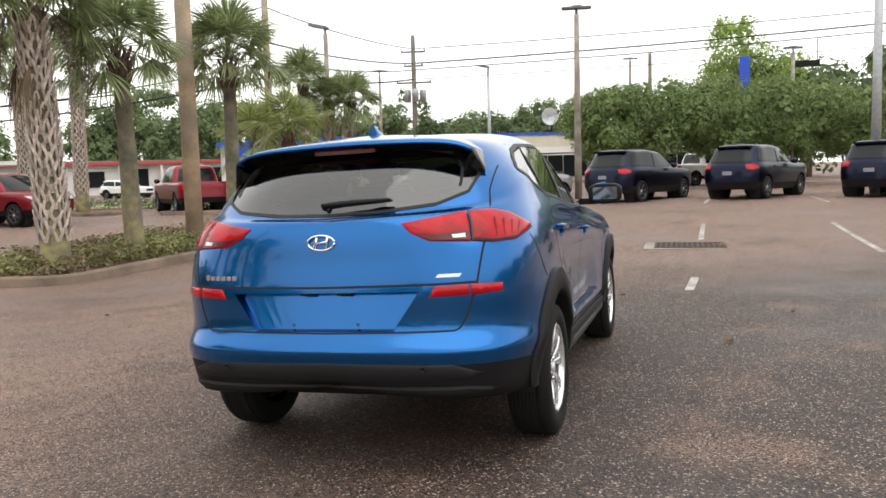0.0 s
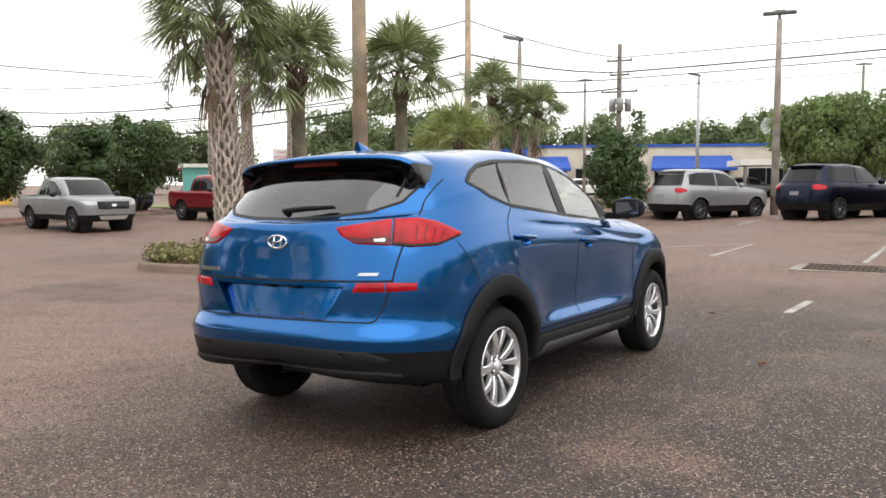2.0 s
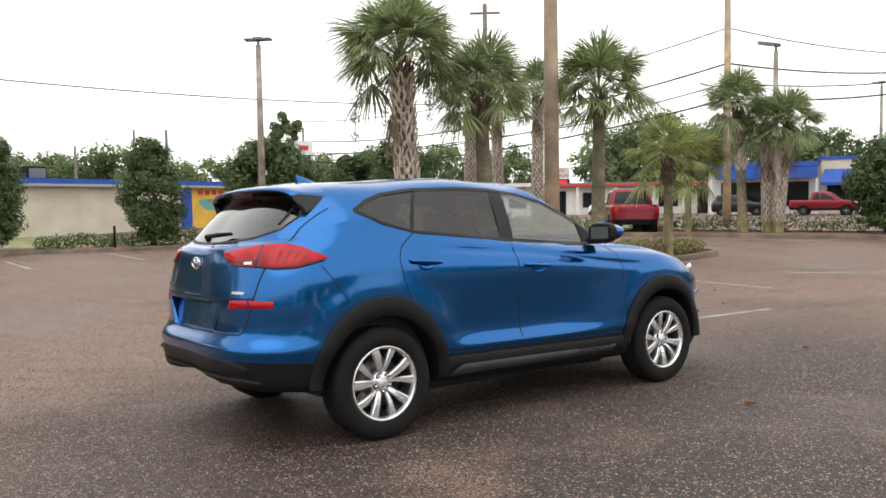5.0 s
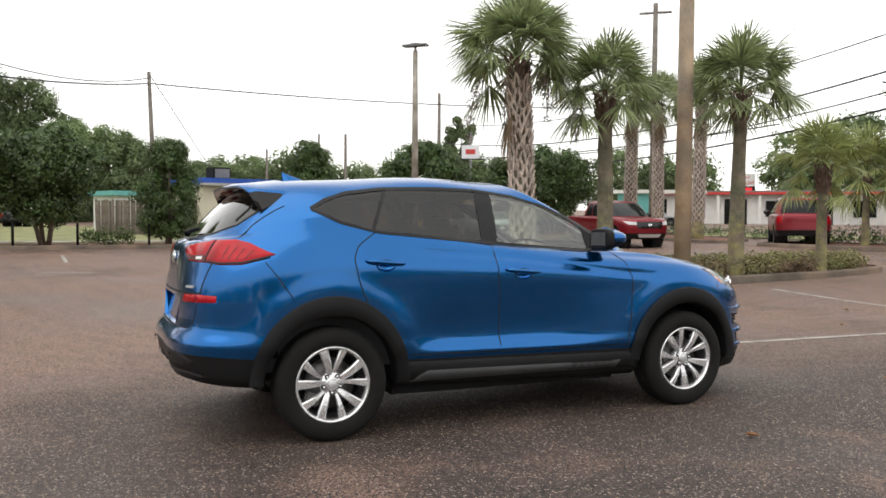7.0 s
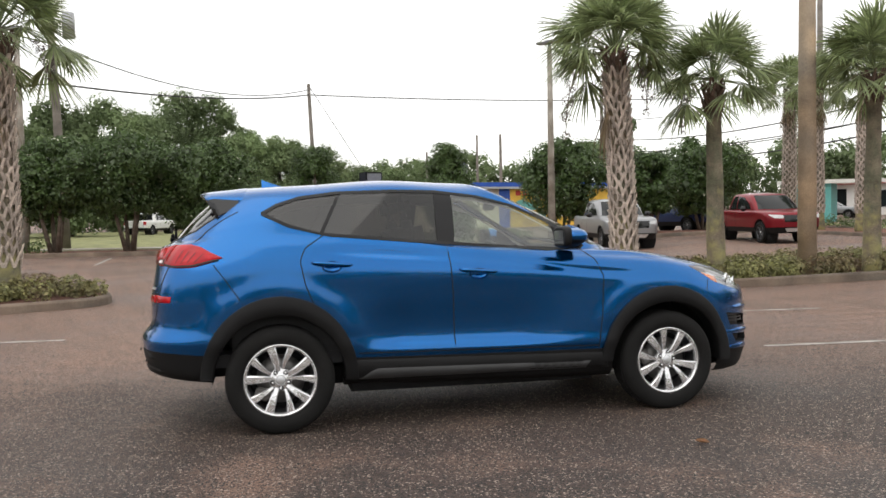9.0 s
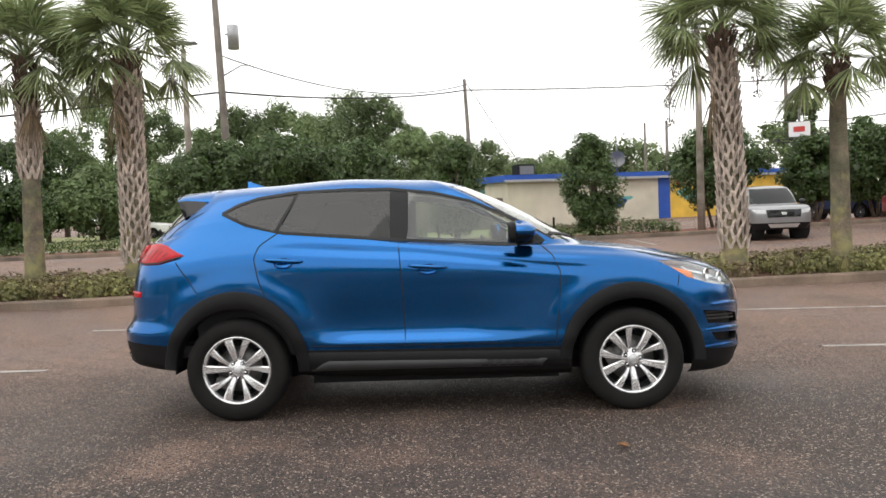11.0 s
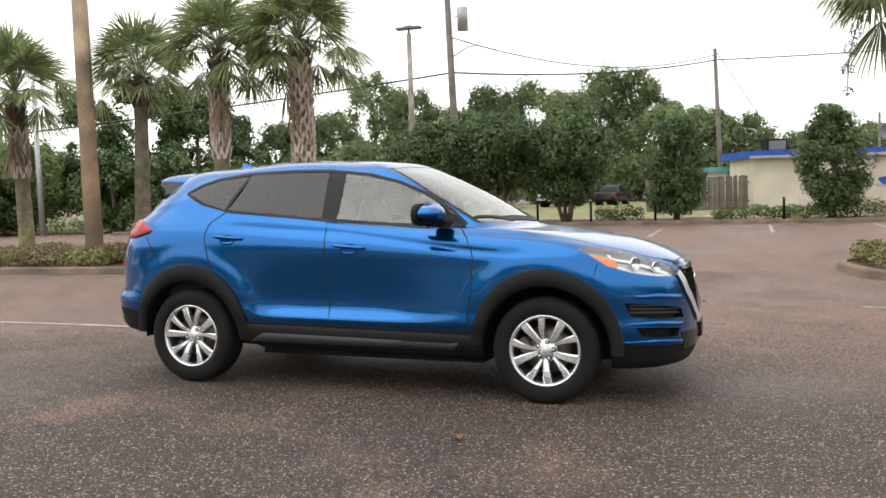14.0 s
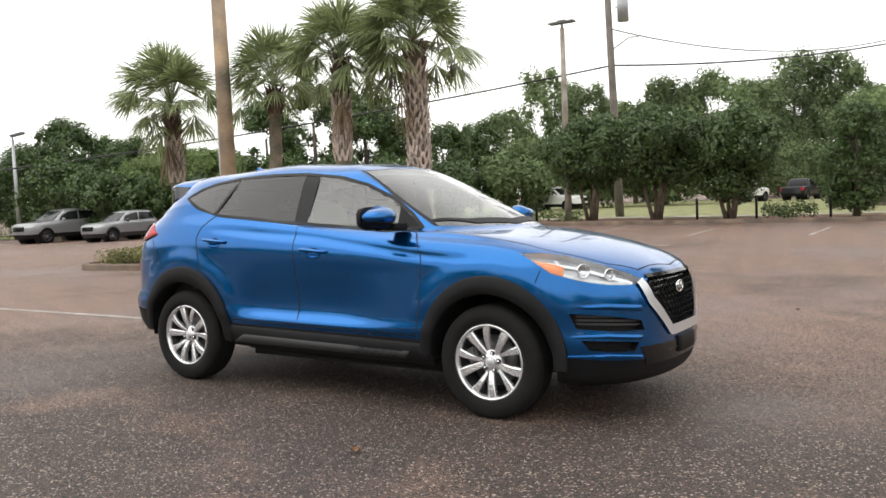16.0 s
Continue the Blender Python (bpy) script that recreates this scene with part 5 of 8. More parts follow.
secs = [[bm.verts.new(p) for p in spoiler_section(-SP + 2 * SP * i / 44)] for i in range(45)]
for a, b in zip(secs, secs[1:]):
    for k in range(8):
        bm.faces.new((a[k], a[k + 1], b[k + 1], b[k])).smooth = True
bm.faces.new(secs[0])
bm.faces.new(secs[-1])
spoiler = part("roof_spoiler", bm, "blue", car, "blue roof spoiler over the rear window")
bm = bmesh.new()
secs = [[bm.verts.new((q[0], q[1], q[2] - 0.004)) for q in spoiler_section(-0.59 + 1.18 * i / 24)[6:]] for i in range(25)]
for a, b in zip(secs, secs[1:]):
    for k in range(2):
        bm.faces.new((a[k], a[k + 1], b[k + 1], b[k])).smooth = True
    c0 = [bm.verts.new((v.co.x, v.co.y + 0.03, v.co.z - 0.03)) for v in (a[2], b[2])]
    bm.faces.new((a[2], b[2], c0[1], c0[0]))
part("spoiler_underside", bm, "gloss_black", spoiler)
lip_mid = spoiler_section(0.0)[6]
bm = bmesh.new()
box(bm, (-0.16, lip_mid[1] + 0.03, lip_mid[2] - 0.034), (0.16, lip_mid[1] + 0.06, lip_mid[2] - 0.012), 0.004)
part("high_brake_lamp", bm, "lens_dark_red", spoiler, "red high brake lamp")
for sx in (1, -1):
    e = spoiler_section(sx * SP)
    bm = bmesh.new()
    tops = [bm.verts.new(e[k]) for k in range(1, 7)]
    feet = [bm.verts.new((sx * (SP + 0.015 + 0.006 * k), e[k][1] + 0.012 * k, e[k][2] - 0.03 - 0.018 * k)) for k in range(1, 7)]
    for k in range(5):
        bm.faces.new((tops[k], tops[k + 1], feet[k + 1], feet[k])).smooth = True
    back = bm.verts.new((sx * (SP - 0.09), e[6][1] + 0.09, e[6][2] - 0.09))
    bm.faces.new((tops[5], back, feet[5]))
    part("spoiler_skirt", bm, "gloss_black", spoiler, "gloss black spoiler end plate")
for side in ("right", "left"):
    mir = (lambda p: p) if side == "right" else flip
    bm = panel(tree, mir([(0.585, -0.44, 1.545), (0.63, -0.36, 1.528), (0.672, -0.33, 1.485), (0.672, -0.42, 1.450), (0.645, -0.50, 1.405), (0.60, -0.50, 1.47)]), "rear_" + side, 0.012, 0.03, 0.03)
    part("spoiler_side_blade", bm, "gloss_black", spoiler, "gloss black spoiler side blade", flat=True)
bm = bmesh.new()
prof = ((0.13, 0.012, 0.0), (0.07, 0.03, 0.0), (-0.03, 0.036, 0.0), (-0.08, 0.03, 0.0))
rings = []
for y, w, _ in prof:
    rings.append([bm.verts.new((x, y, 0)) for x in (-w, w)])
tip = [bm.verts.new((x, -0.085, 0.062)) for x in (-0.006, 0.006)]
ridge = [bm.verts.new((0, 0.02, 0.022)), bm.verts.new((0, -0.04, 0.045))]
for a, b in zip(rings, rings[1:]):
    bm.faces.new((a[0], a[1], b[1], b[0]))
bmesh.ops.convex_hull(bm, input=bm.verts)
fin = part("roof_aerial", bm, "blue", car, "blue shark-fin aerial")
fin.matrix_basis = pose(0, -0.02, 1.612, -3, 0, 0)
wiper = new("rear_wiper")
wiper.parent = car
bm = bmesh.new()
tube(bm, [(0.02, -0.735, 1.245), (-0.02, -0.735, 1.262), (0.12, -0.72, 1.275), (0.30, -0.70, 1.283)], [0.019, 0.017, 0.014, 0.007], 8)
part("wiper_arm", bm, "black_plastic", wiper)
bm = bmesh.new()
tube(bm, [(-0.02, -0.725, 1.258), (0.15, -0.712, 1.270), (0.31, -0.695, 1.277)], [0.008, 0.009, 0.006], 6)
part("wiper_blade", bm, "black_plastic", wiper)
badge_y = tree.ray_cast(Vector((0, -4, 1.098)), Vector((0, 1, 0)))[0].y - 0.006
bm = bmesh.new()
tube(bm, [(0.066 * math.cos(k * math.tau / 28), badge_y, 1.098 + 0.034 * math.sin(k * math.tau / 28)) for k in range(29)], 0.0065, 8)
for q in (-1, 1):
    tube(bm, [(q * 0.026 - 0.008, badge_y, 1.098 - 0.026), (q * 0.026 + 0.008, badge_y, 1.098 + 0.026)], 0.0075, 6)
tube(bm, [(-0.026, badge_y, 1.098 - 0.006), (0.026, badge_y, 1.098 + 0.006)], 0.006, 6)
part("rear_badge", bm, "chrome", car, "oval chrome badge")
for k in range(6):
    x = -0.62 + 0.033 * k
    hit, nor, *_ = tree.ray_cast(Vector((x, -3, 0.942)), Vector((0, 1, 0)))
    bm = bmesh.new()
    box(bm, (x - 0.012, hit.y - 0.004, 0.930), (x + 0.012, hit.y + 0.002, 0.956 - (0.004 if k else 0)), 0.002)
    part("name_bar", bm, "chrome", car, "chrome lettering bar")
part("drive_badge", panel(tree, [(0.54, -0.82, 0.942), (0.64, -0.82, 0.942), (0.63, -0.82, 0.927), (0.53, -0.82, 0.927)], "rear", 0.004, 0.006, 0.03), "satin_chrome", car, flat=True)
# a paler black band puts the bumper's sky sheen into its colour
part("bumper_insert", panel(tree, [(-0.60, -0.8, 0.546), (0.0, -0.88, 0.554), (0.60, -0.8, 0.546), (0.72, -0.8, 0.500), (0.66, -0.8, 0.472), (0.0, -0.88, 0.468), (-0.66, -0.8, 0.472), (-0.72, -0.8, 0.500)], "rear", 0.006, 0.03, 0.04, round_by=0.005), "satin_black", car, "rear bumper band in a paler black for its sky sheen", flat=True)
# a grey strip paints the highlight along the bumper's step
part("bumper_ledge", ribbon(tree, [(-0.74, -0.75, 0.425), (-0.66, -0.8, 0.440), (0.0, -0.88, 0.448), (0.66, -0.8, 0.440), (0.74, -0.75, 0.425)], "rear", 0.014, 0.010), "grey_plastic", car, "satin grey strip for the highlight along the bumper step", flat=True)
part("bumper_lip", panel(tree, [(-0.76, -0.75, 0.418), (-0.66, -0.8, 0.430), (0.0, -0.88, 0.436), (0.66, -0.8, 0.430), (0.76, -0.75, 0.418), (0.70, -0.75, 0.392), (0.0, -0.88, 0.398), (-0.70, -0.75, 0.392)], "rear", 0.010, 0.02, 0.05, round_by=0.006), "black_plastic", car, "black lower bumper lip", flat=True)
for s in (1, -1):
    bm = bmesh.new()
    lathe(bm, [(0.011, 0), (0.011, 0.005), (0.0005, 0.006)], 1, 16, (s * 0.48, -0.90, 0.53))
    part("parking_sensor", bm, "black_plastic", car)

# front details
bm = bmesh.new()
mesh_grille = part("grille", panel(tree, GRILLE, "front", -0.035, -0.035, 0.05), "gloss_black", car, "black diamond-mesh grille", flat=True)
d_cells = bmesh.new()
for j in range(9):
    for i in range(-9, 10):
        x, z = i * 0.056 + (0.028 if j % 2 else 0), 0.545 + j * 0.036
        if not inside([(p[0] * 0.95, p[2]) for p in GRILLE], (x, z)):
            continue
        hit, *_ = tree.ray_cast(Vector((x, 6, z)), Vector((0, -1, 0)))
        if hit is None:
            continue
        for a0 in range(4):
            ca, cb = ((0.027, 0), (0, 0.017), (-0.027, 0), (0, -0.017))[a0], ((0, 0.017), (-0.027, 0), (0, -0.017), (0.027, 0))[a0]
            q = [d_cells.verts.new((x + c[0] * k, hit.y - yo, z + c[1] * k)) for c, k, yo in ((ca, 1.0, 0.012), (cb, 1.0, 0.012), (cb, 0.62, 0.03), (ca, 0.62, 0.03))]
            d_cells.faces.new(q)
part("mesh_lattice", d_cells, "black_plastic", mesh_grille, kind="stuff")
rimloop = ribbon(tree, [((a[0] + b[0]) / 2, 3.5, (a[2] + b[2]) / 2) for a, b in zip(GRILLE, GRILLE_RIM)][3:] + [((GRILLE[0][0] + GRILLE_RIM[0][0]) / 2, 3.5, (GRILLE[0][2] + GRILLE_RIM[0][2]) / 2)], "front", 0.062, 0.014, 0.02)
part("grille_surround", rimloop, "satin_chrome", car, "satin chrome grille surround", flat=True)
part("grille_top_bar", ribbon(tree, [(-0.43, 3.5, 0.848), (0.43, 3.5, 0.848)], "front", 0.02, 0.008), "gloss_black", car, flat=True)
bm = bmesh.new()
tube(bm, [(0.066 * math.cos(k * math.tau / 28), 3.552, 0.755 + 0.034 * math.sin(k * math.tau / 28)) for k in range(29)], 0.0065, 8)
for q in (-1, 1):
    tube(bm, [(q * 0.026 - 0.008, 3.552, 0.755 - 0.026), (q * 0.026 + 0.008, 3.552, 0.755 + 0.026)], 0.0075, 6)
tube(bm, [(-0.026, 3.552, 0.755 - 0.006), (0.026, 3.552, 0.755 + 0.006)], 0.006, 6)
part("front_badge", bm, "chrome", car, "oval chrome badge")
part("lower_grille", panel(tree, [(-0.56, 3.5, 0.445), (0.56, 3.5, 0.445), (0.50, 3.5, 0.33), (-0.50, 3.5, 0.33)], "front", 0.004, 0.02, 0.05), "gloss_black", car, "black lower bumper grille", flat=True)
part("plate_holder", panel(tree, [(-0.16, 3.5, 0.46), (0.16, 3.5, 0.46), (0.16, 3.5, 0.36), (-0.16, 3.5, 0.36)], "front", 0.02, 0.03, 0.05, round_by=0.006), "black_plastic", car, "empty front number-plate holder", flat=True)
part("bonnet_gap", ribbon(tree, [(-0.73, 2.20, 1.10), (-0.76, 2.6, 1.1), (-0.72, 3.0, 1.0), (-0.60, 3.30, 1.0), (-0.45, 3.44, 0.9), (0.0, 3.49, 0.9), (0.45, 3.44, 0.9), (0.60, 3.30, 1.0), (0.72, 3.0, 1.0), (0.76, 2.6, 1.1), (0.73, 2.20, 1.10)], "top", 0.006, 0.0012), "seam", car, flat=True)
bm = bmesh.new()
tube(bm, [(0.55, 2.24, 1.165), (0.25, 2.30, 1.172), (-0.10, 2.25, 1.225)], [0.012, 0.012, 0.006], 6)
tube(bm, [(-0.10, 2.36, 1.165), (-0.35, 2.28, 1.175), (-0.55, 2.10, 1.225)], [0.012, 0.012, 0.006], 6)
part("front_wipers", bm, "black_plastic", car)
part("cowl", panel(tree, [(-0.70, 2.12, 1.15), (-0.45, 2.27, 1.16), (0, 2.36, 1.16), (0.45, 2.27, 1.16), (0.70, 2.12, 1.15), (0.66, 2.17, 1.1), (0.42, 2.33, 1.1), (0, 2.42, 1.1), (-0.42, 2.33, 1.1), (-0.66, 2.17, 1.1)], "top", 0.003, 0.01, 0.05), "black_plastic", car, flat=True)

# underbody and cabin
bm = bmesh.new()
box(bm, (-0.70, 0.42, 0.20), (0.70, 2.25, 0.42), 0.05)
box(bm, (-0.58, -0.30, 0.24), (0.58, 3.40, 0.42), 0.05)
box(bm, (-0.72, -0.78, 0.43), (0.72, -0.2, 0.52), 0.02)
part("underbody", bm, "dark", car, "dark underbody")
bm = bmesh.new()
box(bm, (-0.76, -0.55, 0.42), (0.76, 2.15, 0.5))
box(bm, (-0.755, -0.3, 0.5), (-0.735, 2.05, 1.10))
box(bm, (0.735, -0.3, 0.5), (0.755, 2.05, 1.10))
box(bm, (-0.72, 1.92, 0.6), (0.72, 2.30, 1.09), 0.05)
box(bm, (-0.70, -0.62, 0.6), (0.70, -0.28, 1.16), 0.04)
part("cabin_trim", bm, "trim_dark", car, "dark dashboard and cabin trim")
bm = lining
part("headliner", bm, "headliner", car, "pale headliner", flat=True)
for sx in (1, -1):
    seat = new("front_seat")
    seat.parent = car
    bm = bmesh.new()
    box(bm, (sx * 0.36 - 0.25, 1.05, 0.62), (sx * 0.36 + 0.25, 1.55, 0.82), 0.06)
    part("cushion", bm, "seat", seat)
    bm = bmesh.new()
    box(bm, (-0.25, -0.07, 0), (0.25, 0.07, 0.62), 0.06, pose(sx * 0.36, 1.06, 0.76, 14, 0, 0))
    part("backrest", bm, "seat", seat)
    bm = bmesh.new()
    box(bm, (-0.13, -0.05, 0.64), (0.13, 0.05, 0.80), 0.045, pose(sx * 0.36, 1.06, 0.76, 14, 0, 0))
    part("headrest", bm, "seat", seat)
bench = new("rear_bench")
bench.parent = car
bm = bmesh.new()
box(bm, (-0.66, 0.15, 0.62), (0.66, 0.68, 0.82), 0.06)
part("cushion", bm, "seat", bench)
bm = bmesh.new()
box(bm, (-0.66, -0.07, 0), (0.66, 0.07, 0.58), 0.06, pose(0, 0.12, 0.74, 16, 0, 0))
part("backrest", bm, "seat", bench)
for hx in (-0.42, 0.42):
    bm = bmesh.new()
    box(bm, (-0.13, -0.05, 0.6), (0.13, 0.05, 0.72), 0.04, pose(hx, 0.12, 0.74, 16, 0, 0))
    part("headrest", bm, "seat", bench)
bm = bmesh.new()
pts = [(-0.36 + 0.185 * math.cos(k * math.tau / 24), 1.80 - 0.07 * math.sin(k * math.tau / 24), 1.02 + 0.17 * math.sin(k * math.tau / 24)) for k in range(25)]
tube(bm, pts, 0.016, 8)
tube(bm, [(-0.36, 1.82, 1.02), (-0.36, 2.0, 0.96)], 0.04, 8)
part("steering_wheel", bm, "trim_dark", car)
bm = bmesh.new()
box(bm, (-0.13, 1.62, 1.435), (0.13, 1.65, 1.50), 0.012)
part("rear_view_mirror", bm, "trim_dark", car)

w0 = build_wheel("wheel", car)
w0.matrix_basis = pose(0.808, 0, 0.345, 90 - 18, 0, 0)
copy_part(w0, car, pose(0.808, 2.67, 0.345, 25, 0, 0))
copy_part(w0, car, pose(-0.808, 0, 0.345, 0, 0, 180))
copy_part(w0, car, pose(-0.808, 2.67, 0.345, 0, 0, 180))


# ---- plants ----
def leaf_cloud(rng, centres, radii, count, size, squash=1.0, up=0.35, aspect=0.55):
    """Vertices and faces of small folded leaves scattered through clumps."""
    centres, radii = np.asarray(centres, float), np.asarray(radii, float)
    w = radii**2
    pick = rng.choice(len(centres), count, p=w / w.sum())
    d = rng.normal(size=(count, 3))
    d /= np.linalg.norm(d, axis=1)[:, None]
    rad = radii[pick] * (0.66 + 0.4 * rng.random(count) ** 0.6)
    pos = centres[pick] + d * rad[:, None] * np.array([1, 1, squash])
    nrm = d * 0.9 + rng.normal(size=(count, 3)) * 0.36 + np.array([0, 0, up])
    nrm /= np.linalg.norm(nrm, axis=1)[:, None]
    t = rng.normal(size=(count, 3)) + d * 0.5
    t -= nrm * (t * nrm).sum(1)[:, None]
    t /= np.linalg.norm(t, axis=1)[:, None]
    b = np.cross(nrm, t)
    s = size * (0.6 + 0.8 * rng.random(count))[:, None]
    v = np.empty((count, 4, 3))
    v[:, 0] = pos - t * s * 0.5
    v[:, 1] = pos + b * s * aspect * 0.5 + nrm * s * 0.12
    v[:, 2] = pos + t * s * 0.5 - nrm * s * 0.1
    v[:, 3] = pos - b * s * aspect * 0.5 + nrm * s * 0.12
    k = np.arange(count)[:, None] * 4
    f = np.concatenate([k + np.array([0, 1, 2]), k + np.array([0, 2, 3])])
    return v.reshape(-1, 3), f


def fast_mesh(name, v, f, mat, parent=None, label="", kind=""):
    me = bpy.data.meshes.new(name)
    v, f = np.asarray(v, np.float32), np.asarray(f, np.int32)
    n = f.shape[1]
    me.vertices.add(len(v))
    me.vertices.foreach_set("co", v.ravel())
    me.loops.add(f.size)
    me.loops.foreach_set("vertex_index", f.ravel())
    me.polygons.add(len(f))
    me.polygons.foreach_set("loop_start", np.arange(0, f.size, n, dtype=np.int32))
    me.update(calc_edges=True)
    me.validate()
    me.materials.append(M[mat])
    ob = new(name, me)
    if parent:
        ob.parent = parent
    tagged(ob, label, kind=kind)
    return ob


def crown_clumps(rng, h, r, base, n, top_flat=1.0, droop=0.0):
    """Uneven clumps that fill a crown between its base and top."""
    out, rad = [], []
    for _ in range(n):
        a, u = rng.random() * math.tau, rng.random()
        z = base + (h - base) * (0.06 + 0.88 * u)
        prof = math.sin(math.pi * min(max(0.10 + 0.82 * u**top_flat, 0.02), 0.98)) ** 0.7
        q = r * prof * (0.45 + 0.55 * rng.random() ** 0.5) * (0.82 + 0.3 * noise.noise(Vector((math.cos(a) * 1.3, math.sin(a) * 1.3, u * 2 + r))))
        out.append((q * math.cos(a), q * math.sin(a), z))
        rad.append(r * (0.15 + 0.13 * rng.random()))
    return out, rad


def tree(name, x, y, h, r, base, leaf, count, mat, label, category="tree", seed=1, stems=1, clumps=46, group="", trunk_r=0.12, blossom=0, shape=1.0, turn=0.0, lift=0.1):
    rng = np.random.default_rng(seed)
    ob = thing(name, label, category, stand(x, y, turn, lift), group)
    cs, rs = crown_clumps(rng, h, r, base, int(clumps * 1.7), shape)
    bm = bmesh.new()
    for s in range(stems):
        a = s * math.tau / stems + 0.4
        foot = Vector((0.12 * math.cos(a), 0.12 * math.sin(a), -0.15)) if stems > 1 else Vector((0, 0, -0.15))
        head = Vector((r * 0.3 * math.cos(a), r * 0.3 * math.sin(a), base + (h - base) * 0.45)) if stems > 1 else Vector((0.1, 0.05, base + (h - base) * 0.6))
        mid = foot.lerp(head, 0.5) + Vector((0.1 * math.sin(a * 3), 0.1 * math.cos(a * 2), 0))
        k = trunk_r / (stems**0.5)
        tube(bm, [foot, mid, head], [k * 1.25, k * 0.85, k * 0.35], 8)
        for b in range(7):
            c = Vector(cs[(s * 7 + b) % len(cs)])
            p = mid.lerp(head, 0.15 + 0.12 * b)
            tube(bm, [p, p.lerp(c, 0.55) + Vector((0, 0, 0.12)), c], [k * 0.4, k * 0.25, k * 0.08], 5, False)
    part("trunk", bm, "bark", ob, "grey-brown trunk and limbs")
    v, f = leaf_cloud(rng, cs, rs, int(count * 1.9), leaf * 0.78)
    v2, f2 = leaf_cloud(rng, [(c[0] * 0.8, c[1] * 0.8, c[2]) for c in cs], [q * 0.8 for q in rs], count // 5, leaf * 1.9, aspect=0.8)
    fast_mesh("crown", np.concatenate([v, v2]), np.concatenate([f, f2 + len(v)]), mat, ob)
    if blossom:
        v, f = leaf_cloud(rng, [(c[0] * 1.08, c[1] * 1.08, c[2] + 0.12) for c in cs], rs, blossom, leaf * 0.7)
        fast_mesh("blossoms", v, f, "blossom", ob, "white blossoms", "stuff")
    return ob


def fan_leaf(rng, origin, az, el, pet, fan, verts, faces, droop, segs=28, dry=False):
    """One palmate frond: a stalk and a folded fan of narrow segments."""
    d = Vector((math.cos(az) * math.cos(el), math.sin(az) * math.cos(el), math.sin(el)))
    side = Vector((-math.sin(az), math.cos(az), 0))
    nrm = d.cross(side).normalized() * -1
    hub = origin + d * pet + Vector((0, 0, -droop * pet * 0.35))
    b = len(verts)
    for p, w in ((origin, 0.022), (hub, 0.012)):
        verts += [p - side * w, p + side * w, p + nrm * w]
    faces += [(b, b + 1, b + 4), (b, b + 4, b + 3), (b + 1, b + 2, b + 5), (b + 1, b + 5, b + 4), (b + 2, b, b + 3), (b + 2, b + 3, b + 5)]
    d2 = (d + Vector((0, 0, -droop * 0.5))).normalized()
    spread = 96 if not dry else 40
    for i in range(segs):
        f = i / (segs - 1) * 2 - 1
        a = radians(spread * f + rng.normal() * 2.5)
        way = (d2 * math.cos(a) + side * math.sin(a) + nrm * (0.5 * abs(f) + 0.06)).normalized()
        length = fan * (0.66 + 0.34 * math.cos(a * 0.6)) * (0.88 + 0.26 * rng.random())
        across = way.cross(nrm)
        if across.length < 0.01:
            across = side
        across.normalize()
        w = 0.019 * (fan / 0.7)
        sag = droop * 0.45 + 0.04 + (0.1 * rng.random())
        p1 = hub + way * length * 0.45 + Vector((0, 0, -sag * length * 0.12))
        p2 = hub + way * length * 0.78 + Vector((0, 0, -sag * length * 0.42))
        p3 = hub + way * length * 0.96 + Vector((0, 0, -sag * length * 0.85))
        b = len(verts)
        verts += [hub, p1 - across * w, p1 + across * w, p2 - across * w * 0.55, p2 + across * w * 0.55, p3]
        faces += [(b, b + 1, b + 2), (b + 1, b + 3, b + 4), (b + 1, b + 4, b + 2), (b + 3, b + 5, b + 4)]


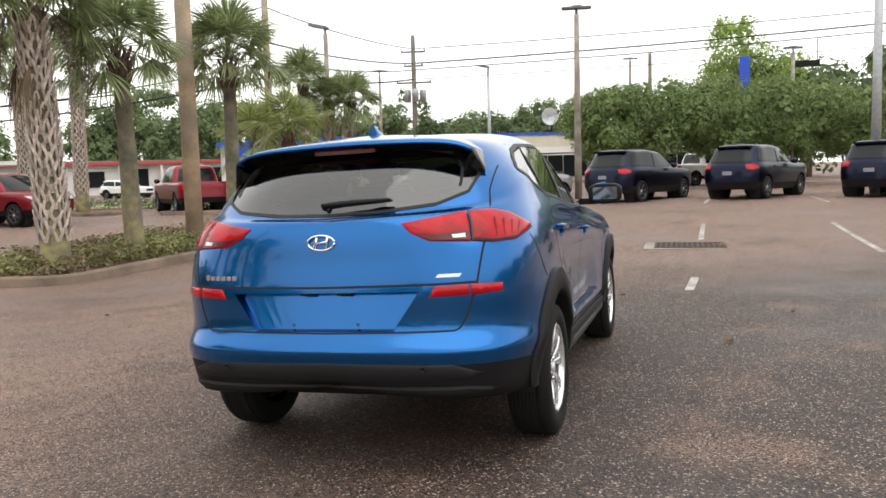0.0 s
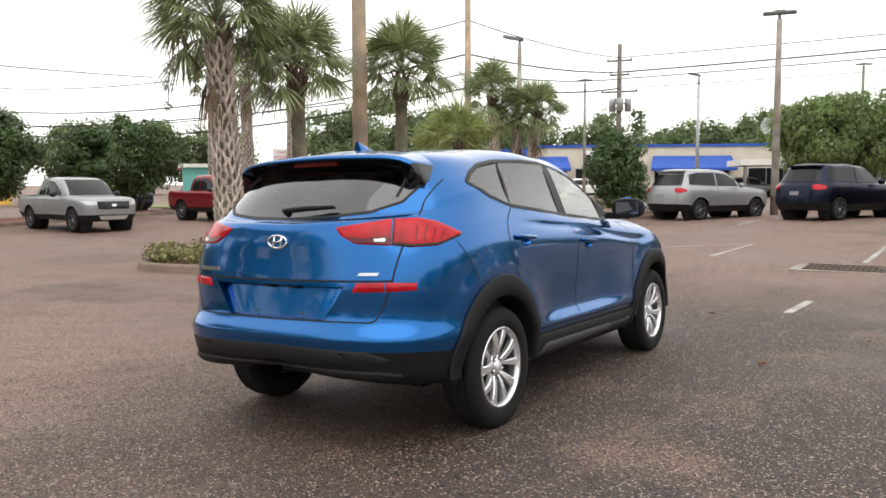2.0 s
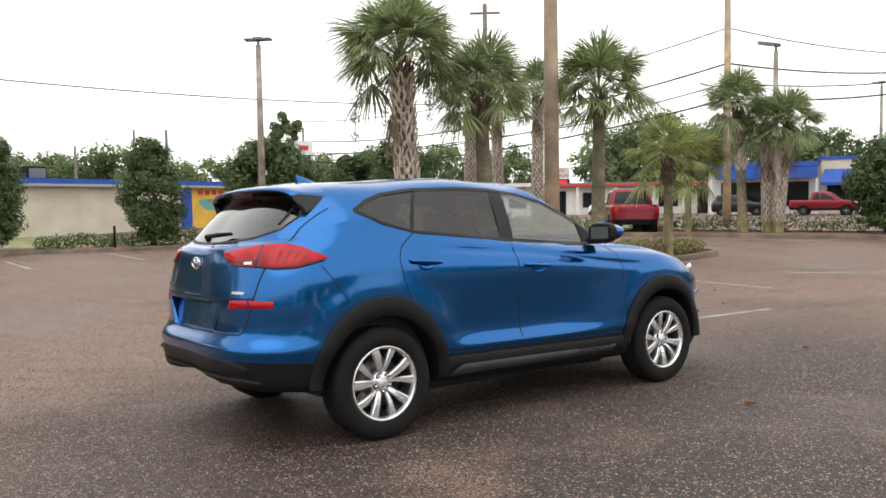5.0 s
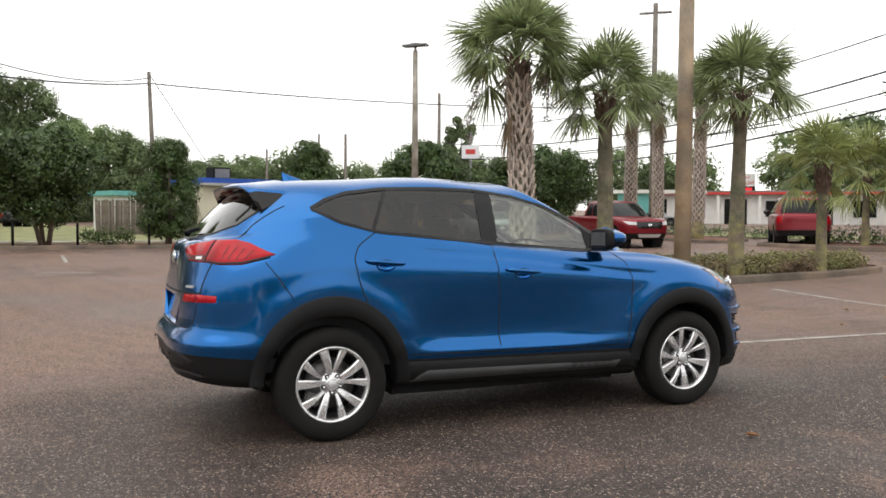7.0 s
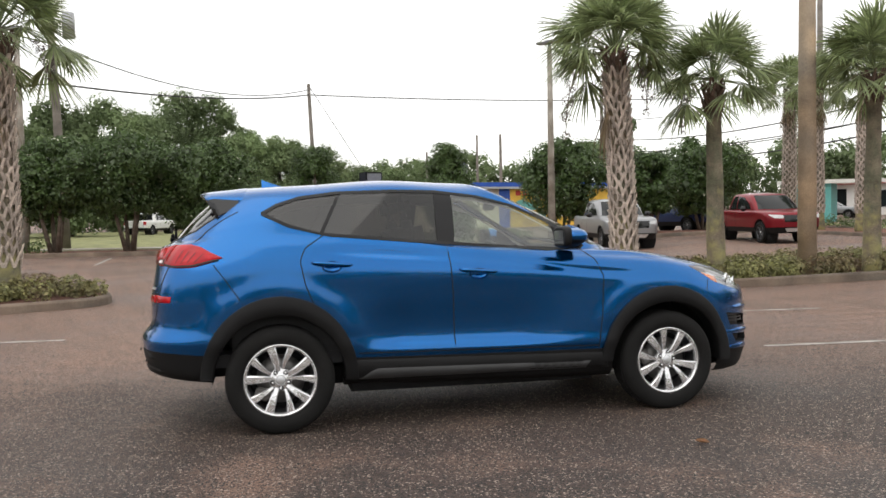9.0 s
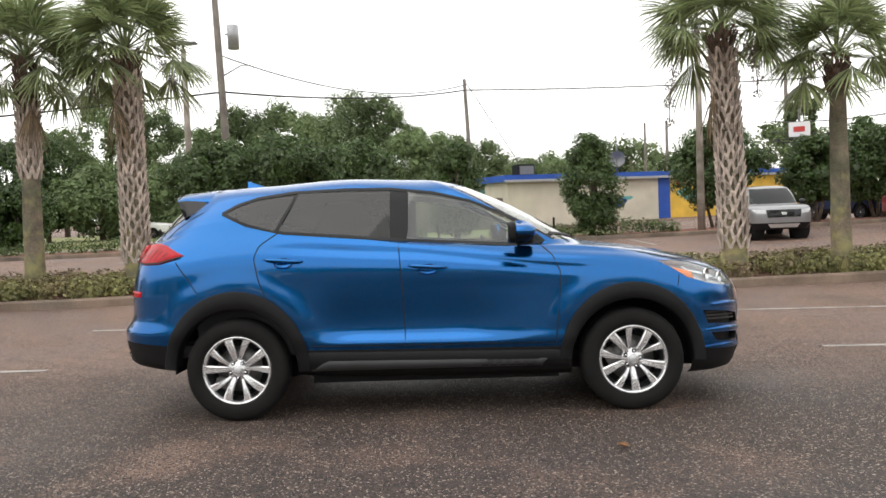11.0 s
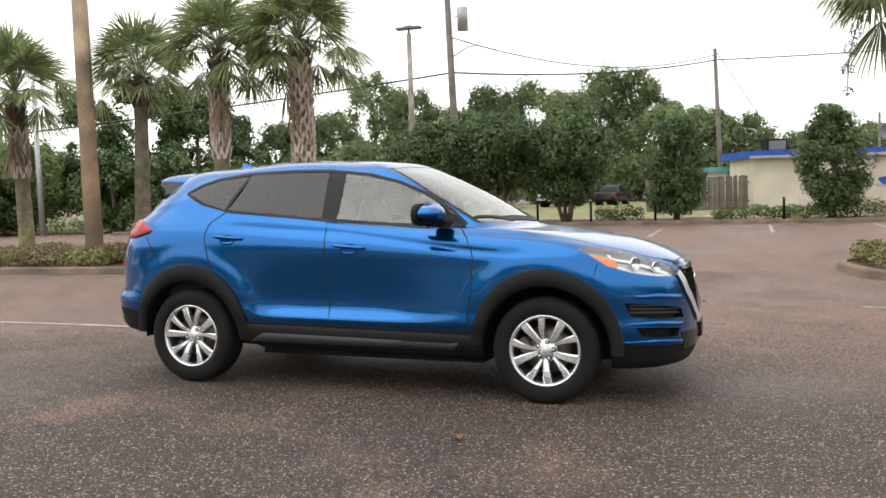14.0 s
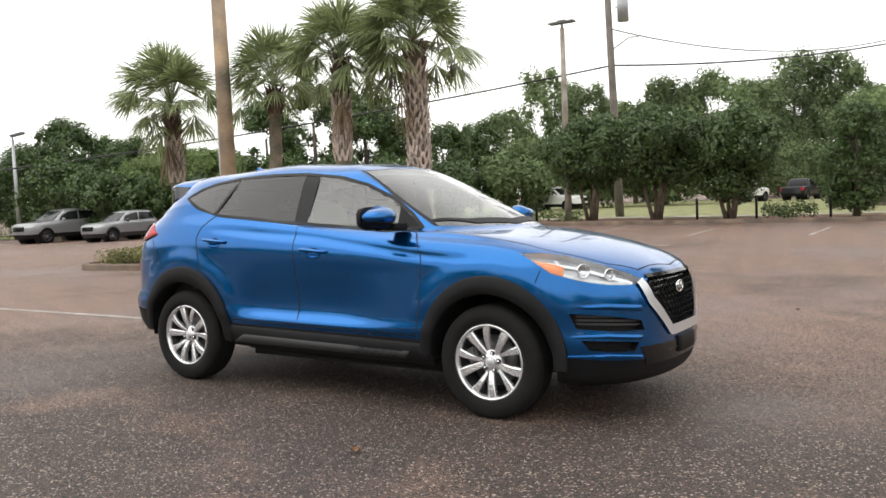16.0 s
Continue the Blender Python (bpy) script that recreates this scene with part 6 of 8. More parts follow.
def palm(x, y, crown_z, seed, style, label, size=1.0, lean=(0, 0), group="cabbage palms", fronds=40, dead=6, trunk_r=0.16, lift=0.12, tufts=(), leaf="palm_green"):
    """A cabbage palm. style: boots (criss-cross old leaf bases) or smooth."""
    rng = np.random.default_rng(seed)
    z0 = gz(x, y) + lift
    h = crown_z - z0
    ob = thing("palm_tree", label, "palm tree", pose(x, y, z0), group)
    top = Vector((lean[0], lean[1], h))
    pts, rad = [], []
    for i in range(13):
        f = i / 12
        pts.append(Vector((lean[0] * f**1.3, lean[1] * f**1.3, -0.2 + (h + 0.2) * f)))
        rad.append(trunk_r * (1.18 - 0.34 * f + 0.28 * math.exp(-f * 14) + (0.1 if f > 0.9 else 0)))
    bm = bmesh.new()
    tube(bm, pts, rad, 16)
    for v in bm.verts:
        v.co += Vector((1, 1, 0)) * 0.012 * noise.noise(v.co * 6)
    part("trunk", bm, "palm_trunk", ob, "grey fibrous trunk with green lichen")
    lo = 0.12 * h if style == "boots" else h - 0.42
    if style == "mixed":
        lo = h * 0.52
    vs, fs = [], []
    z, row = lo, 0
    while z < h + 0.1:
        f = z / h
        c = Vector((lean[0] * f**1.3, lean[1] * f**1.3, z))
        r = trunk_r * (1.22 - 0.32 * f)
        flare = 0.055 + 0.10 * max(0, f - 0.55)
        n = 8
        for k in range(n):
            a = (k + 0.5 * (row % 2)) * math.tau / n + rng.normal() * 0.06
            for sgn in (-1, 1):
                a1 = a + sgn * (0.34 + 0.06 * rng.random())
                p0 = c + Vector((math.cos(a) * r * 0.95, math.sin(a) * r * 0.95, 0))
                ln = 0.24 + 0.05 * rng.random()
                p1 = c + Vector((math.cos(a1) * (r + flare), math.sin(a1) * (r + flare), ln))
                t = Vector((-math.sin(a), math.cos(a), 0))
                o = Vector((math.cos(a), math.sin(a), 0))
                b = len(vs)
                for p, w, q in ((p0, 0.036, 0.02), (p1, 0.022, 0.012)):
                    vs += [p - t * w, p + t * w, p + t * w * 0.7 + o * q, p - t * w * 0.7 + o * q]
                fs += [(b, b + 1, b + 5, b + 4), (b + 1, b + 2, b + 6, b + 5), (b + 2, b + 3, b + 7, b + 6), (b + 3, b, b + 4, b + 7), (b + 4, b + 5, b + 6, b + 7)]
        z += 0.135
        row += 1
    cut_at = sum(1 for q in vs[::8] if q.z < h - (0.3 if style == "boots" else 0.75)) * 8
    low = [q for q in fs if max(q) < cut_at]
    if low:
        raw("leaf_base_lattice", vs[:cut_at], low, "boot", ob, "criss-cross grey-brown old leaf bases", "stuff")
    raw("leaf_sheath_lattice", vs[cut_at:], [tuple(i - cut_at for i in q) for q in fs if min(q) >= cut_at], "sheath", ob, "dark brown fibrous leaf bases under the crown", "stuff")
    verts, faces = [], []
    fronds = int(fronds * 1.15)
    for i in range(fronds):
        f = (i + 0.5) / fronds
        az = i * 2.39996 + rng.normal() * 0.2
        el = radians(86 - 92 * f + rng.normal() * 10 - (34 * rng.random() if f > 0.86 else 0))
        fan_leaf(rng, top + Vector((0, 0, 0.26)), az, el, size * (0.55 + 0.36 * rng.random()), size * (0.66 + 0.2 * rng.random()), verts, faces, 0.12 + 0.42 * f)
    fast_mesh("crown", verts, [f for f in faces if len(f) == 3], leaf, ob, "green fan-shaped fronds")
    for az, reach, drop in tufts:
        a = radians(az)
        way = Vector((math.cos(a), math.sin(a), 0))
        line = [top + way * (reach * math.sin(k / 9 * 1.6)) + Vector((0, 0, 0.25 - (drop + 0.25) * (k / 9) ** 2.2)) for k in range(10)]
        bm = bmesh.new()
        tube(bm, line, 0.009, 5)
        stalk = part("flower_stalk", bm, "palm_dry", ob, "drooping dry flower stalk")
        tv, tf = leaf_cloud(rng, [tuple(q) for q in line[5:]], [0.05 + 0.05 * k for k in (1, 1.5, 1.6, 1.3, 0.7)], 420, 0.045)
        fast_mesh("flower_tuft", tv, tf, "tuft", stalk, "grey dry flower tuft", "stuff")
    if dead:
        verts, faces = [], []
        for i in range((dead + 2) // 3):
            az = i * 2.39996 * 1.7 + seed
            fan_leaf(rng, top + Vector((0, 0, -0.05)), az, radians(-62 + rng.normal() * 8), size * 0.5, size * 0.62, verts, faces, 1.4, 12, True)
        fast_mesh("dead_fronds", verts, faces, "palm_dry", ob, "dry brown hanging fronds")
    return ob


P1 = "cabbage palm with criss-cross trunk in a planted island"
P2 = "cabbage palm with smooth grey trunk in a planted island"
palm(-7.03, 12.80, 4.15, 1, "boots", P1, 1.12, (-0.12, -0.1), fronds=46, dead=9, trunk_r=0.2, tufts=((240, 0.95, 1.35), (58, 0.6, 0.95), (160, 0.8, 1.0)))
palm(-6.66, 14.72, 3.62, 2, "smooth", P2, 0.98, (-0.08, 0.0), fronds=34, dead=0, tufts=((225, 0.6, 0.8),))
palm(-6.08, 18.30, 3.85, 3, "smooth", P2, 1.05, (0.0, 0.05), fronds=40, dead=0)
palm(-5.52, 20.80, 2.25, 4, "smooth", "short cabbage palm in a planted island", 0.92, (0, 0), fronds=26, dead=0, trunk_r=0.12, leaf="palm_young")
palm(-24.7, 34.9, 6.9, 5, "boots", "far cabbage palm with criss-cross trunk", 1.25, (0.1, 0), fronds=36, dead=12, trunk_r=0.28)
palm(-21.5, 33.4, 6.4, 6, "boots", "far cabbage palm with criss-cross trunk", 1.2, (-0.1, 0), fronds=34, dead=10, trunk_r=0.22)
palm(-18.4, 32.5, 6.3, 7, "boots", "far cabbage palm with criss-cross trunk", 1.2, (0.1, 0), fronds=34, dead=5, trunk_r=0.22)
palm(-8.1, 31.7, 4.75, 8, "mixed", "cabbage palm beside a low hedge", 1.1, (-0.25, 0), fronds=34, dead=6)
palm(-6.9, 32.0, 3.95, 9, "boots", "leaning cabbage palm beside a low hedge", 1.1, (0.35, 0), fronds=32, dead=10)
palm(-7.4, 32.3, 3.8, 10, "boots", "cabbage palm beside a low hedge", 1.1, (-0.1, 0), fronds=30, dead=8)
palm(-10.6, 32.2, 2.6, 11, "smooth", "short yellowing cabbage palm beside a low hedge", 1.35, (0, 0), fronds=34, dead=0, trunk_r=0.13, leaf="palm_young")
palm(-9.72, 1.86, 4.35, 12, "boots", P1, 1.12, (0.15, 0.05), fronds=44, dead=9, trunk_r=0.2, tufts=((95, 0.8, 0.5), (250, 0.7, 0.6)))
palm(-9.60, 0.05, 4.2, 13, "mixed", "cabbage palm with red-brown upper trunk", 1.0, (-0.1, 0.05), fronds=40, dead=3)
palm(-10.37, -2.22, 3.9, 14, "smooth", P2, 1.0, (-0.1, 0.1), fronds=34, dead=0)
palm(-10.93, -5.51, 3.8, 15, "mixed", "cabbage palm with green-stained trunk base", 1.15, (0.1, 0), fronds=38, dead=4)

# low ground cover in the beds
def ground_cover(name, poly, count, leaf, height, mat, label, seed, margin=0.25, lift=0.14):
    rng = np.random.default_rng(seed)
    xs, ys = [p[0] for p in poly], [p[1] for p in poly]
    cs, rs = [], []
    while len(cs) < count:
        x, y = rng.uniform(min(xs), max(xs)), rng.uniform(min(ys), max(ys))
        if inside(poly, (x, y)) and inside(poly, (x + margin, y)) and inside(poly, (x, y - margin)) and inside(poly, (x - margin, y)):
            k = 0.6 + 0.8 * rng.random()
            cs.append((x, y, gz(x, y) + lift + height * 0.35 * k))
            rs.append(height * 0.62 * k)
    v, f = leaf_cloud(rng, cs, rs, count * 75, leaf, 0.8, 0.6)
    ob = fast_mesh(name, v, f, mat, None, label, "stuff")
    return tagged(ob, category="shrubs")


ground_cover("ground_cover_palms", bed_a, 330, 0.085, 0.36, "shrub", "pale yellow-green ground-cover shrubs in a palm island", 21)
ground_cover("ground_cover_west", bed_l, 380, 0.08, 0.32, "shrub", "green and reddish ground-cover shrubs in a planted island", 22)


def hedge(name, a, b, height, width, count, label, seed, mat="hedge_leaf", leaf=0.09):
    rng = np.random.default_rng(seed)
    a, b = Vector(a), Vector(b)
    cs, rs = [], []
    n = int((b - a).length / 0.25)
    side = Vector((-(b - a).y, (b - a).x)).normalized()
    for i in range(n):
        p = a.lerp(b, i / n)
        for _ in range(3):
            q = p + side * rng.uniform(-width / 2, width / 2)
            hh = height * (0.8 + 0.3 * noise.noise(Vector((q.x, q.y, 3))))
            cs.append((q.x, q.y, gz(q.x, q.y) + 0.1 + hh * rng.uniform(0.25, 0.8)))
            rs.append(height * 0.32)
    v, f = leaf_cloud(rng, cs, rs, count, leaf)
    return tagged(fast_mesh(name, v, f, mat, None, label, "stuff"), category="hedge")


hedge("hedge_north", (-13.6, 33.0), (-1.6, 33.2), 0.85, 0.7, 5200, "low clipped green hedge along a bed", 31)
hedge("hedge_west", (-28.3, 8.6), (-27.9, 10.4), 0.75, 0.8, 1500, "low green hedge behind the kerb", 32)
hedge("hedge_mid", (-27.4, 13.2), (-25.0, 20.6), 0.75, 0.8, 5200, "low clipped green hedge behind the kerb", 33)
hedge("hedge_south", (-28.6, -9.0), (-28.4, 1.4), 0.7, 0.8, 4500, "low green hedge behind the kerb", 34)
hedge("hedge_lot", (-31.8, -40.0), (-31.6, -14.0), 0.9, 1.0, 8000, "clipped hedge behind parked cars", 35)
hedge("hedge_street", (-27.0, 37.6), (-15.6, 36.2), 0.7, 0.8, 3600, "low clipped hedge along the street", 36)

# trees near the lot's edge
LIG = "multi-stemmed evergreen tree with dense dark leaves"
for k, (x, y, h, r) in enumerate(((-28.6, 1.6, 4.3, 1.9), (-28.7, 4.3, 4.5, 2.1), (-28.5, 7.2, 4.3, 2.0))):
    tree("evergreen_tree", x, y, h, r * 1.15, 1.5 if y < 7 else 0.9, 0.15, 12000, "leaf_dark", LIG, seed=40 + k, stems=4, clumps=60, group="evergreens along the kerb", trunk_r=0.16, blossom=110, shape=1.25)
for k, (x, y, h, r) in enumerate(((-27.2, 23.4, 4.55, 2.35), (-26.0, 30.6, 4.45, 2.4), (-25.0, 26.8, 3.6, 1.5))):
    tree("magnolia_tree", x, y, h, r, 0.9, 0.17, 8000, "leaf_dark", "broad magnolia tree with glossy dark leaves and white blossoms", seed=50 + k, stems=3, clumps=52, group="magnolias", blossom=70, shape=1.2)
for k, (x, y, h, r) in enumerate(((-28.2, 11.7, 4.3, 1.45), (-26.6, 17.3, 4.35, 1.5))):
    tree("holly_bush", x, y, h, r, 0.25, 0.12, 8500, "leaf_dark", "upright conical holly bush behind the kerb", "bush", seed=60 + k, clumps=70, group="holly bushes", shape=0.62)
tree("round_bush", -3.2, 31.9, 3.3, 1.3, 0.3, 0.13, 7500, "leaf_dark", "upright glossy dark green bush in a mulch bed", "bush", seed=64, clumps=60, shape=0.8)
for k, (x, y, h, r) in enumerate(((4.0, 40.6, 4.7, 2.5), (6.4, 41.6, 5.0, 3.0), (9.6, 42.6, 5.1, 3.0), (13.2, 43.4, 5.0, 3.0), (16.6, 44.6, 4.6, 2.8))):
    tree("crape_tree", x, y, h, r, 1.6, 0.15, 12000, "leaf_mid", "spreading green tree behind parked cars", seed=70 + k, stems=3, clumps=60, group="trees behind the parked row", shape=1.15, blossom=60)
tree("tall_tree", 15.6, 66.0, 12.4, 3.6, 3.0, 0.26, 4200, "leaf_light", "tall fresh green tree with open crown", seed=80, clumps=60, shape=0.8)
tree("tall_tree", 19.5, 67.5, 9.6, 4.2, 2.0, 0.26, 4200, "leaf_light", "fresh green tree with open crown", seed=81, clumps=60, shape=0.8)
for k, (x, y, h, r) in enumerate(((-34.0, -22.0, 4.8, 2.8), (-34.5, -27.5, 4.6, 2.6), (-34.0, -34.0, 3.8, 1.9))):
    tree("lot_tree", x, y, h, r, 1.0, 0.2, 6500, "leaf_mid", "broad green tree behind parked cars", seed=84 + k, stems=3, clumps=46, group="trees along the lot")


def woods(name, trees, leaf, per, mat, label, seed, clumps=22):
    """Far woods: trunks and uneven crowns, joined."""
    rng = np.random.default_rng(seed)
    allc, allr = [], []
    bm = bmesh.new()
    for x, y, h, r in trees:
        cs, rs = crown_clumps(rng, h, r, h * 0.1, int(clumps * 1.8), 1.0)
        g = gz(x, y)
        allc += [(x + c[0], y + c[1], g + c[2]) for c in cs]
        allr += [k * 1.15 for k in rs]
        tube(bm, [(x, y, g - 0.2), (x + 0.2, y, g + h * 0.7)], [r * 0.07, r * 0.03], 6)
    v, f = leaf_cloud(rng, allc, allr, int(per * 1.7) * len(trees), leaf * 0.8)
    v2, f2 = leaf_cloud(rng, allc, [q * 0.55 for q in allr], per * len(trees) // 6, leaf * 1.8, aspect=0.85)
    v, f = np.concatenate([v, v2]), np.concatenate([f, f2 + len(v)])
    ob = thing(name, label, "woods", None, "", "stuff")
    fast_mesh("crowns", v, f, mat, ob, "", "stuff")
    part("trunks", bm, "bark", ob, "", kind="stuff")
    return ob


rw = random.Random(5)


def band(x0, y0, x1, y1, n, h0, h1, r0, r1, jitter=3.0):
    out = []
    for i in range(n):
        f = (i + 0.5) / n
        out.append((x0 + (x1 - x0) * f + rw.uniform(-jitter, jitter), y0 + (y1 - y0) * f + rw.uniform(-jitter, jitter), rw.uniform(h0, h1), rw.uniform(r0, r1)))
    return out


WEST = [(-79.7, -17.9, 10.4, 4.1), (-86.8, -14.9, 16.4, 5.0), (-83.8, -9.8, 13.3, 4.3), (-77.8, -4.0, 9.2, 3.8), (-78.2, -0.6, 10.4, 3.8), (-78.5, 4.0, 12.5, 4.6), (-93.7, 8.1, 13.2, 5.3), (-101.6, 11.5, 16.8, 6.1), (-101.4, 16.4, 16.9, 5.0), (-97.1, 19.6, 12.6, 3.0), (-87.7, 22.0, 10.3, 4.4), (-87.1, 25.8, 8.9, 4.4),
        (-88.7, 18.1, 10.7, 4.3), (-88.0, 21.8, 9.3, 3.3), (-68.5, -2.6, 9.4, 2.8), (-78.7, -0.6, 12.4, 4.0), (-108.7, 38.1, 7.6, 5.0), (-107.4, 42.0, 7.2, 4.5),
        (-53.3, -8.6, 5.2, 3.5), (-56.4, -4.0, 4.9, 3.6), (-59.2, 0.9, 4.7, 3.7), (-77.6, 5.4, 5.2, 4.7), (-89.6, 12.1, 5.0, 5.4), (-89.1, 18.9, 4.5, 5.4), (-88.4, 24.2, 3.9, 5.0)]
SOUTHWEST = [(-36.8, -36.1, 7.9, 2.8), (-37.7, -32.3, 6.5, 2.9), (-38.1, -28.8, 5.7, 2.4), (-38.4, -25.3, 4.9, 2.1), (-35.4, -19.1, 7.7, 2.3), (-36.9, -16.7, 9.0, 2.8), (-38.3, -14.0, 8.4, 2.8), (-41.1, -13.0, 6.9, 2.0), (-47.7, -12.7, 6.5, 2.6), (-54.2, -12.4, 7.2, 2.6), (-29.4, -29.4, 4.8, 2.3), (-29.5, -26.4, 4.0, 2.3), (-29.6, -23.4, 3.5, 1.8), (-31.2, -21.5, 3.2, 1.8), (-30.9, -15.1, 4.0, 2.0), (-32.3, -12.6, 3.9, 2.0), (-35.3, -11.0, 3.6, 2.1), (-40.2, -9.9, 3.3, 2.3)]
woods("woods_west", WEST, 0.34, 6500, "leaf_far", "dense dark green woods beyond the lawn", 91, 34)
woods("woods_southwest", SOUTHWEST + band(-40, -46, -44, -28, 5, 5.0, 7.0, 3.0, 4.0, 2), 0.24, 6000, "leaf_dark", "dense green woods beside the lot", 92, 30)
woods("woods_north", band(-62, 104, 4, 128, 15, 9, 14, 5, 7) + band(-6, 122, 22, 130, 5, 9, 13, 5, 6), 0.55, 2600, "leaf_far", "far green woods behind the shops", 93, 26)
woods("woods_northwest", band(-120, 40, -70, 100, 14, 7, 11, 5, 7), 0.55, 2300, "leaf_far", "far green woods beyond the street", 94, 26)
woods("woods_northeast", band(16, 66, 62, 60, 9, 7, 11, 4, 6), 0.5, 2200, "leaf_far", "green woods beyond the lot", 95, 26)
# out of view; added so the car's sides mirror a dark horizon
woods("woods_east", band(58, 50, 62, -50, 16, 7, 12, 5, 7) + band(62, -50, -40, -62, 16, 7, 12, 5, 7), 0.6, 1500, "leaf_far", "unseen woods added to close the horizon for reflections", 96, 22)
tree("far_pine", -84, 66, 13.5, 2.4, 7, 0.5, 1800, "leaf_far", "tall thin far tree above the roofs", seed=97, clumps=24)


# ---- parked vehicles round the lot ----
M["car_window"] = material("dark_car_window", (0.012, 0.014, 0.015), 0.06, var=0.05, bump=0.0, spec=0.3)
M["white_lens"] = material("pale_headlamp", (0.6, 0.62, 0.63), 0.15, var=0.1, bump=0.0, coat=1.0)
M["plate_grey"] = material("grey_plate", (0.22, 0.22, 0.24), 0.5, var=0.15, bump=0.0)
LOW = (12, 20, 12)


def wheels_for(v, wb, x, r, alloy="alloy_dark", style="seven"):
    w = build_wheel("wheel", v, r, r * 0.68, 0.235, style, alloy, 28)
    w.matrix_basis = pose(x, 0, r, 20, 0, 0)
    for yy, xx, t in ((wb, x, 0), (0, -x, 180), (wb, -x, 180)):
        copy_part(w, v, pose(xx, yy, r, 35 if yy else 10, 0, t))


def suv(x, y, turn, paint, label, wb=2.82, rear=0.98, nose=1.0, half=0.985, high=1.80, clad="black_plastic", group="parked cars", alloy="alloy_dark", category="car"):
    """A mid-size SUV in simpler detail; the origin is under the middle of its rear axle."""
    v = thing("parked_suv", label, category, stand(x, y, turn), group)
    f = wb + nose
    hz = high / 1.80
    q = wb / 2.82
    rows = [
        outline(-rear + 0.1, f - 0.12, 0.1, wb - 0.1, (half * 0.9,) * 3, [z * hz for z in (0.33, 0.32, 0.3, 0.3, 0.28, 0.27, 0.27)], 4, 3, LOW),
        outline(-rear, f, 0.1, wb - 0.1, (half * 0.98,) * 3, [z * hz for z in (0.58, 0.57, 0.52, 0.52, 0.52, 0.5, 0.5)], 4.2, 3.2, LOW),
        outline(-rear + 0.02, f, 0.1, wb - 0.1, (half, half, half), [z * hz for z in (0.80, 0.80, 0.80, 0.78, 0.78, 0.75, 0.74)], 4.2, 3.2, LOW),
        outline(-rear + 0.06, f - 0.04, 0.1, wb - 0.1, (half * 0.985,) * 3, [z * hz for z in (1.06, 1.06, 1.06, 1.03, 1.02, 0.98, 0.97)], 4.2, 3.0, LOW),
        outline(-rear + 0.12, f - 0.22, 0.1, wb - 0.15, (half * 0.95, half * 0.95, half * 0.92), [z * hz for z in (1.14, 1.14, 1.15, 1.13, 1.10, 1.07, 1.07)], 4, 2.8, LOW),
    ]
    rows += [
        outline(-rear + 0.16, wb - 0.42 * q, 0.1, wb - 0.72 * q, (half * 0.92, half * 0.93, half * 0.86), [z * hz for z in (1.18, 1.18, 1.19, 1.17, 1.16, 1.16, 1.17)], 4, 2.6, LOW),
        outline(-rear + 0.36, wb - 0.85 * q, 0.15, wb - 1.05 * q, (half * 0.84, half * 0.86, half * 0.78), [z * hz for z in (1.48, 1.48, 1.48, 1.47, 1.45, 1.46, 1.48)], 3.6, 2.6, LOW),
        outline(-rear + 0.50, wb - 1.25 * q, 0.2, wb - 1.45 * q, (half * 0.74, half * 0.76, half * 0.70), [z * hz for z in (1.72, 1.72, 1.71, 1.72, 1.69, 1.70, 1.71)], 3.6, 2.8, LOW),
        outline(-rear + 0.62, wb - 1.45 * q, 0.2, wb - 1.6 * q, (half * 0.5, half * 0.5, half * 0.46), [z * hz for z in (1.78, 1.78, 1.77, 1.79, 1.76, 1.76, 1.77)], 3.4, 3, LOW),
        outline(-rear + 0.8, wb - 1.6 * q, 0.2, wb - 1.7 * q, (0, 0, 0), [z * hz for z in (1.80, 1.80, 1.79, 1.80, 1.78, 1.78, 1.79)], 3, 3, LOW),
    ]
    steps = [2, 3, 3, 3, 3, 4, 4, 3, 2]
    grid = fair(rows, steps, (1, 5))
    whole = shell(grid)
    tr = BVHTree.FromBMesh(whole)
    whole.free()
    body_, low_ = shell(grid, 2), shell(grid, 0, 2)
    r = 0.37 * hz
    for s in ("right", "left"):
        mir = (lambda p: p) if s == "right" else flip
        for yy in (0, wb):
            ring = arc(yy, r, r + 0.07, r + 0.08, -40, 220, 18)
            cut(body_, mir(ring), s, lambda c: abs(c.x) > 0.5)
            cut(low_, mir(ring), s, lambda c: abs(c.x) > 0.3)
    part("body", body_, paint, v, flat=True)
    part("lower_cladding", low_, clad, v, "dark lower cladding", flat=True)
    zt, zb = 1.66 * hz, 1.20 * hz
    rr = -rear
    for s in ("right", "left"):
        mir = (lambda p: p) if s == "right" else flip
        part("side_window", panel(tr, mir([(0.8, rr + 0.52, zb + 0.05), (0.8, rr + 0.62, zt - 0.06), (0.8, rr + 0.95, zt), (0.8, 0.75, zt), (0.8, 0.79, zb)]), s, 0.010, 0.02, 0.06), "car_window", v, flat=True)
        part("door_window", panel(tr, mir([(0.8, 0.86, zb), (0.8, 0.83, zt), (0.8, 1.35 * q, zt - 0.05), (0.8, wb - 1.02 * q, zb + 0.22), (0.8, wb - 0.86 * q, zb - 0.01)]), s, 0.010, 0.02, 0.06), "car_window", v, flat=True)
